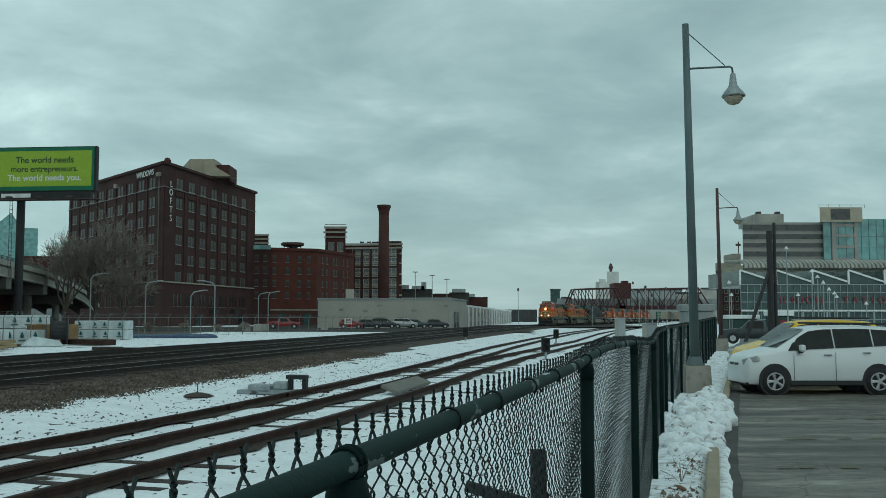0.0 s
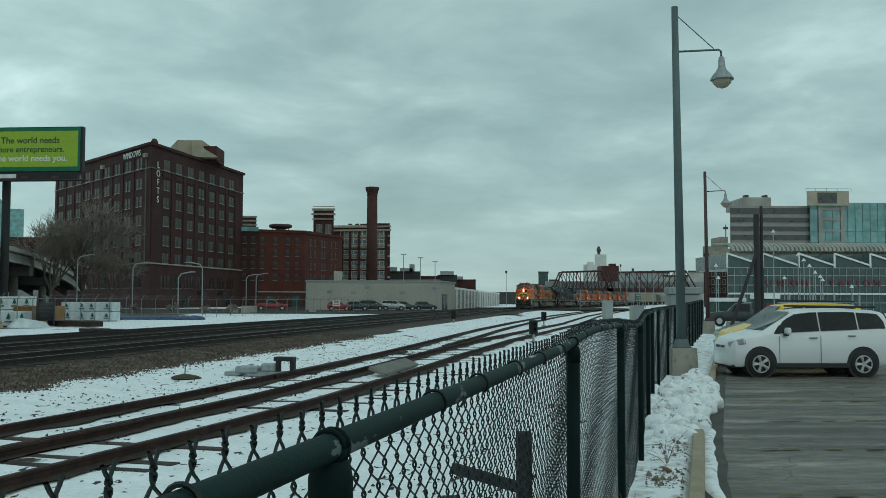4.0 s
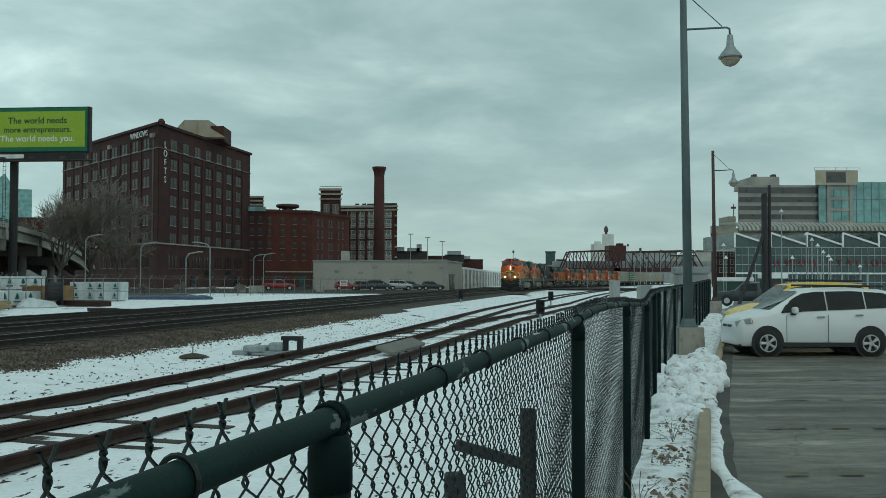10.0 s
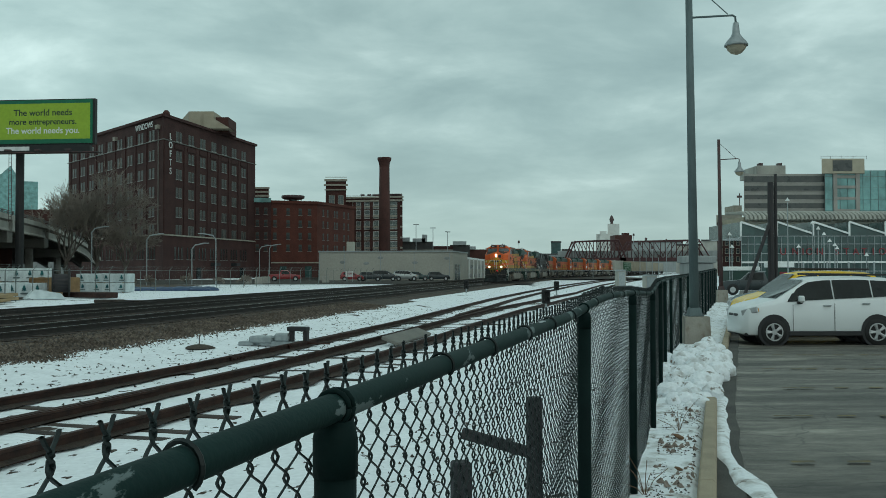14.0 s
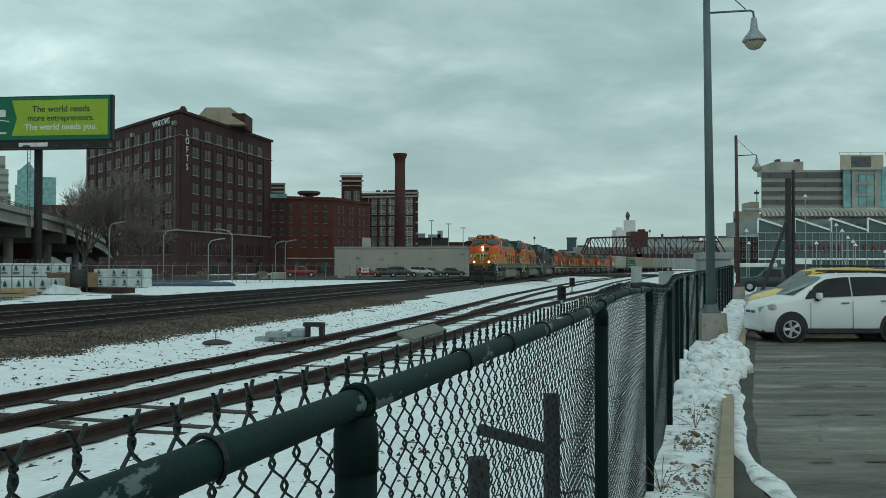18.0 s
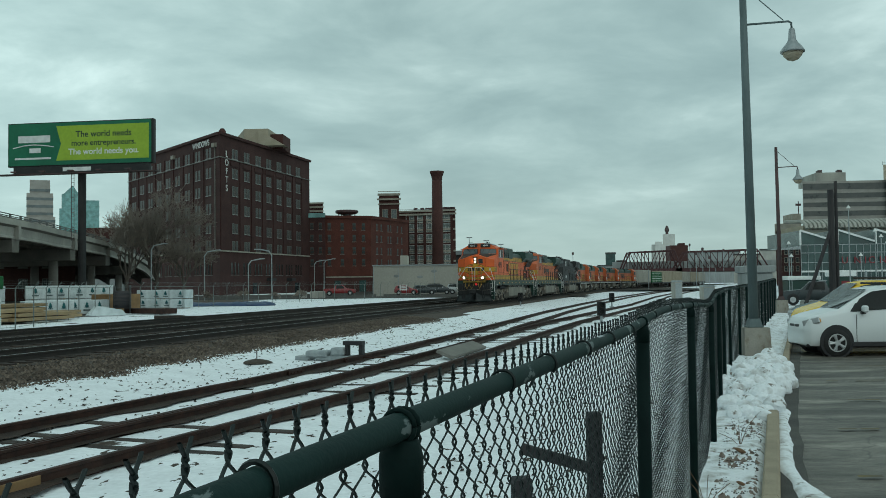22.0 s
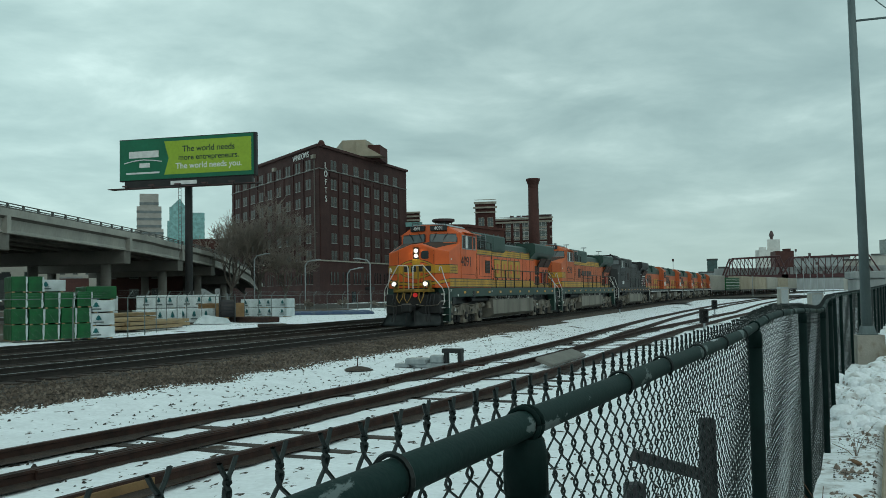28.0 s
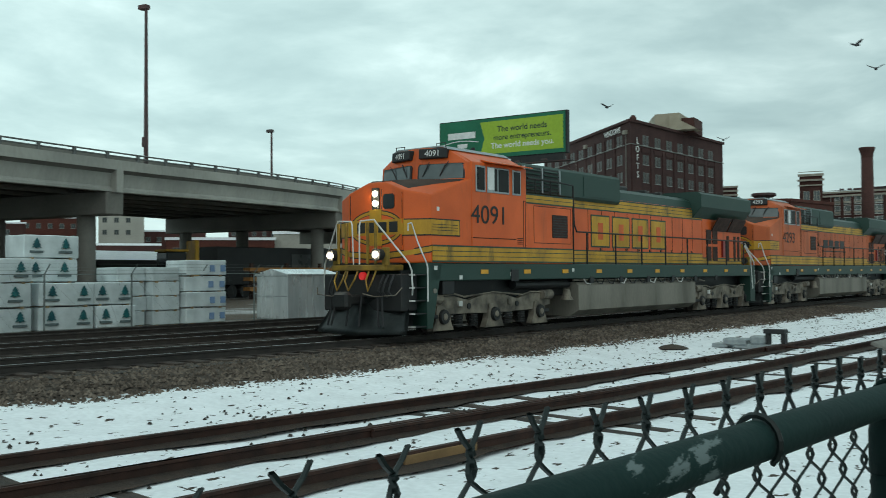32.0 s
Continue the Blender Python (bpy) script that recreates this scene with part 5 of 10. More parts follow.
def build_lofts():
    b = thing("loft_building", "dark red brick loft warehouse with paired windows", "building")
    C0, R, L, BK = (-56.2, 190.0), (-47.0, 236.5), (-92.2, 233.0), (-80.0, 262.0)
    block(b, "wall", [C0, R, BK, L], 0, 33.2, M["loft_brick"], "dark red brick walls")
    wm = win_mesh("window", 0.98, 2.05, M["win_frame"], M["loft_glass"], M["loft_frame"], (1, 2), 0.12)
    wb = win_mesh("window", 0.8, 2.6, M["loft_brick"], M["car_glass"], M["win_frame"], (1, 2), 0.1)
    zs = [9.5, 13.2, 17.2, 21.0, 24.7, 28.8]
    n_r = wall_len(C0, R)
    for k in range(7):
        s = 6.6 + 5.57 * k
        for z in zs:
            for q in (-0.72, 0.72):
                on_wall(b, C0, R, s + q, z - 0.2, wm, 0.02)
        for q in (-1.5, 0, 1.5):
            on_wall(b, C0, R, s + q, 4.3, wb, 0.02)
        strip(b, "pilaster", C0, R, s + 2.2, s + 3.4, 9.4, 28.2, 0.18, M["loft_brick"])
        strip(b, "spandrel", C0, R, s - 1.9, s + 1.9, 27.0, 27.9, 0.2, M["loft_brick"])
    strip(b, "pilaster", C0, R, 0.2, 4.2, 9.4, 28.2, 0.18, M["loft_brick"])
    n_l = wall_len(L, C0)
    for k in range(9):
        s = n_l - 5.6 - 5.75 * k
        for z in zs:
            for q in (-0.8, 0.8):
                on_wall(b, L, C0, s + q, z - 0.2, wm, 0.02)
        for q in (-1.5, 0, 1.5):
            on_wall(b, L, C0, s + q, 4.3, wb, 0.02)
        strip(b, "pilaster", L, C0, s - 3.4, s - 2.4, 9.4, 31.0, 0.18, M["loft_brick"])
    strip(b, "downpipe", L, C0, n_l - 2.25, n_l - 2.1, 9.5, 31.0, 0.2, M["concrete_under"], "pale vertical downpipe")
    for a, c, n in ((C0, R, n_r), (L, C0, n_l)):
        strip(b, "belt_course", a, c, -0.3, n + 0.1, 9.05, 9.32, 0.3, M["stone"], "pale stone belt course")
        strip(b, "belt_course", a, c, -0.2, n + 0.1, 28.3, 28.45, 0.25, M["win_frame"], "grey stone belt course")
        strip(b, "cornice", a, c, -0.3, n + 0.1, 32.9, 33.45, 0.5, M["loft_brick"])
    bm = BM(); lathe(bm, [(0.8, 33.3), (0.75, 33.8), (0.4, 34.3), (0.0, 34.4)], 8, Matrix.Translation((-56.0, 191.2, 0))); part("corner_ornament", bm, M["brown_brick"], b)
    for q, ch in enumerate("LOFTS"):
        wall_text(b, ch, 1.9, M["white_paint"], C0, R, 2.1, 28.9 - 1.75 * q - 0.4, 0.5, "sign_letter")
    wall_text(b, "WINDOWS", 1.75, M["white_paint"], L, C0, n_l - 8.6, 31.2, 0.5, "sign_lettering")
    for q in (n_l - 2.2, n_l - 25.0):
        strip(b, "roof_bracket", L, C0, q - 0.7, q + 0.7, 30.6, 31.4, 0.6, M["stone"])
    block(b, "penthouse", [(-57.0, 212.0), (-51.5, 212.0), (-51.5, 224.0), (-62, 224.0)], 33.2, 37.6, M["tan_roof"], "tan rooftop penthouse")
    bm = BM(); prism(bm, [(0, 0), (6.0, 0), (0, 3.6)], "y", 0, 5); o = part("roof_slope", bm, M["tan_roof"], b, "tan sloped roof screen"); o.matrix_basis = pose(-53.5, 211.0, 33.6)
    block(b, "stair_tower", [(-52.6, 214), (-48.6, 214), (-48.6, 222), (-52.6, 222)], 33.2, 36.6, M["brown_brick"])
    for s in (22.0, 33.0):
        strip(b, "awning", C0, R, s, s + 2.2, 3.0, 3.7, 1.4, M["plastic"], "dark entrance awning")
    for s in (15.0, 38.0):
        strip(b, "door", C0, R, s, s + 1.8, 0.1, 2.6, 0.15, M["glass_dark"])


def build_orange():
    b = thing("brick_warehouse", "orange-red brick warehouse with small arched windows", "building")
    P0, P1, P2 = (-43.32, 238), (-32.25, 242), (-24.63, 262)
    top = 19.33
    block(b, "wall", [P0, P1, P2, (P2[0] * 300 / 262, 300), (P0[0] * 300 / 238, 300)], 0, top, M["orange_brick"], "orange-red brick walls")
    wm = win_mesh("window", 1.0, 1.8, M["orange_brick"], M["loft_glass"], M["win_frame"], (1, 2), 0.1)
    zs = [0.48 + 1.0, 6.76, 9.76, 12.90, 15.90]
    for s in (1.0, 4.3, 7.4, 9.8):
        for z in zs[1:]:
            on_wall(b, P0, P1, s, z, wm)
    n2 = wall_len(P1, P2)
    for s in (3.2, 5.6, 9.5, 10.9, 15.0, 17.5):
        for z in zs[1:]:
            on_wall(b, P1, P2, s, z, wm)
    for a, c in ((P0, P1), (P1, P2)):
        strip(b, "cornice", a, c, -0.2, wall_len(a, c) + 0.2, top - 0.5, top + 0.2, 0.35, M["orange_brick"])
        strip(b, "belt_course", a, c, 0, wall_len(a, c), 3.76, 3.91 + 0.15, 0.2, M["stone"])
        strip(b, "base_course", a, c, 0, wall_len(a, c), 0, 3.6, 0.2, M["brown_brick"])
    for s in (2.2, 8.6):
        strip(b, "door", P0, P1, s, s + 1.7, 0.1, 3.0, 0.3, M["teal_glass"])
    w = thing("dark_annex", "narrow dark brick annex beside the warehouse", "building")
    A0, A1 = (-47.45, 236), (-42.96, 236.2)
    block(w, "wall", deep(A0, A1, 40), 0, 19.60, M["loft_brick"])
    for s in (1.1, 3.2):
        for z in zs[1:]:
            on_wall(w, A0, A1, s, z, wm)
    strip(w, "cornice", A0, A1, 0, wall_len(A0, A1), 18.90, 20.02, 0.3, M["teal_pale"], "green copper cornice")
    # roof tank on legs
    t = thing("roof_tank", "dark round roof tank platform on legs", "water tank", pose(-41.61, 262, 19.33 + 0.6))
    bm = BM(); lathe(bm, [(2.3, 1.6), (3.2, 2.0), (3.2, 2.5), (2.9, 2.7), (0, 2.9)], 18); part("deck", bm, M["pole_dark"], t)
    for k in range(6):
        a = k * 1.047
        bm = BM(); cyl(bm, (2.0 * math.cos(a), 2.0 * math.sin(a), -0.6), (2.3 * math.cos(a), 2.3 * math.sin(a), 1.7), 0.12, None, 6); part("leg", bm, M["pole_dark"], t)
    bm = BM(); lathe(bm, [(1.2, -0.6), (1.2, 1.6)], 12); part("drum", bm, M["pole_grey"], t)
    # banded brick tower
    k = thing("banded_tower", "brick roof tower with pale stone bands", "tower")
    T0, T1 = (-32.82, 264), (-27.17, 264)
    block(k, "wall", deep(T0, T1, 6), 0, 27.34, M["brown_brick"])
    for z0, z1, o in ((25.46, 25.93, 0.5), (26.72, 27.34, 0.35), (24.20, 24.52, 0.3), (27.82, 27.97, 0.2)):
        strip(k, "stone_band", T0, T1, -o, wall_len(T0, T1) + o, z0, z1, o, M["stone"], "pale stone band")
    tw = win_mesh("window", 1.6, 2.6, M["stone"], M["glass_pale"], M["stone"], (2, 2))
    for s in (1.7, 4.2):
        on_wall(k, T0, T1, s, 20.28, tw)
    # second small tower
    k2 = thing("banded_tower", "smaller brick roof tower with pale stone bands", "tower")
    U0, U1 = (-54.80, 275), (-50.71, 275)
    block(k2, "wall", deep(U0, U1, 5), 0, 26.11, M["brown_brick"])
    for z in (25.62, 24.48, 23.33):
        strip(k2, "stone_band", U0, U1, -0.2, wall_len(U0, U1) + 0.2, z, z + 0.5, 0.3, M["stone"], "pale stone band")


def build_factory():
    b = thing("brick_factory", "brick factory with wide pale windows and cornice", "building")
    P0, P1 = (-30.87, 282), (-12.07, 278)
    top = 23.55
    block(b, "wall", deep(P0, P1, 30), 0, top, M["brown_brick"])
    wm = win_mesh("window", 3.6, 2.5, M["white_paint"], M["factory_glass"], M["stone"], (3, 2))
    wn = win_mesh("window", 2.4, 2.5, M["white_paint"], M["factory_glass"], M["stone"], (2, 2))
    for col, me in ((5.83, wm), (8.66, wm), (10.83, wn), (16.66, wm)):
        for z in (20.06, 17.22, 14.06, 10.89, 7.90, 4.73):
            on_wall(b, P0, P1, col, z, me)
    n = wall_len(P0, P1)
    for z0, z1, o in ((22.22, 22.72, 0.5), (23.22, 23.72, 0.4)):
        strip(b, "cornice", P0, P1, -0.3, n + 0.3, z0, z1, o, M["stone"], "pale cornice")
    for s in (4.66, 7.16, 9.83, 14.99, 18.16):
        strip(b, "pier", P0, P1, s - 0.4, s + 0.4, 0, top - 1.5, 0.4, M["brown_brick"])
    for z in (20.72, 17.89, 14.73, 11.56, 8.56, 5.40):
        strip(b, "spandrel_band", P0, P1, 0, n, z - 0.25, z + 0.25, 0.3, M["stone"], "pale stone spandrel band")
    an = thing("brick_annex", "low red brick annex beside the loft warehouse", "building")
    N0, N1 = ((40 - 784) / 1681 * 250, 250), ((118 - 784) / 1681 * 250, 250.5)
    block(an, "wall", deep(N0, N1, 20), 0, hgt(374, 250), M["brown_brick"])
    aw = win_mesh("window", 1.6, 2.2, M["stone"], M["loft_glass"], M["stone"], (1, 2), 0.1)
    for i in range(4):
        for j in range(3):
            on_wall(an, N0, N1, 1.6 + 2.9 * i, 13.6 - 4.2 * j, aw)
    # rooftop sign seen from behind: plain bars on a frame
    s = thing("roof_sign", "large rooftop sign seen from behind on a frame", "sign")
    for col in (602, 640, 652, 661, 667, 692, 697, 702, 707):
        x = brg(col) * 282
        bm = BM(); box(bm, x - 0.7, x + 0.5, 283.8, 284.0, 23.54 + 0.6, 24.71 if col < 690 else 24.88); part("sign_bar", bm, M["pole_dark"], s)
    bm = BM()
    for x in (-24.67, -21.79, -19.60, -15.71, -12.84):
        cyl(bm, (x, 284.2, top), (x, 284.2, 24.88), 0.08, None, 5)
    tube(bm, [(-31.09, 284.3, top + 0.7), (-12.67, 284.3, top + 0.7)], 0.08, 5)
    part("frame", bm, M["pole_dark"], s)
    c = thing("brick_chimney", "tall round red brick chimney with a flared top", "chimney", pose(-15.74, 252, 0))
    bm = BM(); lathe(bm, [(1.62, 0), (1.35, 29.34)], 20); part("shaft", bm, M["brown_brick"], c, "", True)
    bm = BM(); lathe(bm, [(1.35, 29.34), (1.45, 30.39), (1.85, 31.44), (1.85, 31.89), (1.4, 31.89)], 20); part("crown", bm, M["brown_brick"], c, "flared brick crown")


def build_low_white():
    b = thing("low_warehouse", "long low pale grey windowless warehouse with stains", "building")
    P0, P1, P2 = (-22.35, 170), (1.62, 170), (4.65, 186)
    top = 5.26
    block(b, "wall", [P0, P1, P2, (P2[0] * 215 / 186, 215), (P0[0] * 215 / 170, 215)], 0, top, M["tan_wall"])
    n = wall_len(P0, P1)
    for s in (0.05, 4.5, 11.0, 17.0, 23.3):
        strip(b, "wall_joint", P0, P1, s, s + 0.12, 0, top, 0.06, M["galv"])
    strip(b, "roof_edge", P0, P1, -0.1, n + 0.1, top - 0.05, top + 0.18, 0.15, M["galv"])
    strip(b, "roof_edge", P1, P2, 0, wall_len(P1, P2), top - 0.05, top + 0.18, 0.15, M["galv"])
    for col, z in ((-18.10, 3.4), (-13.85, 3.2), (-11.33, 4.2), (-5.16, 3.3), (0.61, 4.1)):
        bm = BM(); bmesh.ops.create_icosphere(bm, subdivisions=2, radius=0.45, matrix=Matrix.Translation((col, 169.97, z)) @ Matrix.Diagonal((1.2, 0.06, 0.6, 1)))
        part("wall_patch", bm, M["grey_metal"], b, "dark scuffed patch")
    for s in (2.0, 5.0):
        strip(b, "door", P1, P2, s, s + 2.2, 0.1, 3.0, 0.1, M["glass_pale"])
    block(b, "roof_unit", [(-19.03, 186), (-17.70, 186), (-17.70, 190), (-19.03, 190)], top, 7.56, M["tan_wall"])
    g = thing("parking_ramp", "pale concrete parking ramp with dark slots and snowy top", "parking structure")
    Q0, Q1 = (4.67, 187), (23.75, 330)
    block(g, "wall", [Q0, Q1, (Q1[0] - 14, 332), (Q0[0] - 14, 200)], 0, 4.1, M["concrete_pale"])
    L = wall_len(Q0, Q1)
    k = 3.0
    while k < L - 6:
        strip(g, "slot", Q0, Q1, k, k + 6.6, 2.2, 3.0, 0.03, M["hotel_dark"], "dark opening")
        strip(g, "slot", Q0, Q1, k, k + 6.6, 0.5, 1.2, 0.03, M["hotel_dark"], "dark opening")
        strip(g, "pillar", Q0, Q1, k - 0.9, k - 0.1, 0, 4.3, 0.25, M["white_paint"], "white pillar")
        k += 8.2
    strip(g, "snow_cap", Q0, Q1, 0, L, 4.1, 4.5, 0.05, M["snow"], "snow on the parapet")


def build_far():
    """Low roofs, masts, the truss bridge and the distant towers."""
    b = thing("industrial_sheds", "row of dark low industrial buildings far off", "building")
    for col0, col1, y, top, m in ((705, 765, 300, 432, "dark_roof"), (760, 800, 305, 440, "loft_brick"), (795, 830, 310, 438, "dark_roof"), (820, 863, 312, 446, "brown_brick"), (855, 950, 420, 468, "dark_roof"), (700, 800, 296, 446, "concrete_under")):
        x0, x1 = brg(col0) * y, brg(col1) * y
        block(b, "shed", deep((x0, y), (x1, y), 20), 0, hgt(top, y), M[m])
    for x, y, w, h, z in ((-12.27, 299, 1.5, 1.3, 10.97), (-7.83, 299, 2.0, 1.0, 10.97), (-6.05, 299, 0.8, 2.2, 10.97), (9.07, 311, 1.4, 1.0, 8.74), (5.15, 309, 2.2, 1.2, 10.17)):
        block(b, "roof_unit", [(x - w, y), (x + w, y), (x + w, y + 3), (x - w, y + 3)], z, z + h, M["galv"])
    for col, top in ((735, 402), (765, 408), (791, 415)):
        m = thing("light_mast", "tall thin light mast with a crossbar", "light mast", pose(brg(col) * 280, 280, 0), "light masts")
        bm = BM(); cyl(bm, (0, 0, 0), (0, 0, hgt(top, 280)), 0.14, 0.09, 6); part("mast", bm, M["galv"], m)
        bm = BM(); h = hgt(top, 280); box(bm, -0.8, 0.8, -0.15, 0.15, h - 0.1, h + 0.15); part("head", bm, M["galv"], m)
    # truss bridge over the tracks
    t = thing("truss_bridge", "rust-red steel truss bridge over the railway", "bridge")
    Y = 400.0
    zb, zt = 6.64, 14.25

    def truss(x0, x1, y):
        n = 8
        xs = [x0 + (x1 - x0) * i / n for i in range(n + 1)]
        bm = BM(); box(bm, x0, x1, y - 0.35, y + 0.35, zb - 1.0, zb + 0.5); part("bottom_chord", bm, M["bridge_red"], t)
        bm = BM(); tube(bm, [(xs[0], y, zb), (xs[1], y, zt - 0.3), (xs[-2], y, zt + 0.3), (xs[-1], y, zb)], 0.42, 4); part("top_chord", bm, M["bridge_red"], t)
        for i in range(1, n):
            bm = BM(); cyl(bm, (xs[i], y, zb), (xs[i], y, zt), 0.2, None, 4); part("post", bm, M["bridge_red"], t)
        for i in range(1, n - 1):
            a, c = (i, i + 1) if i < n / 2 else (i + 1, i)
            bm = BM(); cyl(bm, (xs[a], y, zt), (xs[c], y, zb), 0.2, None, 4); part("diagonal", bm, M["bridge_red"], t)
    xa, xb, xc = 52.11, 75.19, 112.31
    for y in (Y, Y + 9):
        truss(xa, xb + 1.5, y)
        truss(xb - 1.0, xc, y)
    bm = BM(); box(bm, xa - 4, xc + 60, Y + 0.4, Y + 8.6, zb - 1.2, zb - 0.2); part("deck", bm, M["concrete_under"], t)
    bm = BM(); box(bm, xa - 3, xc + 60, Y + 9.4, Y + 9.7, zb - 0.6, zb + 3.6); part("side_wall", bm, M["grey_metal"], t, "grey approach wall behind the truss")
    for x in (xa - 2, xb, xc, xc + 25):
        for y in (Y + 1, Y + 8):
            bm = BM(); cyl(bm, (x, y, 0), (x, y, zb - 1.1), 0.8, None, 8); part("pier", bm, M["concrete_under"], t)
    # lattice poles by the bridge
    for col, top, y in ((917, 430, 300), (1142, 425, 260), (1178, 428, 330), (1120, 418, 330), (1048, 455, 210), (1153, 440, 270), (1164, 455, 270), (1131, 432, 240)):
        m = thing("trackside_pole", "thin grey railway pole beside the tracks", "pole", pose(brg(col) * y, y, 0), "railway poles")
        h = hgt(top, y)
        bm = BM(); cyl(bm, (0, 0, 0), (0, 0, h), 0.09, 0.07, 6); part("mast", bm, M["galv"], m)
        bm = BM(); box(bm, -0.3, 0.3, -0.2, 0.2, h - 0.9, h - 0.1, None, 0.05); part("head", bm, M["pole_dark"], m)
    # far towers
    w = thing("stepped_tower", "pale stepped stone tower with a dark spire", "tower", pose(0, 0, 0))
    for col0, col1, y0, y1 in ((1054, 1085, 876, 419), (1074, 1095, 880, 401), (1060, 1072, 872, 414)):
        x0, x1 = brg(col0) * y0, brg(col1) * y0
        block(w, "stage", deep((x0, y0), (x1, y0), 20), 0, hgt(y1, y0), M["white_stone"])
    bm = BM(); lathe(bm, [(1.6, 44.72), (1.2, 46.29), (2.2, 48.91), (1.2, 52.05), (0.1, 53.10)], 10, Matrix.Translation((157.05, 888, 0))); part("spire", bm, M["pole_dark"], w)
    o = thing("brick_block", "far red brick block with flat roof", "building")
    block(o, "wall", [(126.17, 700), (138.67, 700), (138.67, 720), (126.17, 720)], 0, 27.64, M["brown_brick"])
    block(o, "roof_unit", [(132.80, 702), (136.98, 702), (136.98, 710), (132.80, 710)], 27.64, 29.31, M["brown_brick"])
    for col0, col1, y, top, m, lab in ((974, 991, 600, 434, "teal_glass", "small far teal glass block"), (993, 1010, 620, 448, "brown_brick", "far low brick block"), (960, 1010, 560, 456, "grey_metal", "far pale grey shed"), (1115, 1205, 640, 434, "grey_metal", "far grey building behind the bridge"), (1195, 1300, 520, 440, "concrete_pale", "far pale building behind the bridge"), (1240, 1270, 500, 432, "concrete_pale", "far pale stone block")):
        x0, x1 = brg(col0) * y, brg(col1) * y
        f = thing("far_block", lab, "building", None, "far blocks")
        block(f, "wall", deep((x0, y), (x1, y), 15), 0, hgt(top, y), M[m])
        block(f, "roof", deep((x0 - 0.3, y - 0.5), (x1 + 0.3, y - 0.5), 15), hgt(top, y), hgt(top, y) + 0.85, M["dark_roof"])
    # office building with stone crown right of the bridge
    f = thing("office_block", "dark brick office block with pale stone crown", "building")
    A0, A1 = (86.38, 300), (94.05, 300)
    block(f, "wall", deep(A0, A1, 20), 0, 16.89, M["loft_brick"])
    block(f, "crown", deep((A0[0] - 0.4, 299.4), (A1[0], 299.4), 20), 16.89, 19.21, M["stone"], "pale stone crown")
    block(f, "tower", [(92.34, 302), (94.86, 302), (94.86, 312), (92.34, 312)], 19.21, 22.42, M["stone"])
    wm = win_mesh("window", 1.0, 1.6, M["stone"], M["glass_dark"], M["stone"], (1, 2))
    for i in range(4):
        for j in range(5):
            on_wall(f, A0, A1, 1.2 + 1.75 * i, 14.92 - 2.6 * j, wm)
    bm = BM(); cyl(bm, (94.50, 303, 22.42), (94.50, 303, 26.35), 0.15, None, 6); box(bm, 93.60, 95.22, 302.9, 303.1, 24.92, 25.63); part("roof_sign", bm, M["pole_dark"], f)


def build_hotel():
    b = thing("office_tower", "grey precast office block with dark ribbon windows and glass wing", "building")
    Y = 250.0
    P0, P1 = (79.12, Y), (100.39, Y)
    block(b, "wall", deep(P0, P1, 30), 0, 27.19, M["hotel_stone"])
    n = wall_len(P0, P1)
    for y0, y1 in ((328, 317), (343, 334), (358, 350), (374, 365), (390, 381), (406, 397)):
        strip(b, "ribbon_window", P0, P1, 0.15, n - 0.1, hgt(y0, Y), hgt(y1, Y), 0.06, M["hotel_dark"], "dark ribbon window")
        strip(b, "sill_band", P0, P1, 0, n, hgt(y0, Y) - 0.12, hgt(y0, Y), 0.2, M["hotel_stone"])
    block(b, "roof_house", [(84.34, 255), (91.93, 255), (91.93, 270), (84.34, 270)], 27.19, 29.97, M["concrete_pale"])
    for col in (1349, 1383):
        x = brg(col) * 255
        block(b, "vent", [(x - 0.5, 256), (x + 0.5, 256), (x + 0.5, 258), (x - 0.5, 258)], 29.97, 30.73, M["pole_dark"])
    T0, T1 = (98.85, 248), (110.06, 248)
    block(b, "lift_tower", deep(T0, T1, 14), 27.13, 30.97, M["tan_roof"], "brown stone lift tower")
    strip(b, "tower_panel", T0, T1, 2.9, 8.0, 27.72, 30.53, 0.08, M["hotel_dark"])
    G0, G1 = (99.99, 249), (144.57, 249)
    block(b, "glass_wing", deep(G0, G1, 20), 0, 27.98, M["teal_pale"], "pale teal glass curtain wall")
    L = wall_len(G0, G1)
    for k in range(22):
        strip(b, "mullion", G0, G1, 2.0 * k, 2.0 * k + 0.06, 0, 27.98, 0.1, M["pole_grey"])
    for k in range(10):
        strip(b, "floor_band", G0, G1, 0, L, 26.35 - 3.0 * k, 26.43 - 3.0 * k, 0.08, M["pole_grey"])
    for s in (2.2, 8.1):
        strip(b, "stone_pier", G0, G1, s, s + 1.0, 0, 27.53, 0.3, M["hotel_stone"])
    for y0 in (318, 336, 356, 378):
        strip(b, "stone_band", G0, G1, 2.2, 9.0, hgt(y0 + 3, 249), hgt(y0 - 2, 249), 0.25, M["hotel_stone"])
    bm = BM()
    for col in (1453, 1470, 1490, 1510, 1534):
        x = brg(col) * 249
        cyl(bm, (x, 249, 30.97), (x, 249, 31.85), 0.06, None, 4)
    tube(bm, [(99.10, 249, 31.71), (111.09, 249, 31.71)], 0.06, 4)
    part("roof_rail", bm, M["galv"], b)


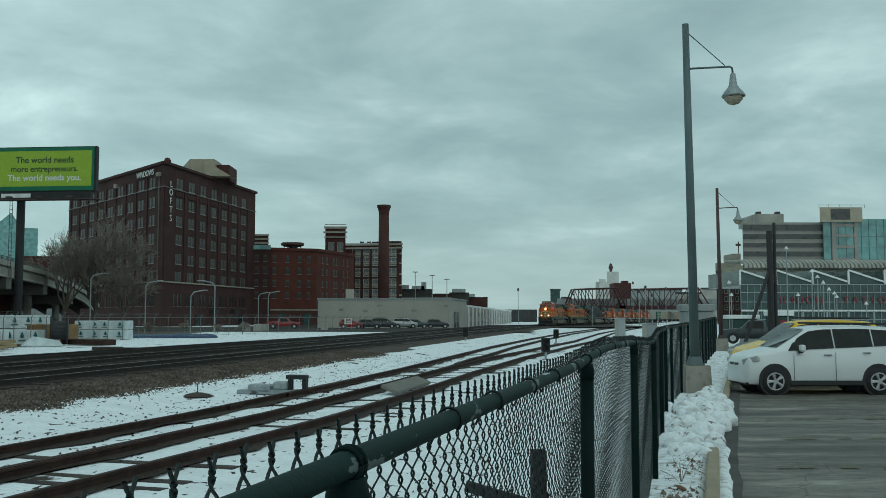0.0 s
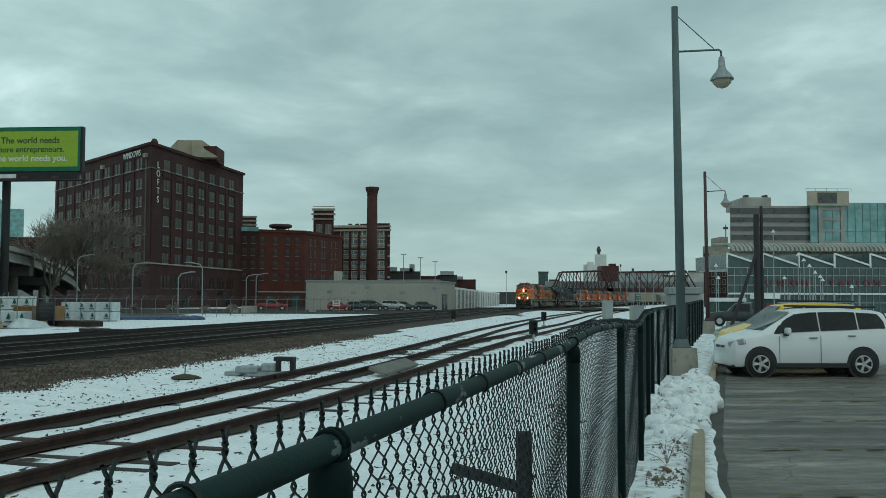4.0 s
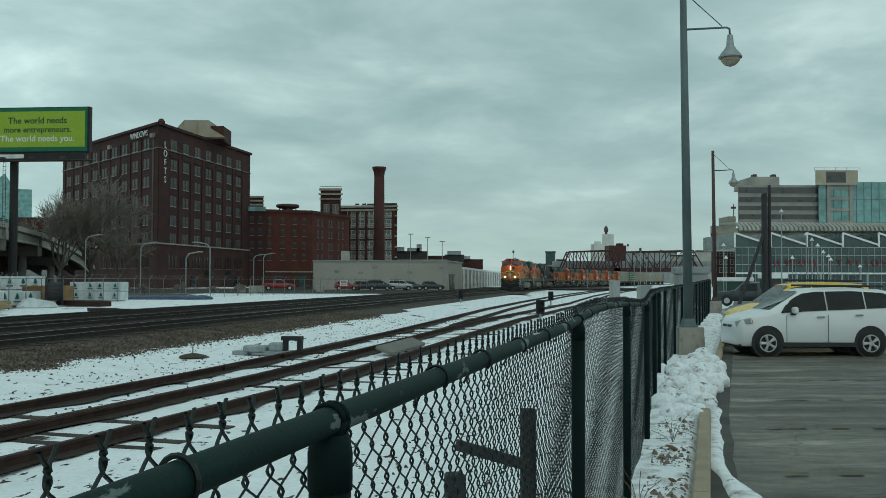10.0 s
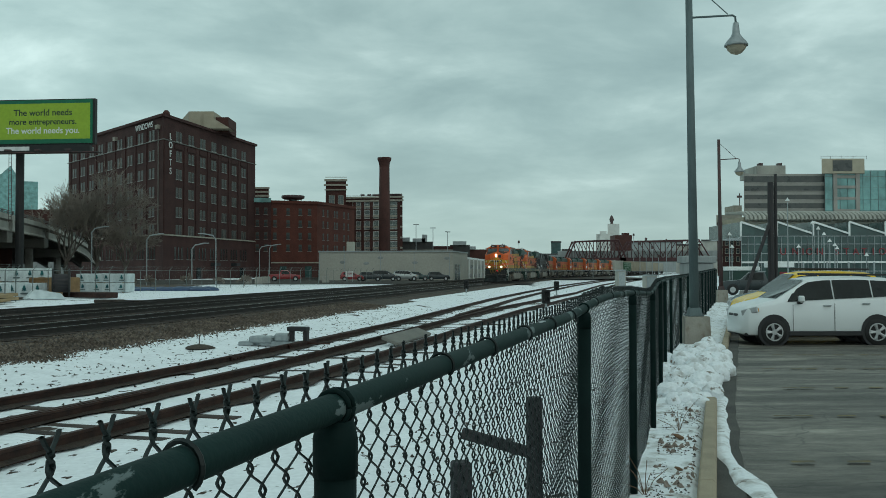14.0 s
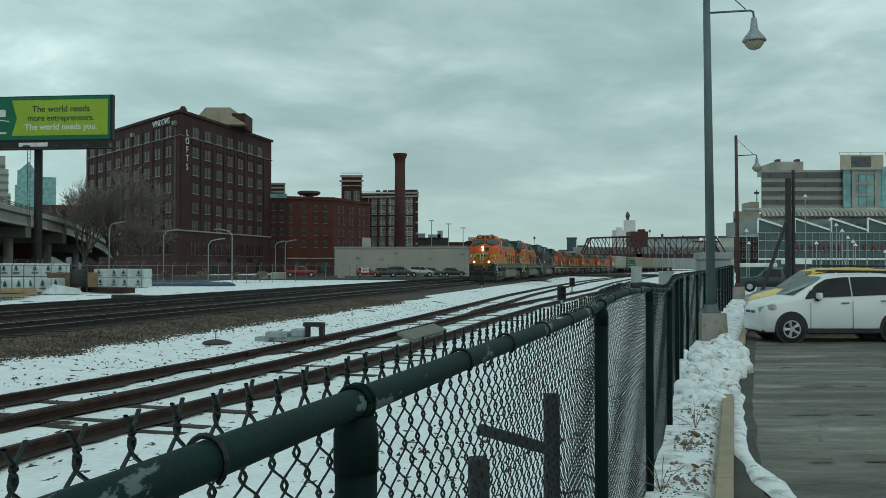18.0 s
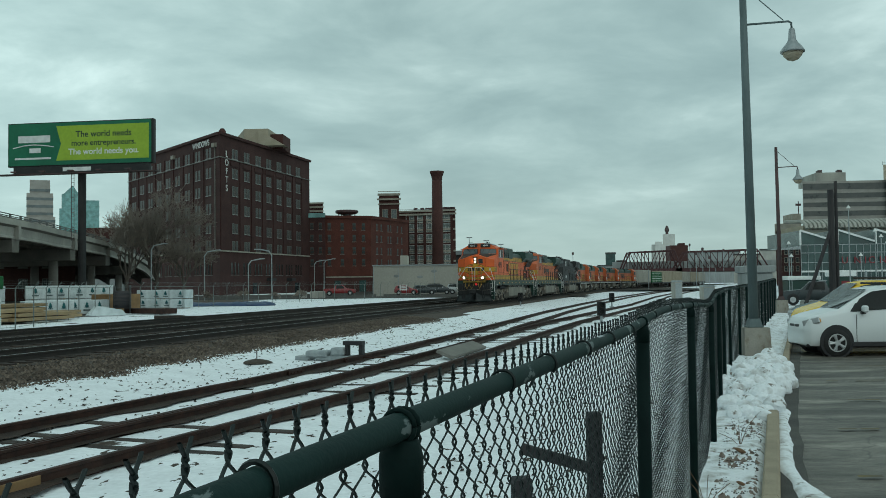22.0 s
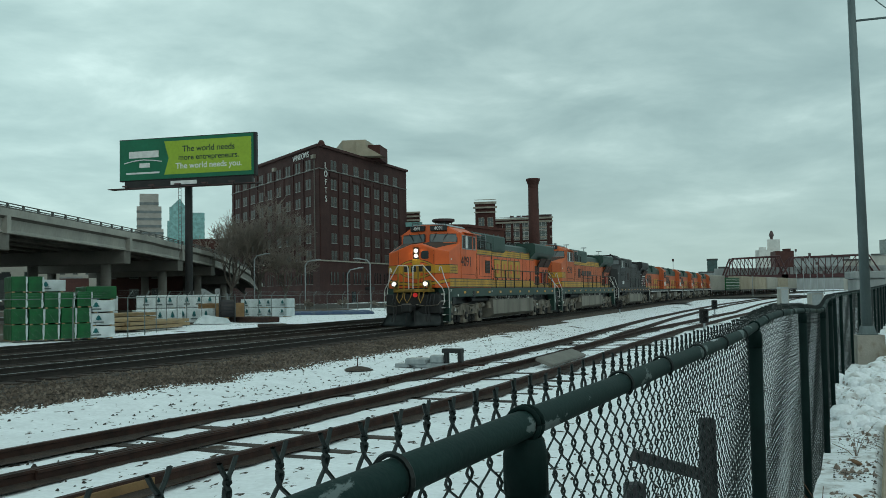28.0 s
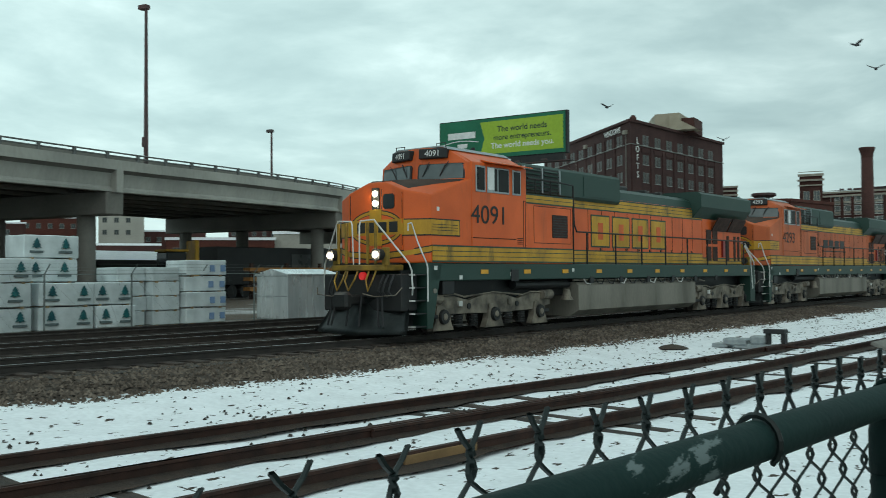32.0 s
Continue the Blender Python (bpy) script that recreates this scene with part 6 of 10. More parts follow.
def build_station():
    s = thing("train_station_hall", "glazed station hall with saw-tooth white roof trim", "station")
    Y = 150.0
    P0, P1 = (46.94, Y), (90.66, Y)
    L = wall_len(P0, P1)
    block(s, "glass_wall", deep(P0, P1, 25), 0, 7.19, M["teal_glass"], "teal glass wall")
    for k in range(45):
        strip(s, "mullion", P0, P1, 1.05 * k, 1.05 * k + 0.06, 0, 7.19, 0.12, M["galv"])
    for y0 in (424, 438, 455, 470, 486):
        strip(s, "transom", P0, P1, 0, L, hgt(y0, Y), hgt(y0 - 1.2, Y), 0.15, M["galv"])
    strip(s, "white_fascia", P0, P1, 0, L, 2.99, 3.26, 0.5, M["white_paint"], "white canopy fascia")
    for k in range(8):
        a = 1310 + 64 * k
        x0, x1 = brg(a) * Y, brg(a + 64) * Y
        bm = BM(); prism(bm, [(x0, 7.10), (x1, 7.10), (x1, 7.63), (x0, 9.51)], "y", Y + 0.3, Y + 18); part("roof_bay", bm, M["teal_glass"], s, "sloping glass roof bay")
        bm = BM(); tube(bm, [(x0, Y, 9.51), (x1, Y, 7.63)], 0.2, 4); tube(bm, [(x0, Y, 9.51), (x0, Y, 7.19)], 0.17, 4); part("white_trim", bm, M["white_paint"], s, "white steel trim")
    # arched vault roof behind
    for k in range(70):
        x = 54.2 + 0.76 * k
        bm = BM(); tube(bm, [(x, 169.4, 10.75), (x, 169.9, 11.5), (x, 172, 12.2), (x, 182, 12.7)], 0.34, 6); part("roof_rib", bm, M["concrete_pale"], s)
    bm = BM(); box(bm, 54.02, 54.02 + 56, 171, 184, 10.62, 11.44); part("roof_beam", bm, M["tan_roof"], s, "brown roof edge beam")
    for ch, at in zip("UNIONSTATION", (6.54, 8.47, 9.66, 10.7, 12.3, 15.0, 16.5, 18.0, 19.3, 20.7, 22.15, 23.8)):
        wall_text(s, ch, 1.5, M["red_sign"], P0, P1, at, 4.3, 0.3, "sign_letter")
    for col in (1340, 1378, 1420, 1462, 1500, 1545):
        x = brg(col) * 147
        bm = BM(); cyl(bm, (x, 147, 0), (x, 147, 3.08), 0.16, None, 8); part("column", bm, M["galv"], s)
    # small street lamps and kerbside objects before the hall
    for col, top, y in ((1393, 357, 95), (1437, 398, 90), (1447, 408, 95), (1457, 418, 100), (1467, 430, 100), (1412, 440, 110), (1476, 437, 105), (1480, 443, 110), (1290, 418, 110), (1294, 440, 110), (1532, 455, 110)):
        x, h = brg(col) * y, hgt(top, y)
        m = thing("plaza_lamp", "slim plaza lamp post with small white bell shade", "lamp post", pose(x, y, 0), "plaza lamps")
        bm = BM(); cyl(bm, (0, 0, 0), (0, 0, h - 0.3), 0.06, 0.05, 6); part("pole", bm, M["galv"], m)
        k = y / 95 * 0.34
        bm = BM(); lathe(bm, [(0.06 * k, h + 0.35 * k), (0.25 * k, h), (0.62 * k, h - 0.5 * k), (0.62 * k, h - 0.62 * k)], 10); part("shade", bm, M["white_paint"], m)
    # low plaza wall and street clutter
    for col0, col1, y, zt, m, nm, lab in ((1288, 1340, 110, 477, "loco_green", "green_canopy", "dark green canopy stall near the station"), (1370, 1400, 105, 470, "loco_green", "kiosk", "dark green kiosk with red front"), (1215, 1262, 88, 458, "grey_metal", "equipment_cabinet", "grey equipment cabinet by the fence")):
        x0, x1 = brg(col0) * y, brg(col1) * y
        h = hgt(zt, y)
        f = thing(nm, lab, nm.replace("_", " "), None)
        bm = BM(); box(bm, x0, x1, y, y + 3, 0, h * 0.8, None, 0.1); part("body", bm, M[m], f)
        bm = BM(); box(bm, x0 - 0.2, x1 + 0.2, y - 0.2, y + 3.2, h * 0.8, h, None, 0.08); part("roof", bm, M[m] if m != "loco_green" else M["white_paint"], f)
        if nm == "kiosk":
            bm = BM(); box(bm, x0 + 0.5, x1 - 0.4, y - 0.06, y - 0.005, 0.3, h * 0.62); part("front_panel", bm, M["red_sign"], f, "red front panel")


def build_back_row():
    """A long low shed under the far side of the elevated road, and low buildings a long way behind it."""
    sh = thing("long_shed", "long low dark shed with a snow-covered roof beyond the yard", "shed")
    P0, P1 = (-70.0, 6.0), (-64.0, 74.0)
    block(sh, "wall", [P0, P1, (P1[0] - 9, P1[1] + 1), (P0[0] - 9, P0[1] + 1)], 0, 3.1, M["shed_wall"], "dark grey-green sheet wall")
    block(sh, "eave", [(P0[0] + 0.4, P0[1]), (P1[0] + 0.4, P1[1]), (P1[0] + 0.1, P1[1]), (P0[0] + 0.1, P0[1])], 3.0, 3.35, M["loco_black"])
    bm = BM()
    for y, x in ((P0[1], P0[0]), (P1[1], P1[0])):
        for q, z in ((0.2, 3.36), (-4.6, 4.3), (-9.2, 3.36)):
            bm.verts.new((x + q, y, z))
    bm.verts.ensure_lookup_table()
    for i, j in ((0, 1), (1, 2)):
        bm.faces.new((bm.verts[i], bm.verts[j], bm.verts[3 + j], bm.verts[3 + i]))
    bmesh.ops.solidify(bm, geom=bm.faces[:], thickness=0.12)
    part("roof", bm, M["snow"], sh, "snow-covered shallow roof")
    for s0, s1 in ((6, 9.5), (17, 21), (31, 34), (46, 50)):
        strip(sh, "door", P0, P1, s0, s1, 0.1, 2.6, 0.06, M["hotel_dark"], "dark open doorway")
    for s0 in (12.5, 25, 27.5, 38, 41, 55, 58):
        strip(sh, "window", P0, P1, s0, s0 + 1.4, 1.1, 2.2, 0.06, M["glass_pale"])
    rnd = random.Random(52)
    k = 0
    a = -77.0
    turn = 0
    while turn < 2:
        if a > -24:
            a, turn = -79.0, turn + 1
            continue
        d = rnd.uniform(150, 210) + 110 * turn
        x, y = d * math.sin(math.radians(a)), d * math.cos(math.radians(a))
        w, h = rnd.uniform(12, 22), rnd.uniform(5.5, 9.5) + turn * rnd.uniform(7, 14)
        m = ("brown_brick", "orange_brick", "tan_wall", "brown_brick", "loft_brick")[k % 5]
        b = thing("low_building", "far low %s building with snow on its roof" % ("pale rendered" if k % 5 == 2 else "dark brick" if k % 5 == 4 else "red brick"), "building", pose(x, y, 0, 0, 0, -a), "low back buildings")
        P0, P1 = (-w / 2, 0), (w / 2, 0)
        block(b, "wall", [P0, P1, (w / 2, 12), (-w / 2, 12)], 0, h, M[m])
        block(b, "roof", [(-w / 2 - 0.2, -0.2), (w / 2 + 0.2, -0.2), (w / 2 + 0.2, 12), (-w / 2 - 0.2, 12)], h, h + 0.45, M["snow"], "snow-covered flat roof")
        wm = win_mesh("window", 1.3, 1.4, M["win_frame"], M["car_glass"], M["win_frame"], (2, 1), 0.1)
        for j in range(int(w / 3.2)):
            for z in ((2.0, 5.0)[:1 + (h > 7)] if not turn else (h - 3.0, h - 6.5)):
                on_wall(b, P0, P1, 1.7 + 3.2 * j, z, wm)
        a += math.degrees(w / d) * rnd.uniform(1.0, 1.35); k += 1


def build_skyline():
    for nm, cx, cy, w, tops, m, lab in (
        ("skyscraper", -310, 628, 9.6, ((1.0, 50), (0.86, 66), (0.66, 75)), "hotel_stone", "far stepped grey stone skyscraper"),
        ("glass_tower", -292, 636, 7.5, ((1.0, 56), (0.8, 66)), "teal_pale", "far teal glass office tower"),
        ("glass_tower", -280, 641, 5.0, ((1.0, 62),), "teal_pale", "far teal glass slab tower"),
        ("far_hotel", -262, 650, 16, ((1.0, 27),), "brown_brick", "far low brick block behind the tree")):
        t = thing(nm, lab, "building", pose(cx, cy, 0, 0, 0, 26))
        z = 0
        for k, h in tops:
            bm = BM(); box(bm, -w * k, w * k, -w * k, w * k, z, h); part("stage", bm, M[m], t)
            for q in range(int(h - z) // 5):
                bm = BM(); box(bm, -w * k - 0.1, w * k + 0.1, -w * k - 0.15, -w * k, z + 5 * q + 1.2, z + 5 * q + 3.0); part("window_band", bm, M["glass_pale"] if nm == "skyscraper" else M["teal_pale"], t)
            z = h
        if nm == "glass_tower" and len(tops) == 2:
            bm = BM(); prism(bm, [(-5, 66), (5, 66), (1.0, 72)], "y", -5, 5); part("roof_peak", bm, M["teal_pale"], t)
    # low roofs along the left horizon
    rnd = random.Random(21)
    g = thing("background_buildings", "distant low brick and grey buildings on the horizon", "building")
    for k in range(44):
        a = math.radians(-66 + 1.15 * k)
        d = rnd.uniform(240, 420)
        x, y = d * math.sin(a), d * math.cos(a)
        if a > math.radians(-20):
            continue
        w, h = rnd.uniform(6, 16), rnd.uniform(5, 10) * d / 330
        bm = BM(); box(bm, -w, w, -8, 8, 0, h, pose(x, y, 0, 0, 0, -math.degrees(a)))
        part("block", bm, M[rnd.choice(["brown_brick", "brown_brick", "tan_wall", "grey_metal", "dark_roof"])], g)


# ---- billboard ----
def build_billboard():
    b = thing("billboard", "large green bank billboard on a single dark pole", "billboard", pose(-44.2, 98.2, 0, 0, 0, -5.5))
    bm = BM(); cyl(bm, (0, 0.6, 0), (0, 0.6, 14.6), 0.42, 0.42, 16); part("pole", bm, M["loco_black"], b)
    W, z0, z1 = 8.15, 15.1, 19.6
    bm = BM(); box(bm, -W - 0.1, W + 0.25, 0.0, 0.55, z0 - 0.1, z1 + 0.1, None, 0.03); part("cabinet", bm, M["loco_black"], b, "black billboard cabinet")
    bm = BM(); box(bm, -W, W, -0.06, -0.004, z0, z1); face = part("panel", bm, M["board_green"], b, "green printed panel")
    bm = BM(); prism(bm, [(-2.6, z0 + 0.45), (W - 0.25, z0 + 0.45), (W - 0.25, z1 - 0.35), (-2.6, z1 - 0.35), (-2.05, (z0 + z1) / 2)], "y", -0.075, -0.062); part("lime_field", bm, M["board_lime"], face)
    for text, z, m, sz in (("The world needs", 18.0, "board_dark", 0.92), ("more entrepreneurs.", 17.08, "board_dark", 0.86), ("The world needs you.", 16.15, "white_paint", 0.9)):
        lettering(text, sz, M[m], face, pose(2.8, -0.08, z, 90), "lettering", 0.003, "", 0.016)
    # bank mark as plain shapes
    for x0, x1, za, zb in ((-7.0, -3.3, 17.55, 18.3), (-5.7, -4.4, 16.45, 16.95), (-7.4, -3.2, 15.75, 15.95)):
        bm = BM(); box(bm, x0, x1, -0.074, -0.062, za, zb); part("mark_bar", bm, M["white_paint"], face)
    bm = BM(); tube(bm, [(-7.6, -0.07, 17.0), (-6.3, -0.07, 17.25), (-5.2, -0.07, 17.32), (-3.9, -0.07, 17.22), (-2.9, -0.07, 17.05)], 0.07, 4); part("mark_curve", bm, M["white_paint"], face)
    bm = BM(); box(bm, -W + 0.6, W - 0.2, -0.1, 0.4, z0 - 0.95, z0 - 0.12, None, 0.03); part("apron", bm, M["loco_black"], b)
    bm = BM(); box(bm, -1.8, 1.4, -0.13, -0.105, z0 - 0.72, z0 - 0.3); part("owner_plate", bm, M["white_paint"], b, "small pale owner plate")
    bm = BM(); box(bm, -W - 0.8, W + 1.0, -1.2, -0.05, z0 - 1.08, z0 - 1.0); part("catwalk", bm, M["pole_dark"], b)
    for k in range(5):
        x = -6.4 + 3.2 * k
        bm = BM(); tube(bm, [(x, -0.1, z0 - 1.0), (x, -1.6, z0 - 1.1), (x, -1.7, z0 - 0.9)], 0.05, 5); box(bm, x - 0.3, x + 0.3, -1.9, -1.55, z0 - 0.95, z0 - 0.8); part("lamp_arm", bm, M["pole_dark"], b)
    bm = BM()
    for x in (-0.75, -1.05):
        cyl(bm, (x, 0.3, 7), (x, 0.3, 14.4), 0.03, None, 4)
    for k in range(18):
        cyl(bm, (-0.75, 0.3, 7.2 + 0.4 * k), (-1.05, 0.3, 7.2 + 0.4 * k), 0.025, None, 4)
    part("ladder", bm, M["pole_dark"], b)


# ---- elevated road ----
def build_viaduct():
    edge = [(-60, -38.0, 8.85), (0, -40.2, 8.85), (31, -41.0, 8.85), (41, -41.3, 8.9), (50, -41.7, 9.05), (62, -42.5, 9.18), (80, -44.3, 8.95), (92, -45.4, 8.75), (99, -46.6, 8.6), (111, -49.2, 8.6), (127, -52.4, 8.4), (140, -54.8, 7.6), (152, -57, 6.6), (172, -62, 4.6)]
    v = thing("elevated_road", "concrete elevated road on round piers with steel railing", "bridge")
    W = 19.0

    def at(y):
        for a, b in zip(edge, edge[1:]):
            if y <= b[0]:
                t = (y - a[0]) / (b[0] - a[0])
                return a[1] + (b[1] - a[1]) * t, a[2] + (b[2] - a[2]) * t
        return edge[-1][1], edge[-1][2]
    ys = [-60 + 3 * i for i in range(78)]

    def sweep(name, prof, material, label="", step=ys):
        bm = BM()
        rows = []
        for y in step:
            x, z = at(y)
            rows.append([bm.verts.new((x + a, y, z + b)) for a, b in prof])
        k = len(prof)
        for p, q in zip(rows, rows[1:]):
            for i in range(k):
                bm.faces.new((p[i], p[(i + 1) % k], q[(i + 1) % k], q[i]))
        bm.faces.new(rows[0]); bm.faces.new(rows[-1])
        return part(name, bm, material, v, label)
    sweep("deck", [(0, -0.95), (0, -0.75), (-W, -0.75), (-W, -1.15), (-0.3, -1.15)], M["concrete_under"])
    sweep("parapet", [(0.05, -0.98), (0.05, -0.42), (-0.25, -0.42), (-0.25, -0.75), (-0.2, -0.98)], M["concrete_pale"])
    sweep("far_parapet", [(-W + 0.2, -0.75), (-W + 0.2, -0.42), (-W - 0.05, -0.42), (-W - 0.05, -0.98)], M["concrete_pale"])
    # inner girders take the darker copy, with the shade below the deck coloured in
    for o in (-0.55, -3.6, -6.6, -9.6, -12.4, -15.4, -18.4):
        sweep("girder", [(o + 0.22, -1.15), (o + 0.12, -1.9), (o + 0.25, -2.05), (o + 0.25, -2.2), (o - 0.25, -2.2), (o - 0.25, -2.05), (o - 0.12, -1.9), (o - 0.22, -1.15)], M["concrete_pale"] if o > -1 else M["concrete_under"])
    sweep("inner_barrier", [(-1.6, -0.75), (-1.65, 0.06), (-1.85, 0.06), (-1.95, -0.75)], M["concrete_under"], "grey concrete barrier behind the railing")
    # railing
    for zo in (0.0, -0.2):
        bm = BM()
        tube(bm, [(at(y)[0] - 0.1, y, at(y)[1] + zo) for y in ys], 0.05, 6)
        part("rail", bm, M["rail_grey"], v)
    pm = BM(); box(pm, -0.07, 0.07, -0.09, 0.09, -0.45, 0.03)
    me = bpy.data.meshes.new("rail_post"); pm.to_mesh(me); pm.free(); me.materials.append(M["rail_grey"])
    y = 10.0
    while y < 150:
        ob = new("rail_post", me); ob.parent = v
        ob.matrix_basis = Matrix.Translation((at(y)[0] - 0.1, y, at(y)[1]))
        y += 2.35
    # piers: cap beam with three columns
    for y in (-36, -11, 14, 39, 64, 87, 106, 125, 142):
        x, z = at(y)
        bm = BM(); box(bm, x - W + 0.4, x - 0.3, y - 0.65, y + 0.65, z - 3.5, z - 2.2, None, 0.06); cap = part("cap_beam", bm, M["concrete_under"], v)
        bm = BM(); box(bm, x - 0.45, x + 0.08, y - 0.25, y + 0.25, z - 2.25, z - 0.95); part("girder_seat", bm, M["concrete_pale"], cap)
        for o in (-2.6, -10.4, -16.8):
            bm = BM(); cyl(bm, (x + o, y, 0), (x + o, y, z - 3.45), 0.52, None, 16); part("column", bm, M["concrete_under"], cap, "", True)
    # road lamps on the deck
    for x, y, zt in ((-42.2, 42.0, 18.0), (-55.4, 71.0, 15.3)):
        l = thing("road_lamp", "tall dark road lamp with a flat head on the viaduct", "street lamp", pose(x, y, 0), "road lamps")
        z0 = at(y)[1] - 0.8
        bm = BM(); cyl(bm, (0, 0, z0), (0, 0, zt), 0.14, 0.09, 8); part("pole", bm, M["pole_dark"], l)
        bm = BM(); box(bm, -0.5, 0.15, -0.2, 0.2, zt - 0.05, zt + 0.22, None, 0.03); part("head", bm, M["pole_dark"], l)
        bm = BM(); box(bm, -0.12, 0.12, -0.22, -0.1, z0 + 1.5, z0 + 2.1); part("switch_box", bm, M["pole_dark"], l)


# ---- bare trees ----
def bare_tree(x, y, h, spread, seed, label, deepest=7, name="bare_tree", cat="tree", grp="bare trees"):
    rnd = random.Random(seed)
    t = thing(name, label, cat, pose(x, y, 0.1), grp)
    tv, tf, lv, lf, wv, wf = [], [], [], [], [], []

    def seg(vs, fs, p, q, r0, r1, n):
        d = (q - p).normalized(); u = d.orthogonal().normalized(); w = d.cross(u)
        k = len(vs)
        for c, r in ((p, r0), (q, r1)):
            for i in range(n):
                a = 2 * math.pi * i / n
                vs.append(tuple(c + (u * math.cos(a) + w * math.sin(a)) * r))
        for i in range(n):
            fs.append((k + i, k + (i + 1) % n, k + n + (i + 1) % n, k + n + i))

    def grow(p, d, ln, r, lev):
        q = p + d * ln
        tgt = (tv, tf, 8) if lev == 0 else ((lv, lf, 5) if lev < 3 else (wv, wf, 3))
        seg(tgt[0], tgt[1], p, q, max(r, 0.024), max(r * 0.68, 0.017), tgt[2])
        if lev >= deepest:
            return
        for k in range((3 if lev < 3 else rnd.choice((2, 3, 3))) if lev else 5):
            a = rnd.uniform(0, 6.283)
            tilt = rnd.uniform(0.25, 0.75) * spread
            u = d.orthogonal().normalized(); w = d.cross(u)
            nd = (d * math.cos(tilt) + (u * math.cos(a) + w * math.sin(a)) * math.sin(tilt) + Vector((0, 0, 0.2 if lev < 4 else 0.05))).normalized()
            grow(q - d * ln * rnd.uniform(0, 0.3), nd, ln * rnd.uniform(0.6, 0.95), r * rnd.uniform(0.5, 0.62), lev + 1)
    grow(Vector((0, 0, 0)), Vector((0.03, 0.02, 1)).normalized(), h * 0.215, h * 0.02, 0)
    for nm, vs, fs in (("trunk", tv, tf), ("limb_frame", lv, lf), ("crown", wv, wf)):
        me = bpy.data.meshes.new(nm)
        me.from_pydata(vs, [], fs)
        me.materials.append(M["twig"] if nm == "crown" else M["bark"])
        ob = new(nm, me); ob.parent = t
        if nm != "trunk":
            ob["kind"] = "stuff"


# ---- lumber yard ----
def plain_mesh(name, bm, m):
    bmesh.ops.recalc_face_normals(bm, faces=bm.faces[:])
    me = bpy.data.meshes.new(name)
    bm.to_mesh(me); bm.free()
    me.materials.append(m)
    return me


def bundle_mesh(l, w, h, wrap, seed, marks=0, square=False, flap=False):
    """A wrapped bundle: its wrap mesh and the shared meshes of its bolsters and printed marks."""
    rnd = random.Random(seed)
    bm = BM()
    box(bm, -l / 2, l / 2, -w / 2, w / 2, 0.04, h + 0.02, None, 0.025)
    bmesh.ops.subdivide_edges(bm, edges=bm.edges[:], cuts=5, use_grid_fill=True)
    for v in bm.verts:
        v.co += Vector((noise.noise(v.co * 2.1 + Vector((seed, 0, 0))), noise.noise(v.co * 2.6 + Vector((0, seed, 0))), noise.noise(v.co * 2.2 + Vector((0, 0, seed))))) * 0.013
    body = plain_mesh("lumber_bundle", bm, wrap)
    extra = []
    for x in (-l * 0.35, l * 0.35):
        bm = BM(); box(bm, x - 0.05, x + 0.05, -w / 2, w / 2, -0.01, 0.05); extra.append(("bolster", plain_mesh("bolster", bm, M["wood"])))
    if flap:
        # torn white end of the wrap hanging down one edge
        bm = BM()
        cut = [(l / 2 - 0.03 + rnd.uniform(-0.012, 0.012), h * (0.04 + 0.96 * j / 6)) for j in range(7)]
        prism(bm, cut + [(l / 2 + 0.035 + rnd.uniform(-0.02, 0.03), z) for _, z in cut[::-1]], "y", -w / 2 - 0.05, -w / 2 - 0.02)
        extra.append(("wrap_end", plain_mesh("wrap_end", bm, M["wrap_white"])))
    for i in range(marks if square else 0):
        x = l * (0.12 + 0.27 * i) + rnd.uniform(-0.05, 0.05)
        bm = BM(); box(bm, x - 0.1, x + 0.1, -w / 2 - 0.035, -w / 2 + 0.02, h * 0.3, h * 0.72); extra.append(("printed_square", plain_mesh("printed_square", bm, M["mark_blue"])))
    for i in range(0 if square else marks):
        x = -l * 0.27 + l * 0.54 * i / max(marks - 1, 1) + rnd.uniform(-0.08, 0.08)
        # plain tree-shaped mark with a bar under it
        bm = BM(); prism(bm, [(x - 0.03, h * 0.46), (x + 0.03, h * 0.46), (x + 0.03, h * 0.52), (x + 0.15, h * 0.48), (x + 0.07, h * 0.6), (x + 0.13, h * 0.6), (x + 0.055, h * 0.72), (x + 0.09, h * 0.72), (x, h * 0.9), (x - 0.09, h * 0.72), (x - 0.055, h * 0.72), (x - 0.13, h * 0.6), (x - 0.07, h * 0.6), (x - 0.15, h * 0.48), (x - 0.03, h * 0.52)], "y", -w / 2 - 0.05, -w / 2 + 0.02); extra.append(("tree_mark", plain_mesh("tree_mark", bm, M["mark_teal"])))
        bm = BM(); box(bm, x - 0.22, x + 0.22, -w / 2 - 0.05, -w / 2 + 0.02, h * 0.26, h * 0.36); extra.append(("text_bar", plain_mesh("text_bar", bm, M["pole_grey"])))
    return body, extra


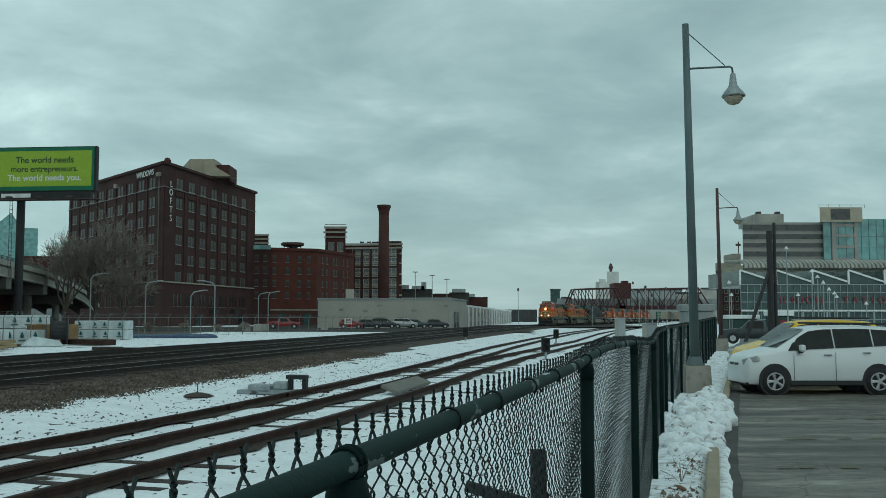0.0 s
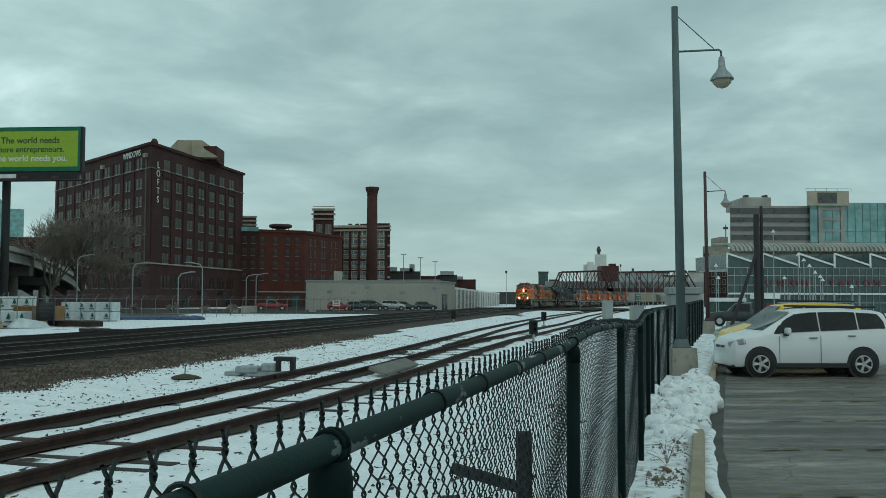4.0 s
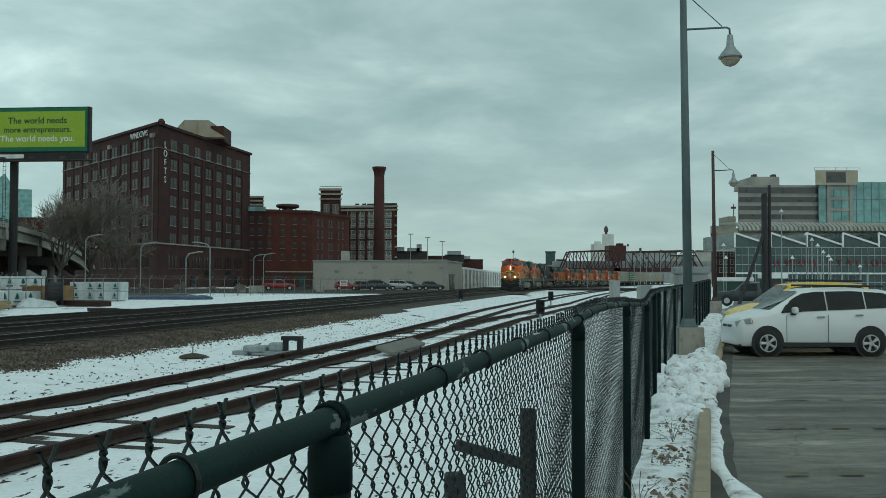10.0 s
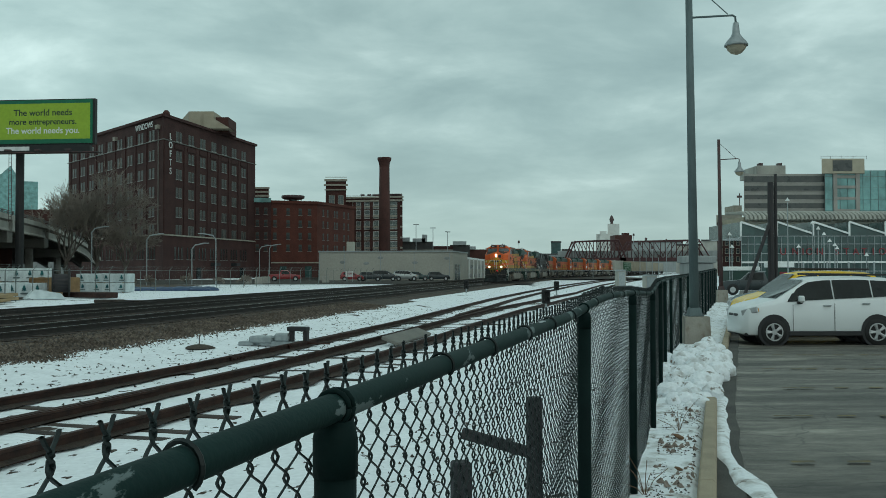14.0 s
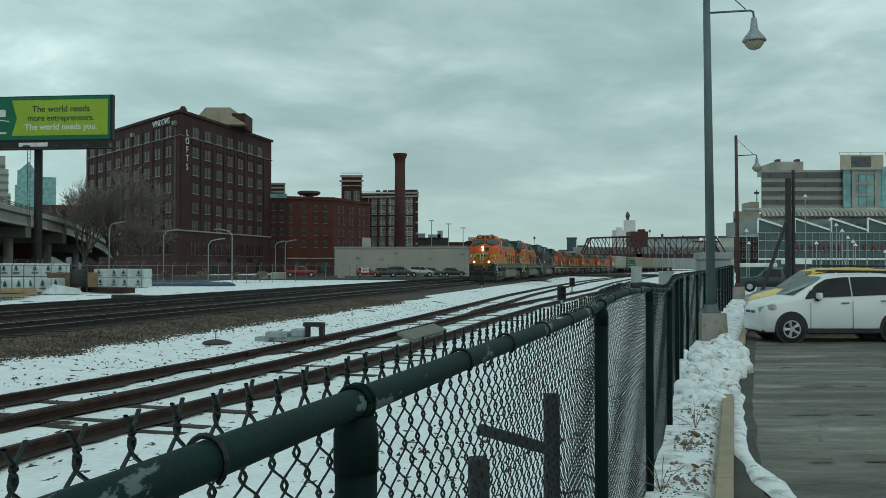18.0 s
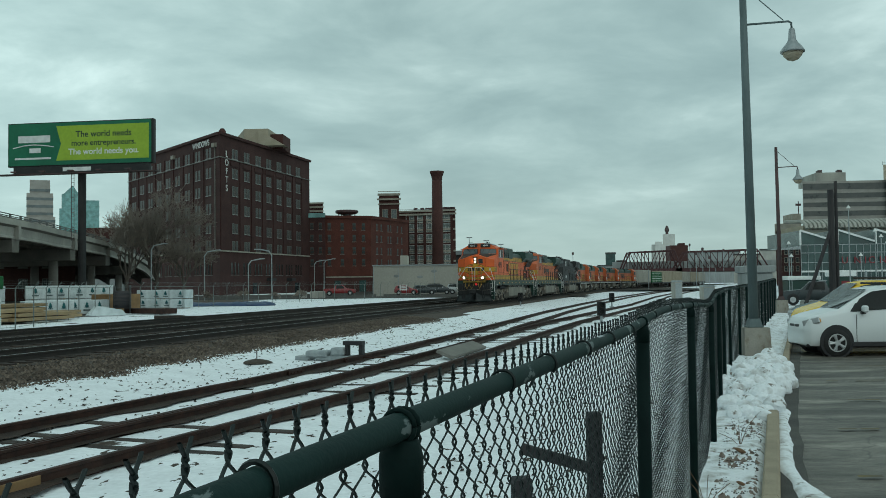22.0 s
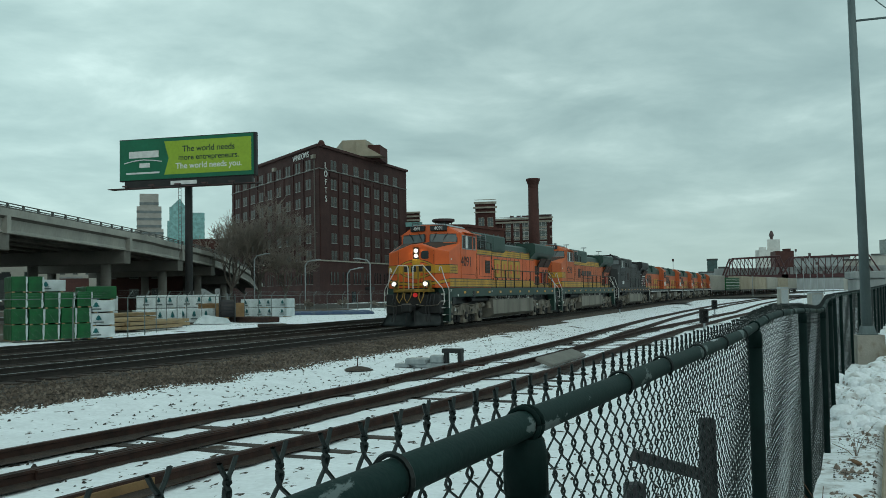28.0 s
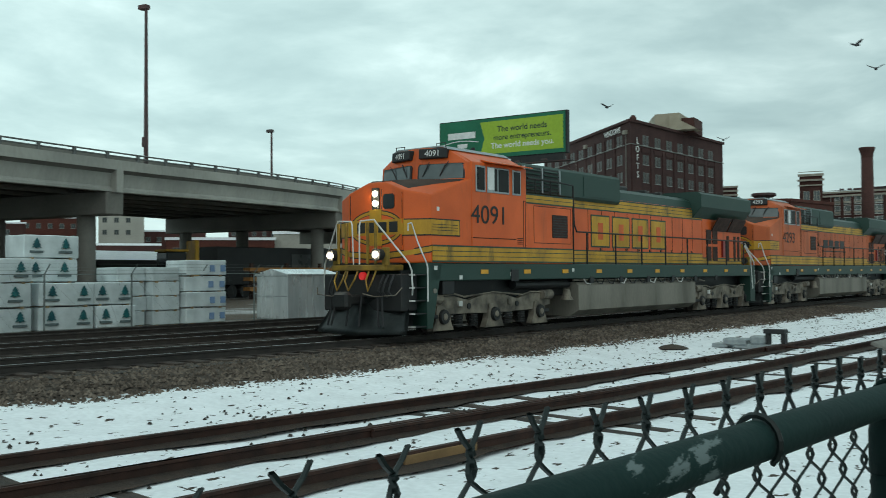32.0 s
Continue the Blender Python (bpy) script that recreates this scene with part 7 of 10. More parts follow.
def build_yard():
    rnd = random.Random(31)
    white = [bundle_mesh(2.35, 1.2, 0.74, M["wrap_white"], s, 2) for s in range(3)]
    blank = [bundle_mesh(1.75, 1.2, 0.55, M["wrap_white"], s + 5, 2, True) for s in range(2)]

    def put(me, x, y, z, a, lab, grp):
        ob = tagged(new("lumber_pack", me[0]), lab, "lumber bundle", grp)
        for nm, em in me[1]:
            new(nm, em).parent = ob
        ob.matrix_basis = pose(x, y, z, rnd.uniform(-0.6, 0.6), rnd.uniform(-0.6, 0.6), a + rnd.uniform(-2, 2))
        return ob
    # long faces look towards the railway
    base = 0.19
    a0 = 79.2
    wide = [bundle_mesh(1.86, 1.2, 0.74, M["wrap_white"], s + 40, 2) for s in range(3)]
    half = [bundle_mesh(1.45, 1.2, 0.74, M["wrap_white"], s + 50, 2) for s in range(2)]
    small = [bundle_mesh(1.08, 1.3, 0.5, M["wrap_white"], s + 60, 0) for s in range(2)]

    def front(y, back=0.0):
        """A place y along the row of white stacks, set back from its front."""
        return -23.7 + 0.187 * (y - 24.8) - (0.6 + back) * 0.982, y + (0.6 + back) * 0.187
    # (place, sets back, layers, first height, step, bundles)
    rows = [(12.6, 0.0, 3, 0, 0.76, white), (15.1, 0.1, 3, 0, 0.76, white), (17.0, 0.25, 3, 0, 0.76, wide), (18.9, 0.0, 3, 0, 0.76, wide), (20.95, 0.0, 2, 0, 0.76, wide), (22.65, 0.05, 2, 0, 0.76, half),
            (20.85, 0.75, 2, 2, 0.76, wide), (20.9, 1.35, 2, 0, 0.76, wide), (24.65, 0.15, 4, 0, 0.5, small), (23.55, 0.5, 4, 0, 0.5, small)]
    for y, back, n, first, h, meshes in rows:
        for k in range(n):
            x, yy = front(y + rnd.uniform(-0.05, 0.05), back + rnd.uniform(0, 0.12))
            put(rnd.choice(meshes), x, yy, base + h * (k + first), a0, "white-wrapped lumber bundle with dark green marks in a stack" if meshes is not small else "narrow white-wrapped lumber bundle with a slack wrap", "white lumber stacks")
    for k in range(4):
        x, yy = front(26.15, -0.1 + rnd.uniform(0, 0.1))
        put(blank[k % 2], x, yy, base + 0.565 * k, a0, "white-wrapped lumber bundle with small blue marks in a stack", "white lumber stacks")
    # green wrapped stacks with white ends
    gm = [bundle_mesh(0.6, 2.4, 0.67, M["wrap_green"], s + 9, 0, False, True) for s in range(4)]
    gw = [bundle_mesh(1.3, 2.4, 0.58, M["wrap_green"], 13)]
    we = [bundle_mesh(0.98, 2.4, 0.53, M["wrap_white"], s + 14, 1) for s in range(2)]
    for i in range(6):
        go = 0.33 + 0.66 * i + (0.17 if i == 5 else 0)
        x0, y0 = -24.6 + 0.766 * go - 0.643 * 1.2, 37.0 + 0.643 * go + 0.766 * 1.2
        for k in range(4 if i < 2 else (3 if i < 5 else 4)):
            back = rnd.uniform(-0.06, 0.06)
            x, y = x0 - 0.643 * back + rnd.uniform(-0.02, 0.02), y0 + 0.766 * back
            if i == 5:
                put(we[k % 2] if k < 3 else gw[0], x - (0.1 if k == 3 else 0), y, base + 0.57 * k, 40, "white-wrapped lumber bundle beside the green stack" if k < 3 else "green-wrapped lumber bundle on top of white ones", "green lumber stacks")
            else:
                put(rnd.choice(gm), x, y, base + 0.695 * k, 40, "green-wrapped lumber bundle with torn white ends in a stack", "green lumber stacks")
    put(we[0], -24.15, 39.25, base + 0.695 * 3, 40, "white-wrapped lumber bundle on top of the green stack", "green lumber stacks")
    bm = BM()
    for i in range(14):
        bmesh.ops.create_icosphere(bm, subdivisions=2, radius=0.9, matrix=Matrix.Translation((-28.4 + 0.55 * i, 85.0 + 0.6 * (i % 3), 0.2)) @ Matrix.Diagonal((1.2, 0.8, 0.3 + 0.12 * rnd.random(), 1)))
    one("blue_tarpaulin", bm, M["blue_tarp"], "long low heap under a faded blue tarpaulin", "tarp heap")
    # metal bin
    b = thing("metal_bin", "shiny galvanised sheet-metal bin with a low gabled lid", "metal bin", pose(-23.0, 31.1, base, 0, 0, 82))
    bm = BM(); box(bm, -1.45, 1.45, -0.85, 0.85, 0.0, 1.72, None, 0.02); part("body", bm, M["galv_sheet"], b)
    bm = BM(); prism(bm, [(-0.9, 1.7), (0.9, 1.7), (0.9, 1.75), (0.05, 1.95), (-0.05, 1.95), (-0.9, 1.75)], "x", -1.5, 1.5); part("lid", bm, M["galv_sheet"], b, "low gabled sheet lid with thin snow")
    for k in range(9):
        x = -1.4 + 0.35 * k
        side_seam = BM(); box(side_seam, x - 0.012, x + 0.012, -0.862, -0.852, 0.02, 1.7); part("seam", side_seam, M["galv_sheet"], b)
    for z in (0.0, 0.88, 1.66):
        bm = BM(); box(bm, -1.462, -1.452, -0.84, 0.84, z, z + 0.04); part("seam", bm, M["galv"], b)
    # loose lumber, reels and white bundles further on
    for x, y, n, w in ((-25.4, 47.2, 3, 1.6), (-27.0, 50.5, 4, 2.0), (-25.6, 52.6, 2, 1.4), (-24.4, 49.4, 2, 1.2)):
        p = thing("lumber_pile", "open pile of pale weathered planks on blocks", "lumber pile", pose(x, y, base, 0, 0, a0), "lumber piles")
        for k in range(n):
            for j in range(3):
                bm = BM(); box(bm, -2.4, 2.4, -w / 2 + j * w / 3, -w / 2 + (j + 0.92) * w / 3, 0.1 + 0.22 * k, 0.27 + 0.22 * k, pose(rnd.uniform(-0.3, 0.3), 0, 0, 0, 0, rnd.uniform(-1.5, 1.5)), 0.01); part("plank_pack", bm, M["wood"], p)
    far = [bundle_mesh(3.0, 1.3, 0.95, M["wrap_white"], s + 20, 3) for s in range(2)]
    for x, y, n, a in ((-28.9, 59.6, 1, 40), (-27.6, 62.0, 1, 40), (-32.2, 66.5, 2, 30), (-30.0, 68.6, 2, 30), (-28.9, 78.4, 2, -12), (-26.7, 77.9, 2, -12), (-31.6, 56.0, 2, 60)):
        for k in range(n):
            put((far if a > 0 else white)[k % 2], x, y, base + (0.97 if a > 0 else 0.76) * k, a, "white-wrapped lumber bundle standing in the yard", "yard bundles")
    r = thing("cable_reel", "dark round cable reel lying in the yard", "cable reel", pose(-25.2, 62.5, base, 0, 90, 20))
    for z in (-0.5, 0.5):
        bm = BM(); disc(bm, (-0.95, 0, z), (0, 0, 1), 0.95, 0.1, 18); part("flange", bm, M["loco_black"], r)
    bm = BM(); cyl(bm, (-0.95, 0, -0.5), (-0.95, 0, 0.5), 0.6, None, 14); part("drum", bm, M["wood_dark"], r)
    bm = BM(); box(bm, -1.6, 1.6, -0.8, 0.8, 0, 1.3, pose(-27.0, 66.0, base, 0, 0, 70), 0.05); one("brown_crate", bm, M["tarp_brown"], "brown wooden crate behind the cable reel", "crate")
    bm = BM(); prism(bm, [(-1.2, 0), (1.2, 0), (0.9, 0.35), (-0.6, 0.62)], "y", -0.6, 0.6); o = one("pale_tarpaulin", bm, M["wrap_white"], "heap covered with pale tarpaulin", "tarp heap"); o.matrix_basis = pose(-25.0, 59.5, base, 0, 0, 30)
    bm = BM(); box(bm, -2.2, 2.2, -0.5, 0.5, 0, 0.35, pose(-23.2, 62.4, base, 0, 0, -33), 0.04); one("steel_trough", bm, M["rust_rail"], "low rusty steel trough on snow", "trough")
    # machines and trailers under the elevated road
    t = thing("box_trailer", "dark parked box trailer under the elevated road", "trailer", pose(-48.0, 62.0, 0.17, 0, 0, 80))
    bm = BM(); box(bm, -7, 7, -1.3, 1.3, 1.0, 3.9, None, 0.05); part("body", bm, M["loco_black"], t)
    for x in (-5.5, -4.2, 5.0):
        bm = BM(); cyl(bm, (x, -1.2, 0.5), (x, 1.2, 0.5), 0.5, None, 12); part("wheel", bm, M["tyre"], t)
    bm = BM(); box(bm, 0.5, 6.5, -1.36, -1.31, 1.4, 3.4); part("door", bm, M["hotel_dark"], t)
    m = thing("forklift", "yellow yard loader with a dark cab", "loader", pose(-47.5, 49.5, 0.17, 0, 0, 70))
    bm = BM(); box(bm, -1.6, 1.6, -0.9, 0.9, 0.6, 1.9, None, 0.12); part("body", bm, M["yellow"], m)
    bm = BM(); box(bm, -0.6, 0.9, -0.8, 0.8, 1.9, 3.4, None, 0.1); part("cab", bm, M["glass_dark"], m)
    bm = BM(); box(bm, -0.7, 1.0, -0.9, 0.9, 3.4, 3.55, None, 0.04); part("roof", bm, M["yellow"], m)
    bm = BM(); box(bm, 1.6, 1.9, -0.7, 0.7, 0.2, 4.2, None, 0.05); part("mast", bm, M["yellow"], m)
    for x in (-1.0, 1.1):
        for y in (-0.9, 0.9):
            bm = BM(); cyl(bm, (x, y - 0.15, 0.5), (x, y + 0.15, 0.5), 0.5, None, 14); part("wheel", bm, M["tyre"], m)
    for x, y, a in ((-54.5, 33.0, 65), (-52.5, 36.5, 60)):
        m = thing("dump_hopper", "yellow steel dump hopper standing in the yard", "hopper", pose(x, y, 0.17, 0, 0, a), "yellow hoppers")
        bm = BM(); prism(bm, [(-1.4, 0.6), (1.4, 0.6), (1.8, 2.1), (-1.8, 2.1)], "y", -1.0, 1.0); part("body", bm, M["yellow"], m)
        # proud panels whose darker yellow paints the shade of a recess
        for q in (-0.75, 0.75):
            bm = BM(); box(bm, q - 0.55, q + 0.55, -1.06, -1.0, 1.0, 1.8); part("recess", bm, M["yellow_dirt_shade"], m, "proud panel darkened like a shaded recess")
        for q in (-1.1, 1.1):
            bm = BM(); box(bm, q - 0.12, q + 0.12, -0.9, 0.9, 0.0, 0.62); part("skid", bm, M["loco_black"], m)
    r = thing("steel_rack", "orange-brown cantilever rack loaded with timber", "rack", pose(-43.5, 57.5, 0.17, 0, 0, 75))
    for x in (-3.2, 0, 3.2):
        bm = BM(); box(bm, x - 0.1, x + 0.1, -0.12, 0.12, 0, 2.6); part("upright", bm, M["rust_rail"], r)
        for z in (0.5, 1.2, 1.9):
            bm = BM(); box(bm, x - 0.06, x + 0.06, -1.0, -0.1, z, z + 0.12); part("arm", bm, M["tarp_brown"], r)
    for z in (0.62, 1.32, 2.02):
        for q in range(3):
            bm = BM(); box(bm, -4.0, 4.0, -0.95 + 0.28 * q, -0.7 + 0.28 * q, z, z + 0.26); part("timber", bm, M["rack_timber"], r)
    # chain-link yard fence
    f = thing("yard_fence", "silver chain-link yard fence with angled barbed-wire arms", "fence")
    run = [(2, -27.6), (24, -23.6), (28.4, -23.3), (32, -24.7), (34.5, -24.6), (36.5, -23.6), (39.5, -21.0), (44, -22.0), (50, -23.7), (56, -25.2), (64, -26.0), (76, -26.0), (86, -24.8), (98, -22.0), (120, -16.5), (146, -11.0)]
    pts = [(lerp_table(run, 8 + 3 * k), 8 + 3 * k) for k in range(47)]
    for x, y in pts:
        bm = BM(); cyl(bm, (x, y, 0), (x, y, 2.0), 0.03, None, 6); tube(bm, [(x, y, 1.98), (x + 0.26, y, 2.3)], 0.02, 5); part("post", bm, M["fence_grey"], f)
    for z, r, o in ((1.98, 0.021, 0), (0.25, 0.01, 0), (2.1, 0.004, 0.1), (2.2, 0.004, 0.18), (2.3, 0.004, 0.26)):
        bm = BM(); tube(bm, [(x + o, y, z) for x, y in pts], r, 4); part("top_rail" if z == 1.98 else "wire", bm, M["fence_grey"], f)
    vs, es = [], []
    for (xa, ya), (xb, yb) in zip(pts, pts[1:]):
        for k in range(13):
            for sg in (1, -1):
                t0, t1 = k / 13, (k + 8 * sg) / 13
                if not 0 <= t1 <= 1:
                    continue
                p = [(xa + (xb - xa) * t0, ya + (yb - ya) * t0, 0.25), (xa + (xb - xa) * t1, ya + (yb - ya) * (yb - ya) * t1, 1.96)]
                i = len(vs)
                for q in p:
                    vs += [(q[0], q[1], q[2]), (q[0], q[1] + 0.006, q[2] + 0.002)]
                es.append((i, i + 1, i + 3, i + 2))
    me = bpy.data.meshes.new("mesh_wire"); me.from_pydata(vs, [], es); me.materials.append(M["fence_grey"])
    o = new("mesh_wire", me); o.parent = f; o["kind"] = "stuff"
    # street lamps beyond the yard
    for x, y, h, d in ((-41.7, 112.5, 6.9, 1), (-35.8, 114.5, 6.1, 1), (-30.75, 116, 5.0, 1), (-28.0, 116.7, 6.2, -1), (-32.0, 165, 6.0, 1), (-30.3, 165, 6.2, 1)):
        l = thing("street_lamp", "grey cobra-head street lamp beyond the yard", "street lamp", pose(x, y, 0.15), "street lamps")
        bm = BM(); tube(bm, [(0, 0, 0), (0, 0, h - 0.6), (0.35 * d, 0, h - 0.1), (1.6 * d, 0, h + 0.15)], 0.08, 6); part("pole", bm, M["galv"], l)
        bm = BM(); box(bm, min(1.5 * d, 2.2 * d), max(1.5 * d, 2.05 * d), -0.12, 0.12, h + 0.07, h + 0.2, None, 0.04); part("head", bm, M["galv"], l)


# ---- cars ----
def loft_car(spec, name, label, m, paint, group="", detail=True):
    """spec: stations (x, z_low, z_belt, z_top, half_low, half_top) from nose to tail."""
    c = thing(name, label, "car", m, group)

    def ring(s):
        x, zl, zb, zt, hw, ht = s
        return [(x, -hw * 0.93, zl), (x, -hw, zl + 0.2 * (zb - zl)), (x, -hw * 0.995, zl + 0.65 * (zb - zl)), (x, -hw * 0.95, zb), (x, -ht, zt - 0.05 * (zt > zb + 0.1)), (x, -ht * 0.75, zt),
                (x, ht * 0.75, zt), (x, ht, zt - 0.05 * (zt > zb + 0.1)), (x, hw * 0.95, zb), (x, hw * 0.995, zl + 0.65 * (zb - zl)), (x, hw, zl + 0.2 * (zb - zl)), (x, hw * 0.93, zl)]
    bm = BM()
    rows = [[bm.verts.new(p) for p in ring(s)] for s in spec["st"]]
    for a, b in zip(rows, rows[1:]):
        for i in range(12):
            bm.faces.new((a[i], a[(i + 1) % 12], b[(i + 1) % 12], b[i]))
    bm.faces.new(rows[0]); bm.faces.new(rows[-1])
    body = part("body", bm, paint, c, "", True)
    mod = body.modifiers.new("edges", "BEVEL"); mod.width, mod.segments, mod.limit_method, mod.angle_limit = 0.035, 2, "ANGLE", radians(28)

    def surf(x):
        for a, b in zip(spec["st"], spec["st"][1:]):
            if b[0] <= x <= a[0]:
                t = (x - a[0]) / (b[0] - a[0])
                return [p + (q - p) * t for p, q in zip(a, b)]
        return spec["st"][-1]
    for side in (1, -1):
        for x0, x1, drop0, drop1 in spec["windows"]:
            bm = BM()
            lo, hi = [], []
            for k in range(7):
                x = x0 + (x1 - x0) * k / 6
                s = surf(x)
                h0, h1 = s[4] * 0.95, s[5]
                za, zc = s[2] + 0.025, s[3] - 0.09
                dr = drop0 if k == 0 else (drop1 if k == 6 else 0)
                zc = max(za + 0.02, zc - dr)

                def hy(z):
                    return h0 + (h1 - h0) * (z - s[2]) / max(s[3] - 0.05 - s[2], 0.05) + 0.02
                lo.append(bm.verts.new((x, side * hy(za), za))); hi.append(bm.verts.new((x, side * hy(zc), zc)))
            for i in range(6):
                bm.faces.new((lo[i], lo[i + 1], hi[i + 1], hi[i]))
            bmesh.ops.solidify(bm, geom=bm.faces[:], thickness=-0.006)
            part("side_window", bm, M["car_glass"], c)
    for nm, (xa, za, wa), (xb, zb, wb) in spec["glass"]:
        bm = BM()
        vs = [bm.verts.new(p) for p in ((xa, -wa, za), (xa, wa, za), (xb, wb, zb), (xb, -wb, zb))]
        bm.faces.new(vs)
        bmesh.ops.solidify(bm, geom=bm.faces[:], thickness=0.012)
        part(nm, bm, M["windscreen_glass"] if detail else M["car_glass"], c)
    for wx in spec["wheels"]:
        for side in (1, -1):
            r = spec["r"]
            yw = side * (spec["hw"] - 0.11)
            bm = BM(); cyl(bm, (wx, side * (spec["hw"] - 0.35), r + 0.03), (wx, side * (spec["hw"] + 0.006), r + 0.03), r + 0.075, None, 24); part("wheel_arch", bm, M["plastic"], c)
            bm = BM()
            lathe(bm, [(r * 0.62, -0.1), (r * 0.97, -0.1), (r, -0.06), (r, 0.06), (r * 0.97, 0.1), (r * 0.66, 0.1)], 28, Matrix.Translation((wx, yw + side * 0.03, r)) @ pose(0, 0, 0, 90))
            ty = part("wheel", bm, M["tyre"], c, "", True)
            if detail:
                bm = BM()
                o = Matrix.Translation((wx, yw + side * 0.125, r)) @ pose(0, 0, 0, -90 * side)
                lathe(bm, [(r * 0.66, 0.0), (r * 0.66, 0.02), (r * 0.58, 0.02), (r * 0.56, -0.03)], 28, o)
                for k in range(5):
                    for q in (-0.12, 0.12):
                        a = k * 1.2566 + q
                        p0 = o @ Vector((0.06 * math.cos(k * 1.2566), 0.06 * math.sin(k * 1.2566), 0.012))
                        p1 = o @ Vector((r * 0.6 * math.cos(a), r * 0.6 * math.sin(a), 0.012))
                        cyl(bm, p0, p1, 0.03, 0.026, 6)
                cyl(bm, o @ Vector((0, 0, -0.01)), o @ Vector((0, 0, 0.03)), 0.07, None, 12)
                part("rim", bm, M["alloy"], ty, "silver five-spoke rim")
                bm = BM(); disc(bm, o @ Vector((0, 0, -0.06)), o.to_3x3() @ Vector((0, 0, 1)), r * 0.62, 0.02, 18); part("brake_disc", bm, M["plastic"], ty)
            else:
                bm = BM(); disc(bm, (wx, yw + side * 0.12, r), (0, side, 0), r * 0.6, 0.02, 12); part("rim", bm, M["alloy"], ty)
    for nm, pos, size, mm in spec.get("extras", ()):
        for side in (1, -1):
            bm = BM(); box(bm, -size[0] / 2, size[0] / 2, -size[1] / 2, size[1] / 2, -size[2] / 2, size[2] / 2, pose(pos[0], side * pos[1], pos[2], 0, pos[3] if len(pos) > 3 else 0, side * (pos[4] if len(pos) > 4 else 0)), min(size) * 0.25); part(nm, bm, M[mm], c)
    return c


SUV = {"st": [(2.14, 0.42, 0.66, 0.68, 0.42, 0.36), (2.1, 0.28, 0.80, 0.83, 0.68, 0.56), (1.98, 0.25, 0.92, 0.96, 0.83, 0.67), (1.7, 0.25, 0.98, 1.045, 0.89, 0.74), (1.26, 0.25, 1.05, 1.15, 0.895, 0.74), (0.44, 0.25, 1.11, 1.67, 0.895, 0.62), (0.05, 0.25, 1.13, 1.725, 0.895, 0.62), (-0.9, 0.25, 1.17, 1.745, 0.895, 0.62), (-1.7, 0.27, 1.21, 1.70, 0.89, 0.61), (-2.0, 0.31, 1.21, 1.64, 0.87, 0.58), (-2.2, 0.4, 1.12, 1.25, 0.8, 0.62), (-2.28, 0.47, 0.8, 0.83, 0.72, 0.6)],
       "windows": [(0.98, -0.19, 0.40, 0.0), (-0.225, -1.19, 0.0, 0.0), (-1.225, -1.92, 0.0, 0.16)],
       "glass": [("windscreen", (1.23, 1.175, 0.70), (0.48, 1.655, 0.58)), ("rear_window", (-2.18, 1.28, 0.6), (-2.03, 1.62, 0.54))],
       "wheels": (1.35, -1.30), "r": 0.34, "hw": 0.895,
       "extras": [("headlight", (1.93, 0.76, 0.86, 14, -38), (0.44, 0.07, 0.15), "alloy"), ("lamp_lens", (1.8, 0.84, 0.88, 14, -30), (0.16, 0.05, 0.1), "amber"), ("grille", (2.08, 0.2, 0.7), (0.1, 0.38, 0.18), "plastic"), ("fog_light", (1.98, 0.68, 0.42, 0, -38), (0.24, 0.1, 0.16), "plastic"), ("bumper_lip", (1.9, 0.42, 0.27), (0.3, 0.7, 0.08), "plastic"), ("side_mirror", (0.68, 1.0, 1.17), (0.13, 0.2, 0.17), "car_white"), ("mirror_foot", (0.7, 0.93, 1.08), (0.12, 0.12, 0.07), "plastic"), ("door_handle", (-0.02, 0.9, 1.0), (0.2, 0.04, 0.04), "galv"), ("door_handle", (-1.02, 0.9, 1.05), (0.2, 0.04, 0.04), "galv"), ("roof_rail", (-0.8, 0.56, 1.785, -0.6), (2.0, 0.05, 0.05), "plastic"), ("side_sill", (0.03, 0.89, 0.3), (1.9, 0.06, 0.12), "plastic"), ("door_gap", (0.86, 0.9, 0.68), (0.01, 0.012, 0.7), "plastic"), ("door_gap", (-0.21, 0.903, 0.7), (0.01, 0.012, 0.72), "plastic"), ("tail_light", (-2.1, 0.72, 1.02, 0, -20), (0.2, 0.12, 0.28), "red_sign")]}
HATCH = {"st": [(2.0, 0.4, 0.56, 0.58, 0.34, 0.3), (1.9, 0.26, 0.76, 0.78, 0.62, 0.5), (1.65, 0.24, 0.88, 0.92, 0.84, 0.66), (1.05, 0.24, 0.95, 1.02, 0.87, 0.7), (0.75, 0.24, 0.98, 1.08, 0.88, 0.7), (0.1, 0.24, 1.0, 1.5, 0.88, 0.6), (-0.9, 0.24, 1.02, 1.56, 0.88, 0.6), (-1.6, 0.26, 1.03, 1.52, 0.87, 0.58), (-1.92, 0.35, 1.0, 1.12, 0.8, 0.6), (-2.0, 0.4, 0.7, 0.72, 0.74, 0.6)],
         "windows": [(0.52, -0.3, 0.32, 0.0), (-0.36, -1.45, 0.0, 0.1)],
         "glass": [("windscreen", (0.74, 1.09, 0.66), (0.13, 1.48, 0.55)), ("rear_window", (-1.91, 1.14, 0.56), (-1.63, 1.49, 0.52))],
         "wheels": (1.25, -1.25), "r": 0.33, "hw": 0.88, "extras": [("headlight", (1.8, 0.62, 0.78, 8, 30), (0.28, 0.16, 0.15), "alloy"), ("side_mirror", (0.45, 0.98, 1.05), (0.13, 0.18, 0.13), "plastic"), ("tail_light", (-1.9, 0.7, 0.9, 0, -20), (0.14, 0.12, 0.22), "red_sign")]}
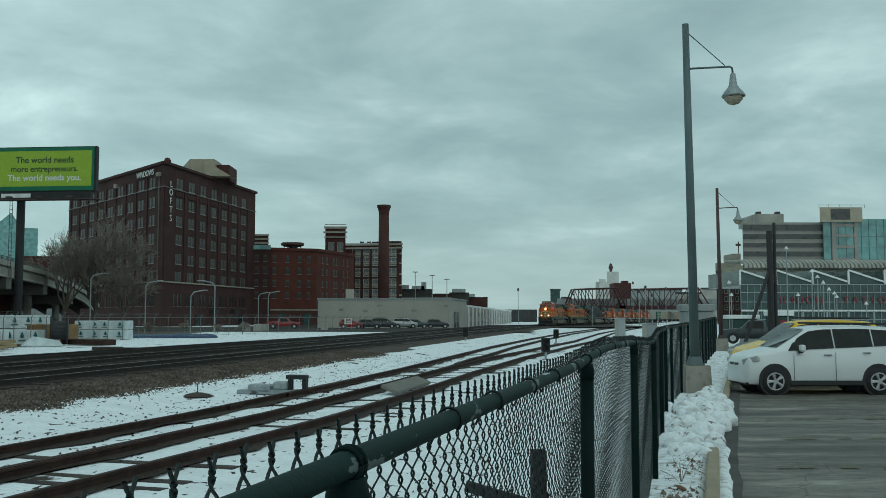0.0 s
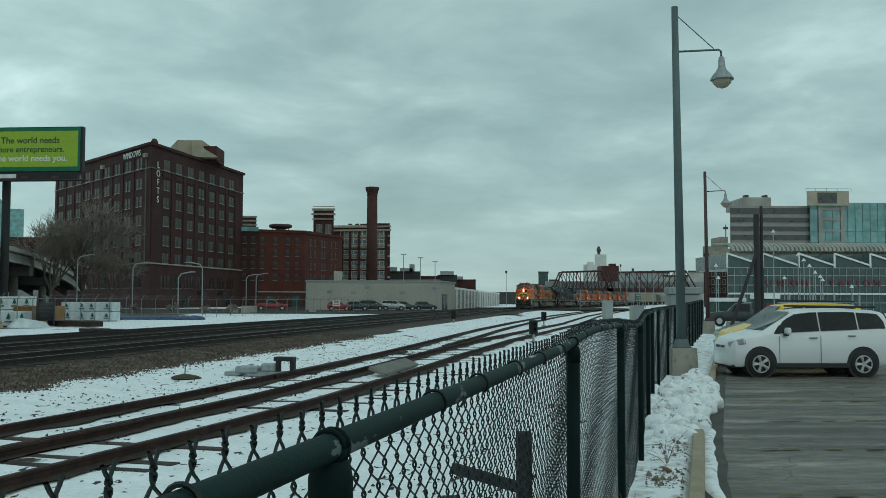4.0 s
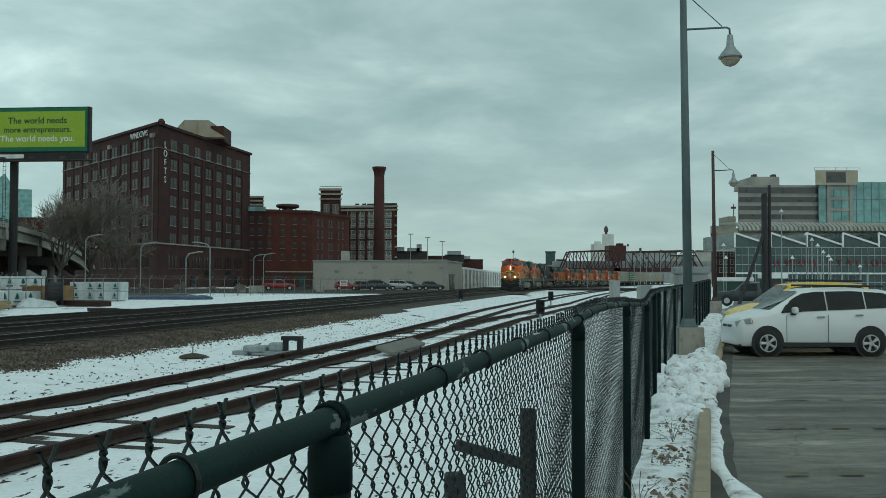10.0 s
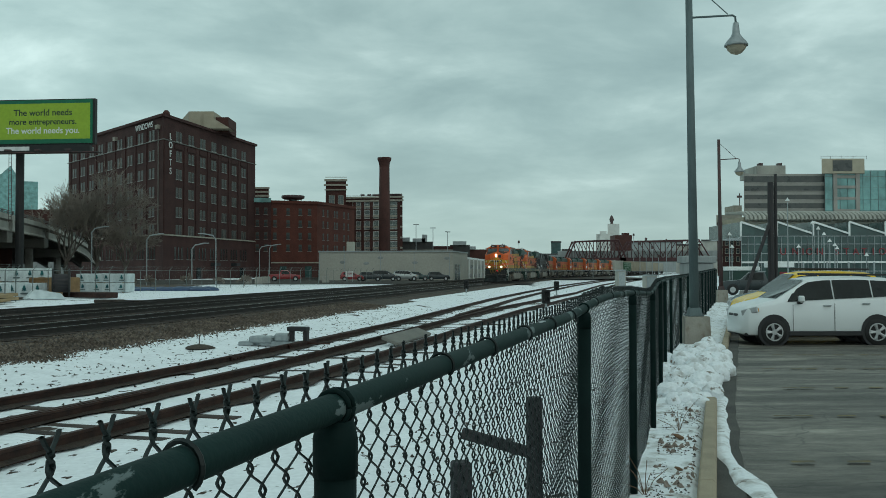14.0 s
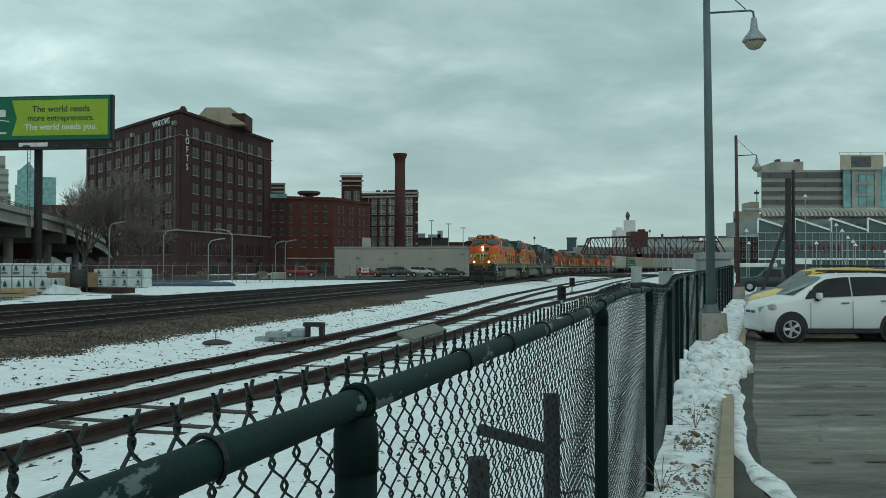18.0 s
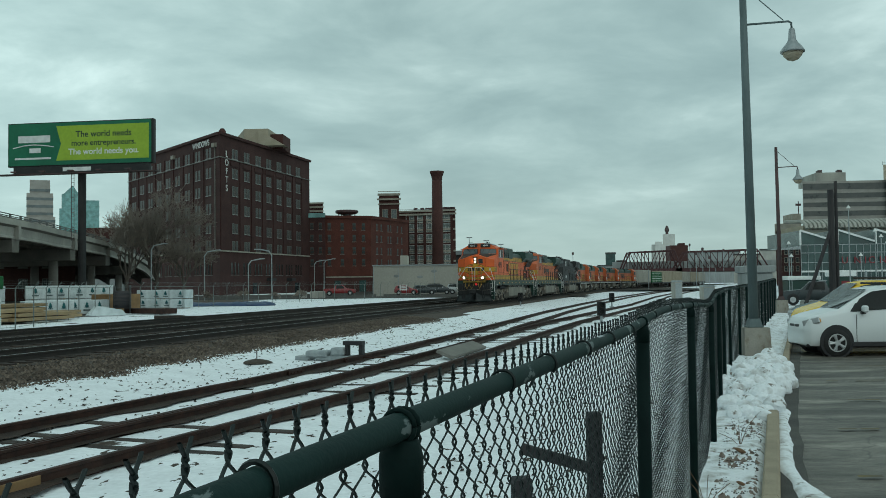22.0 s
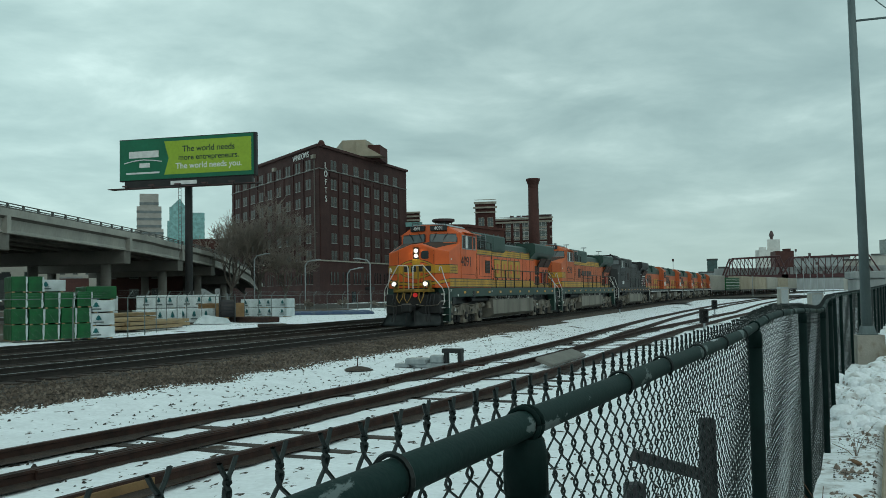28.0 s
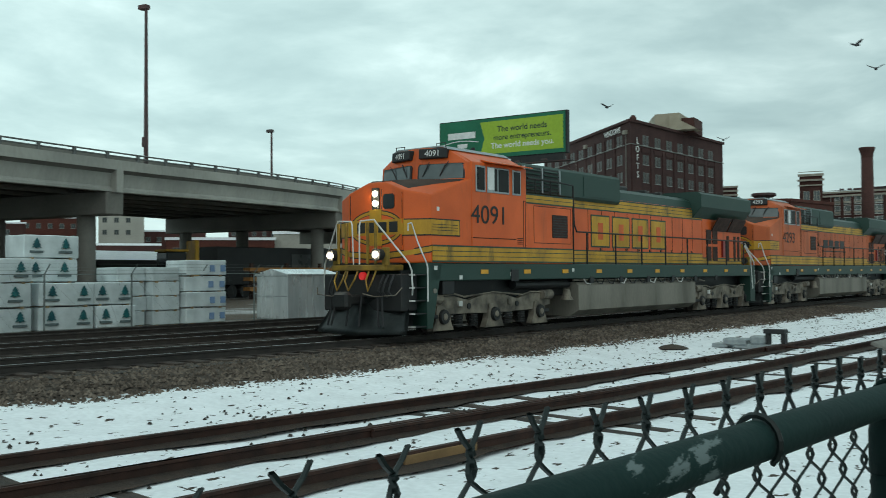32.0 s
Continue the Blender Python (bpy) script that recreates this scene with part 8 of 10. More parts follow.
PICKUP = {"st": [(2.7, 0.45, 0.7, 0.72, 0.8, 0.75), (2.6, 0.35, 1.0, 1.02, 0.92, 0.85), (1.4, 0.35, 1.1, 1.14, 0.95, 0.86), (1.1, 0.35, 1.1, 1.18, 0.95, 0.8), (0.5, 0.35, 1.12, 1.78, 0.95, 0.68), (-0.6, 0.35, 1.12, 1.82, 0.95, 0.68), (-0.85, 0.35, 1.12, 1.2, 0.95, 0.8), (-2.6, 0.38, 1.1, 1.12, 0.95, 0.9), (-2.7, 0.45, 0.9, 0.9, 0.93, 0.88)],
          "windows": [(0.85, -0.55, 0.4, 0.05)], "glass": [("windscreen", (1.08, 1.2, 0.72), (0.53, 1.75, 0.62))],
          "wheels": (1.75, -1.7), "r": 0.38, "hw": 0.95}


def build_cars():
    loft_car(SUV, "suv", "white compact SUV with black roof rails parked nose-in", pose(9.85, 25.35, 0.0, 0, 0, 180) @ Matrix.Diagonal((1, 1, 1.02, 1)), M["car_white"])
    loft_car(SUV, "yellow_car", "bright yellow car parked beside the white SUV", pose(10.75, 28.4, 0.0, 0, 0, 178) @ Matrix.Diagonal((0.95, 1, 1.10, 1)), M["car_yellow"])
    loft_car(HATCH, "silver_car", "silver hatchback parked beyond the yellow car", pose(11.5, 31.4, 0.0, 0, 0, 178) @ Matrix.Diagonal((1, 1, 1.1, 1)), M["car_silver"], "parked cars")
    loft_car(HATCH, "silver_car", "grey-green hatchback parked in the row", pose(12.5, 34.6, 0.0, 0, 0, 178) @ Matrix.Diagonal((1, 1, 1.1, 1)), M["pole_grey"], "parked cars")
    loft_car(PICKUP, "dark_pickup", "dark pickup truck parked at the far end", pose(24.6, 75.0, 0.0, 0, 0, 165), M["car_dark"], "parked cars", False)
    for x, y, a, sp, m, nm, lab in ((-26.41, 158, 8, PICKUP, "car_red", "red_pickup", "red pickup truck parked on the street"), (-15.42, 160, 5, HATCH, "car_red", "red_car", "dark red car parked at the warehouse"), (-10.02, 162, 3, SUV, "car_dark", "dark_car", "dark car parked at the warehouse"), (-6.40, 163, 0, SUV, "car_silver", "grey_car", "grey car parked at the warehouse"), (-4.49, 164, 4, HATCH, "teal_glass", "teal_car", "dark teal car parked at the warehouse"), (-0.88, 165, 0, HATCH, "car_dark", "dark_car", "dark hatchback parked at the warehouse"), (-12.36, 161, 0, HATCH, "car_dark", "dark_car", "dark car parked at the warehouse")):
        loft_car(sp, nm, lab, pose(x, y, 0.17, 0, 0, a), M[m], "street cars", False)
    for col, y in ((437, 130), (470, 132), (575, 140), (457, 128)):
        bm = BM(); x = brg(col) * y
        box(bm, x - 0.5, x + 0.5, y - 0.4, y + 0.4, 0.1, 1.1, None, 0.05)
        one("utility_cabinet", bm, M["concrete_pale"], "small pale utility cabinet by the street", "cabinet", "utility cabinets")
    s = thing("notice_board", "small pale notice board on two posts", "sign", pose(-14.90, 150, 0.15))
    bm = BM(); box(bm, -0.6, 0.6, -0.04, 0.04, 0.8, 1.7); part("panel", bm, M["white_paint"], s)
    for x in (-0.5, 0.5):
        bm = BM(); cyl(bm, (x, 0.06, 0), (x, 0.06, 1.7), 0.04, None, 6); part("post", bm, M["galv"], s)
    for z in (1.05, 1.3, 1.5):
        bm = BM(); box(bm, -0.4, 0.4, -0.06, -0.045, z, z + 0.08); part("text_bar", bm, M["red_sign"], s)


build_lofts()
build_orange()
build_factory()
build_low_white()
build_far()
build_hotel()
build_station()
build_skyline()
build_back_row()
build_billboard()
build_viaduct()
bare_tree(-44.6, 122.0, 17.5, 0.95, 5, "large bare winter tree with fine grey twigs")
bare_tree(-47.8, 120.0, 15.5, 0.9, 8, "smaller bare winter tree beside the elevated road")
bare_tree(-40.6, 121.0, 12.0, 1.0, 12, "lower bare winter tree near the brick building")
for _i, (_x, _y) in enumerate(((-36.0, 110), (-33, 107), (-29.5, 109), (-26, 110), (-23.5, 112))):
    bare_tree(_x, _y, 1.6 + 0.3 * (_i % 3), 1.4, 40 + _i, "low tangled brown winter bush beyond the yard fence", 5, "bare_bush", "bush", "bare bushes")
build_yard()
build_cars()


# ---- locomotives: x runs forward (front coupler at 0), y to the left, z up from the rail head ----
def wheelset(parent, x, z=0.53):
    """One axle with two wheels; returns it so that it can turn."""
    bm = BM()
    for s in (1, -1):
        lathe(bm, [(0.12, -0.09), (0.46, -0.07), (0.53, -0.06), (0.53, 0.05), (0.56, 0.06), (0.56, 0.08), (0.44, 0.07), (0.12, 0.1)], 22, Matrix.Translation((0, s * 0.75, 0)) @ pose(0, 0, 0, 90 * s))
    cyl(bm, (0, -0.75, 0), (0, 0.75, 0), 0.1, None, 8)
    ob = part("wheelset", bm, M["rail_dark"], parent, "worn steel wheels on an axle")
    ob.matrix_basis = Matrix.Translation((x, 0, z))
    return ob


def bogie(parent, xc, axles, material):
    """A truck: two cast side frames with pedestals, journal caps, springs and brake gear."""
    half = abs(axles[0] - axles[-1]) / 2
    for s in (1, -1):
        y0, y1 = (1.04, 1.2) if s > 0 else (-1.2, -1.04)
        bm = BM()
        prism(bm, [(xc + half + 0.62, 0.62), (xc + half + 0.62, 0.94), (xc + half - 0.5, 0.94), (xc + half * 0.5, 0.82), (xc + 0.4, 0.98), (xc - 0.4, 0.98), (xc - half * 0.5, 0.82), (xc - half + 0.5, 0.94), (xc - half - 0.62, 0.94), (xc - half - 0.62, 0.62), (xc - half + 0.4, 0.5), (xc - 0.4, 0.48), (xc + 0.4, 0.48), (xc + half - 0.4, 0.5)], "y", y0, y1)
        f = part("side_frame", bm, material, parent, "dusty cast side frame")
        for a in axles:
            bm = BM()
            prism(bm, [(a - 0.42, 0.1), (a - 0.3, 0.34), (a - 0.24, 0.72), (a + 0.24, 0.72), (a + 0.3, 0.34), (a + 0.42, 0.1)], "y", min(s * 1.05, s * 1.24), max(s * 1.05, s * 1.24)); part("pedestal", bm, material, f)
            bm = BM(); lathe(bm, [(0.0, 0.0), (0.17, 0.0), (0.19, -0.05), (0.19, -0.12), (0.0, -0.12)], 16, pose(a, s * 1.32, 0.44, -90 * s)); part("bearing_cap", bm, M["loco_black"], f)
            bm = BM(); lathe(bm, [(0.0, 0.03), (0.07, 0.02), (0.09, 0.0), (0.0, 0.0)], 10, pose(a, s * 1.32, 0.44, -90 * s)); part("cap_bolt", bm, material, f)
        for a, b in zip(axles, axles[1:]):
            c = (a + b) / 2
            for q in (-0.32, 0.32):
                bm = BM()
                for k in range(5):
                    cyl(bm, (c + q, s * 1.1, 0.16 + 0.065 * k), (c + q, s * 1.1, 0.2 + 0.065 * k), 0.13, None, 10)
                part("coil_spring", bm, M["loco_black"], f)
            bm = BM(); cyl(bm, (c, s * 1.2, 0.68), (c, s * 1.225, 0.68), 0.08, None, 10); part("frame_hole", bm, M["loco_black"], f)
            bm = BM(); box(bm, c + 0.32, c + 0.46, min(s * 1.2, s * 1.25), max(s * 1.2, s * 1.25), 0.68, 0.82); part("shim_box", bm, M["rail_white"] if a == axles[0] else material, f)
        for e in (1, -1):
            q = xc + e * (half + 0.35)
            bm = BM(); cyl(bm, (q - 0.25, s * 1.22, 0.9), (q + 0.25, s * 1.22, 0.9), 0.14, None, 12); part("brake_cylinder", bm, material, f)
            bm = BM(); tube(bm, [(q - e * 0.25, s * 1.24, 0.98), (q - e * 0.8, s * 1.24, 1.0), (q - e * 1.2, s * 1.24, 0.92), (xc, s * 1.22, 1.02)], 0.025, 5); part("air_pipe", bm, material, f)
            bm = BM(); box(bm, q - 0.15, q + 0.3, min(s * 1.16, s * 1.26), max(s * 1.16, s * 1.26), 0.4, 0.5, None, 0.02); part("brake_rigging", bm, M["loco_black"], f)


def fan_rail(parent, pts, material, r=0.022, name="handrail"):
    bm = BM(); tube(bm, pts, r, 6)
    return part(name, bm, material, parent)


def side_box(par, name, mt, s, x0, x1, y0, y1, z0, z1, label="", bevel=0.0):
    """A box on one flank: y counts outwards from the centre line."""
    bm = BM(); box(bm, min(x0, x1), max(x0, x1), min(s * y0, s * y1), max(s * y0, s * y1), z0, z1, None, bevel)
    return part(name, bm, mt, par, label)


def wrap_band(par, name, mt, line, z0, z1, out, label=""):
    """A thin band that follows a line of (x, y, rise) round the nose."""
    bm = BM()
    rows = []
    for x, y, k in line:
        n = Vector((0.35, 1 if y > 0 else -1, 0)).normalized() if abs(y) > 0.95 else Vector((1, 0, 0))
        rows.append([bm.verts.new((x + n.x * o, y + n.y * o, z + k)) for o, z in ((out, z0), (out, z1), (-0.02, z1), (-0.02, z0))])
    for a, b in zip(rows, rows[1:]):
        for i in range(4):
            bm.faces.new((a[i], a[(i + 1) % 4], b[(i + 1) % 4], b[i]))
    bm.faces.new(rows[0]); bm.faces.new(rows[-1])
    return part(name, bm, mt, par, label)


def wide_cab_loco(label, number, c_side, c_top, stripes=True, group="locomotives", marks=True):
    L = thing("locomotive", label, "locomotive", None, group)
    front_mt = M["yellow_dirt_shade"] if stripes else M["loco_black"]
    # under-frame
    bm = BM(); box(bm, -22.7, -1.55, -1.5, 1.5, 1.34, 1.78, None, 0.02); sill = part("side_sill", bm, c_top, L, "dark side sill")
    bm = BM(); box(bm, -22.4, -1.2, -0.9, 0.9, 0.85, 1.36); part("center_frame", bm, M["loco_black"], L)
    rm = BM(); box(rm, -0.16, 0.16, -0.012, 0.012, -0.055, 0.055)
    me = bpy.data.meshes.new("reflector"); rm.to_mesh(me); rm.free(); me.materials.append(M["amber"])
    for k in range(10):
        for s in (1, -1):
            o = new("reflector", me); o.parent = sill; o.matrix_basis = Matrix.Translation((-3.75 - 2.0 * k, s * 1.503, 1.56))
    for s in (1, -1):
        for x, z in ((-1.75, 1.66), (-2.75, 1.42), (-5.0, 1.5), (-8.2, 1.6)):
            side_box(sill, "stencil_plate", M["rail_white"], s, x - 0.06, x + 0.06, 1.49, 1.507, z - 0.05, z + 0.05, "small white stencil")
        side_box(sill, "jacking_pad", M["loco_black"], s, -5.3, -4.95, 1.49, 1.53, 1.3, 1.62, "", 0.01)
        for k in range(6):
            x = -9.3 - 1.9 * k
            side_box(sill, "gusset", M["loco_black"], s, x - 0.1, x + 0.1, 1.46, 1.51, 1.2, 1.4)
    # plough, coupler and front platform
    bm = BM()
    g = []
    for i in range(15):
        y = -1.54 + 0.22 * i
        row = []
        for j in range(7):
            z = 0.05 + 0.15 * j
            c = 0.42 * (1 - (j / 6)) ** 1.7 + 0.1 * (1 if j == 6 else 0)
            row.append(bm.verts.new((-0.68 - 0.22 * abs(y) + c, y * (1.0 - 0.035 * j), z + (0.0 if j else 0.03 * abs(y)))))
        g.append(row)
    for a, b in zip(g, g[1:]):
        for j in range(6):
            bm.faces.new((a[j], a[j + 1], b[j + 1], b[j]))
    bmesh.ops.solidify(bm, geom=bm.faces[:], thickness=0.04)
    pl = part("plough", bm, M["plow"], L, "black curved snow plough", True)
    for y in (-0.85, -0.72, 0.72, 0.85, 0.2, -0.2):
        bm = BM(); tube(bm, [(-0.52, y, 1.0), (-0.45 - 0.1 * abs(y), y, 0.7), (-0.4 - 0.12 * abs(y), y * 1.05, 0.42), (-0.36 - 0.15 * abs(y), y * 1.1, 0.26)], 0.028, 6); part("hose", bm, M["plastic"], pl)
    for s in (1, -1):
        bm = BM(); tube(bm, [(-0.5, s * 0.25, 1.05), (-0.42, s * 0.7, 0.98), (-0.5, s * 1.3, 1.02), (-0.6, s * 1.42, 1.2)], 0.014, 5); part("cut_lever", bm, M["truck_grey"], L, "grey uncoupling lever")
    bm = BM(); box(bm, -1.3, -0.72, -1.3, 1.3, 0.62, 1.52, None, 0.03); part("pilot", bm, M["loco_black"], L)
    bm = BM(); box(bm, -0.75, -0.12, -0.16, 0.16, 0.78, 1.02, None, 0.04); box(bm, -0.22, 0.02, -0.28, 0.2, 0.68, 1.1, None, 0.07); part("coupler", bm, M["loco_black"], L)
    bm = BM(); box(bm, -1.3, -0.55, -0.87, 0.87, 1.6, 1.74, None, 0.02); part("anticlimber", bm, front_mt, L, "grimy yellow front platform beam, darkened for shade")
    bm = BM(); box(bm, -1.3, -0.6, -0.8, 0.8, 1.74, 1.79); part("platform", bm, M["loco_black"], L)
    # no lamp here: a faint red glow is added to the hose cover
    bm = BM(); disc(bm, (-0.6, 0.2, 1.47), (1, 0, 0), 0.1, 0.08, 12); part("marker", bm, M["red_glow"], L, "red hose glad-hand cover with a faint added glow")
    for y0, y1 in ((0.02, -0.3), (-0.38, -0.66), (0.62, 0.4)):
        bm = BM(); tube(bm, [(-0.58, y0, 1.6), (-0.45, y0, 1.38), (-0.4, (y0 + y1) / 2, 1.12), (-0.45, y1, 1.35), (-0.56, y1, 1.58)], 0.024, 6); part("air_hose", bm, M["yellow_dirt_shade"], L, "looped yellow cable")
    for y in (-0.9, -0.75, 0.78, 0.92, 1.1):
        bm = BM(); tube(bm, [(-0.68, y, 1.5), (-0.52, y + 0.03, 1.3), (-0.5, y - 0.02, 1.1), (-0.62, y, 0.95)], 0.026, 6); part("brake_hose", bm, M["plastic"], L)
    for s in (1, -1):
        # step wells
        bm = BM()
        prism(bm, [(-2.0, 1.78), (-1.42, 1.78), (-1.42, 0.2), (-1.62, 0.2)], "y", min(s * 1.02, s * 1.5), max(s * 1.02, s * 1.5)); st = part("step_well", bm, c_top, L, "dark green step side")
        for k in range(5):
            bm = BM(); box(bm, -1.45, -1.0, min(s * 1.02, s * 1.48), max(s * 1.02, s * 1.48), 0.24 + 0.31 * k, 0.27 + 0.31 * k); part("step", bm, M["loco_black"], st)
            bm = BM(); box(bm, -1.0, -0.985, min(s * 1.02, s * 1.48), max(s * 1.02, s * 1.48), 0.235 + 0.31 * k, 0.275 + 0.31 * k); part("step_edge", bm, M["rail_white"], st, "pale step edge")
        bm = BM(); box(bm, -1.42, -0.99, s * 1.02 - 0.02, s * 1.02 + 0.02, 0.2, 1.6); part("step_panel", bm, M["loco_black"], st)
        bm = BM(); disc(bm, (-1.7, s * 1.5, 1.1), (0, s, 0), 0.06, 0.03, 12); part("builder_plate", bm, M["tank_grey"], st)
        # ditch lights
        bm = BM(); cyl(bm, (-0.62, s * 0.76, 1.98), (-0.4, s * 0.76, 1.98), 0.13, 0.15, 14); dl = part("ditch_light", bm, M["loco_black"], L)
        bm = BM(); disc(bm, (-0.4, s * 0.76, 1.98), (1, 0, 0), 0.07, 0.03, 16); part("lens", bm, M["headlight"], dl, "lit ditch light")
        bm = BM(); box(bm, -0.72, -0.6, s * 0.82 - 0.05, s * 0.82 + 0.12, 1.72, 2.15, None, 0.01); part("light_bracket", bm, front_mt, dl)
        # hand rails at the front
        fan_rail(L, [(-0.55, s * 0.1, 1.75), (-0.53, s * 0.12, 2.7), (-0.53, s * 0.16, 2.8), (-0.53, s * 0.6, 2.82), (-0.55, s * 0.68, 2.72), (-0.72, s * 1.08, 2.2), (-0.86, s * 1.4, 1.78), (-0.9, s * 1.46, 1.6), (-0.92, s * 1.47, 1.16), (-1.0, s * 1.38, 1.02)], M["rail_white"])
        fan_rail(L, [(-1.1, s * 1.18, 2.55), (-1.08, s * 1.2, 2.72), (-1.14, s * 1.26, 2.74), (-1.26, s * 1.36, 2.25), (-1.4, s * 1.5, 1.78), (-1.42, s * 1.52, 1.66), (-1.42, s * 1.52, 0.85)], M["rail_white"])
        for y in (0.36, 0.62):
            bm = BM(); box(bm, -0.6, -0.53, s * y - 0.03, s * y + 0.03, 1.76, 2.76, None, 0.01); part("gate_post", bm, front_mt, L)
    # nose: a wide flat front with turned-back cheeks, its top rising to the windscreen
    bm = BM()
    def ring(pts):
        return [bm.verts.new(p) for p in pts]
    lo = ring([(-3.3, 1.5, 1.78), (-1.57, 1.5, 1.78), (-1.25, 0.92, 1.78), (-1.25, -0.92, 1.78), (-1.57, -1.5, 1.78), (-3.3, -1.5, 1.78)])
    hi = ring([(-3.3, 1.5, 3.98), (-1.57, 1.5, 3.43), (-1.25, 0.92, 3.56), (-1.27, 0.28, 3.8), (-1.27, -0.28, 3.8), (-1.25, -0.92, 3.56), (-1.57, -1.5, 3.43), (-3.3, -1.5, 3.98)])
    cb = ring([(-2.75, 0.1, 3.96), (-2.75, -0.1, 3.96)])
    bm.faces.new((lo[0], lo[1], hi[1], hi[0])); bm.faces.new((lo[1], lo[2], hi[2], hi[1])); bm.faces.new((lo[2], lo[3], hi[5], hi[4], hi[3], hi[2]))
    bm.faces.new((lo[3], lo[4], hi[6], hi[5])); bm.faces.new((lo[4], lo[5], hi[7], hi[6])); bm.faces.new((lo[5], lo[0], hi[0], cb[0], cb[1], hi[7])); bm.faces.new(lo)
    bm.faces.new((hi[1], hi[2], hi[3], cb[0], hi[0])); bm.faces.new((hi[3], hi[4], cb[1], cb[0])); bm.faces.new((hi[4], hi[5], hi[6], hi[7], cb[1]))
    nose = part("nose", bm, c_side, L)
    mod = nose.modifiers.new("edges", "BEVEL"); mod.width, mod.segments = 0.035, 2
    for s in (1, -1):
        bm = BM()
        q = [(-1.72, s * 1.42, 3.475), (-1.42, s * 0.9, 3.6), (-1.45, s * 0.28, 3.835), (-2.72, s * 0.12, 3.962), (-3.04, s * 1.42, 3.905)]
        a = [bm.verts.new(p) for p in q]; b = [bm.verts.new((p[0], p[1], p[2] + 0.018)) for p in q]
        bm.faces.new(a); bm.faces.new(b)
        for i in range(5):
            bm.faces.new((a[i], a[(i + 1) % 5], b[(i + 1) % 5], b[i]))
        part("glare_panel", bm, M["glare"] if stripes else M["loco_black"], nose, "dark brown anti-glare panel")
    bm = BM(); box(bm, -1.26, -1.235, -0.13, 0.13, 3.12, 3.66, None, 0.02); hb = part("headlight_box", bm, M["loco_black"], nose)
    for z in (3.27, 3.51):
        bm = BM(); disc(bm, (-1.235, 0.0, z), (1, 0, 0), 0.066, 0.03, 16); part("lens", bm, M["headlight"], hb, "lit headlight")
    bm = BM(); prism(bm, [(0.26 + 0.05, 3.12), (0.26, 3.17), (0.26, 3.44), (0.31, 3.49), (0.57, 3.49), (0.62, 3.44), (0.62, 3.17), (0.57, 3.12)], "x", -1.25, -1.228); part("nose_window", bm, M["glass_dark"], nose, "small dark nose door window")
    for a, b, c, d in ((0.19, 0.2, 1.9, 3.62), (0.86, 0.875, 1.85, 3.5), (-0.875, -0.86, 1.85, 3.5)):
        bm = BM(); box(bm, -1.252, -1.243, a, b, c, d); part("door_seam", bm, M["rust_rail"], nose)
    for z in (2.1, 2.75, 3.35):
        bm = BM(); cyl(bm, (-1.24, 0.88, z), (-1.24, 0.88, z + 0.12), 0.018, None, 6); part("hinge", bm, c_side, nose)
    if stripes:
        # oval emblem of plain shapes, with a band that trails back along each flank
        def oval(ry, rz, n=28):
            return [(ry * math.cos(2 * math.pi * i / n), 2.66 + rz * math.sin(2 * math.pi * i / n)) for i in range(n)]
        for ry, rz, x, mt, nm in ((0.9, 0.45, -1.246, M["loco_black"], "emblem_border"), (0.87, 0.42, -1.243, M["yellow"], "emblem_ring"), (0.8, 0.345, -1.24, M["loco_black"], "emblem_border"), (0.78, 0.325, -1.237, c_side, "emblem_field")):
            bm = BM(); prism(bm, oval(ry, rz), "x", -1.256, x); part(nm, bm, mt, nose, "plain oval nose emblem")
        bm = BM(); box(bm, -1.25, -1.234, -0.92, 0.92, 2.48, 2.86); part("emblem_bar", bm, M["yellow"], nose, "yellow bar across the emblem")
        bm = BM(); box(bm, -1.25, -1.232, -0.2, 0.2, 2.22, 3.12); part("emblem_bar", bm, M["yellow"], nose)
        for k in range(4):
            y = -0.62 + 0.36 * k
            bm = BM(); box(bm, -1.25, -1.228, y, y + 0.27, 2.54, 2.8); part("emblem_mark", bm, M["loco_black"], nose, "dark plain emblem shape")
        for s in (1, -1):
            path = [(-1.25, s * 0.86, 0), (-1.25, s * 0.93, 0), (-1.57, s * 1.505, 0), (-2.72, s * 1.505, 0)]
            wrap_band(nose, "trailing_border", M["loco_black"], path, 2.44, 2.86, 0.006)
            path[-1] = (-2.69, s * 1.505, 0)
            wrap_band(nose, "trailing_band", M["yellow"], path, 2.47, 2.83, 0.011, "yellow band that trails from the emblem")
            for z in (2.57, 2.64, 2.71):
                wrap_band(nose, "band_line", M["loco_black"], [(-1.62, s * 1.505, 0), (-2.62, s * 1.505, 0)], z, z + 0.014, 0.016)
            low = [(-1.25, s * 0.0, -0.02), (-1.25, s * 0.9, 0.05), (-1.57, s * 1.505, 0.16), (-1.62, s * 1.505, 0.18)]
            wrap_band(nose, "nose_line", M["loco_black"], low, 1.87, 2.05, 0.006)
            wrap_band(nose, "nose_band", M["yellow"], low, 1.9, 2.02, 0.011, "yellow band round the nose")
    # cab
    bm = BM()
    prof = [(-1.52, 1.78), (-1.52, 4.38), (-1.3, 4.5), (-0.75, 4.8), (0.75, 4.8), (1.3, 4.5), (1.52, 4.38), (1.52, 1.78)]
    prism(bm, prof, "x", -5.72, -3.2)
    cab = part("cab", bm, c_side, L)
    mod = cab.modifiers.new("edges", "BEVEL"); mod.width, mod.segments = 0.03, 2
    # raked, slightly pointed cab front
    bm = BM()
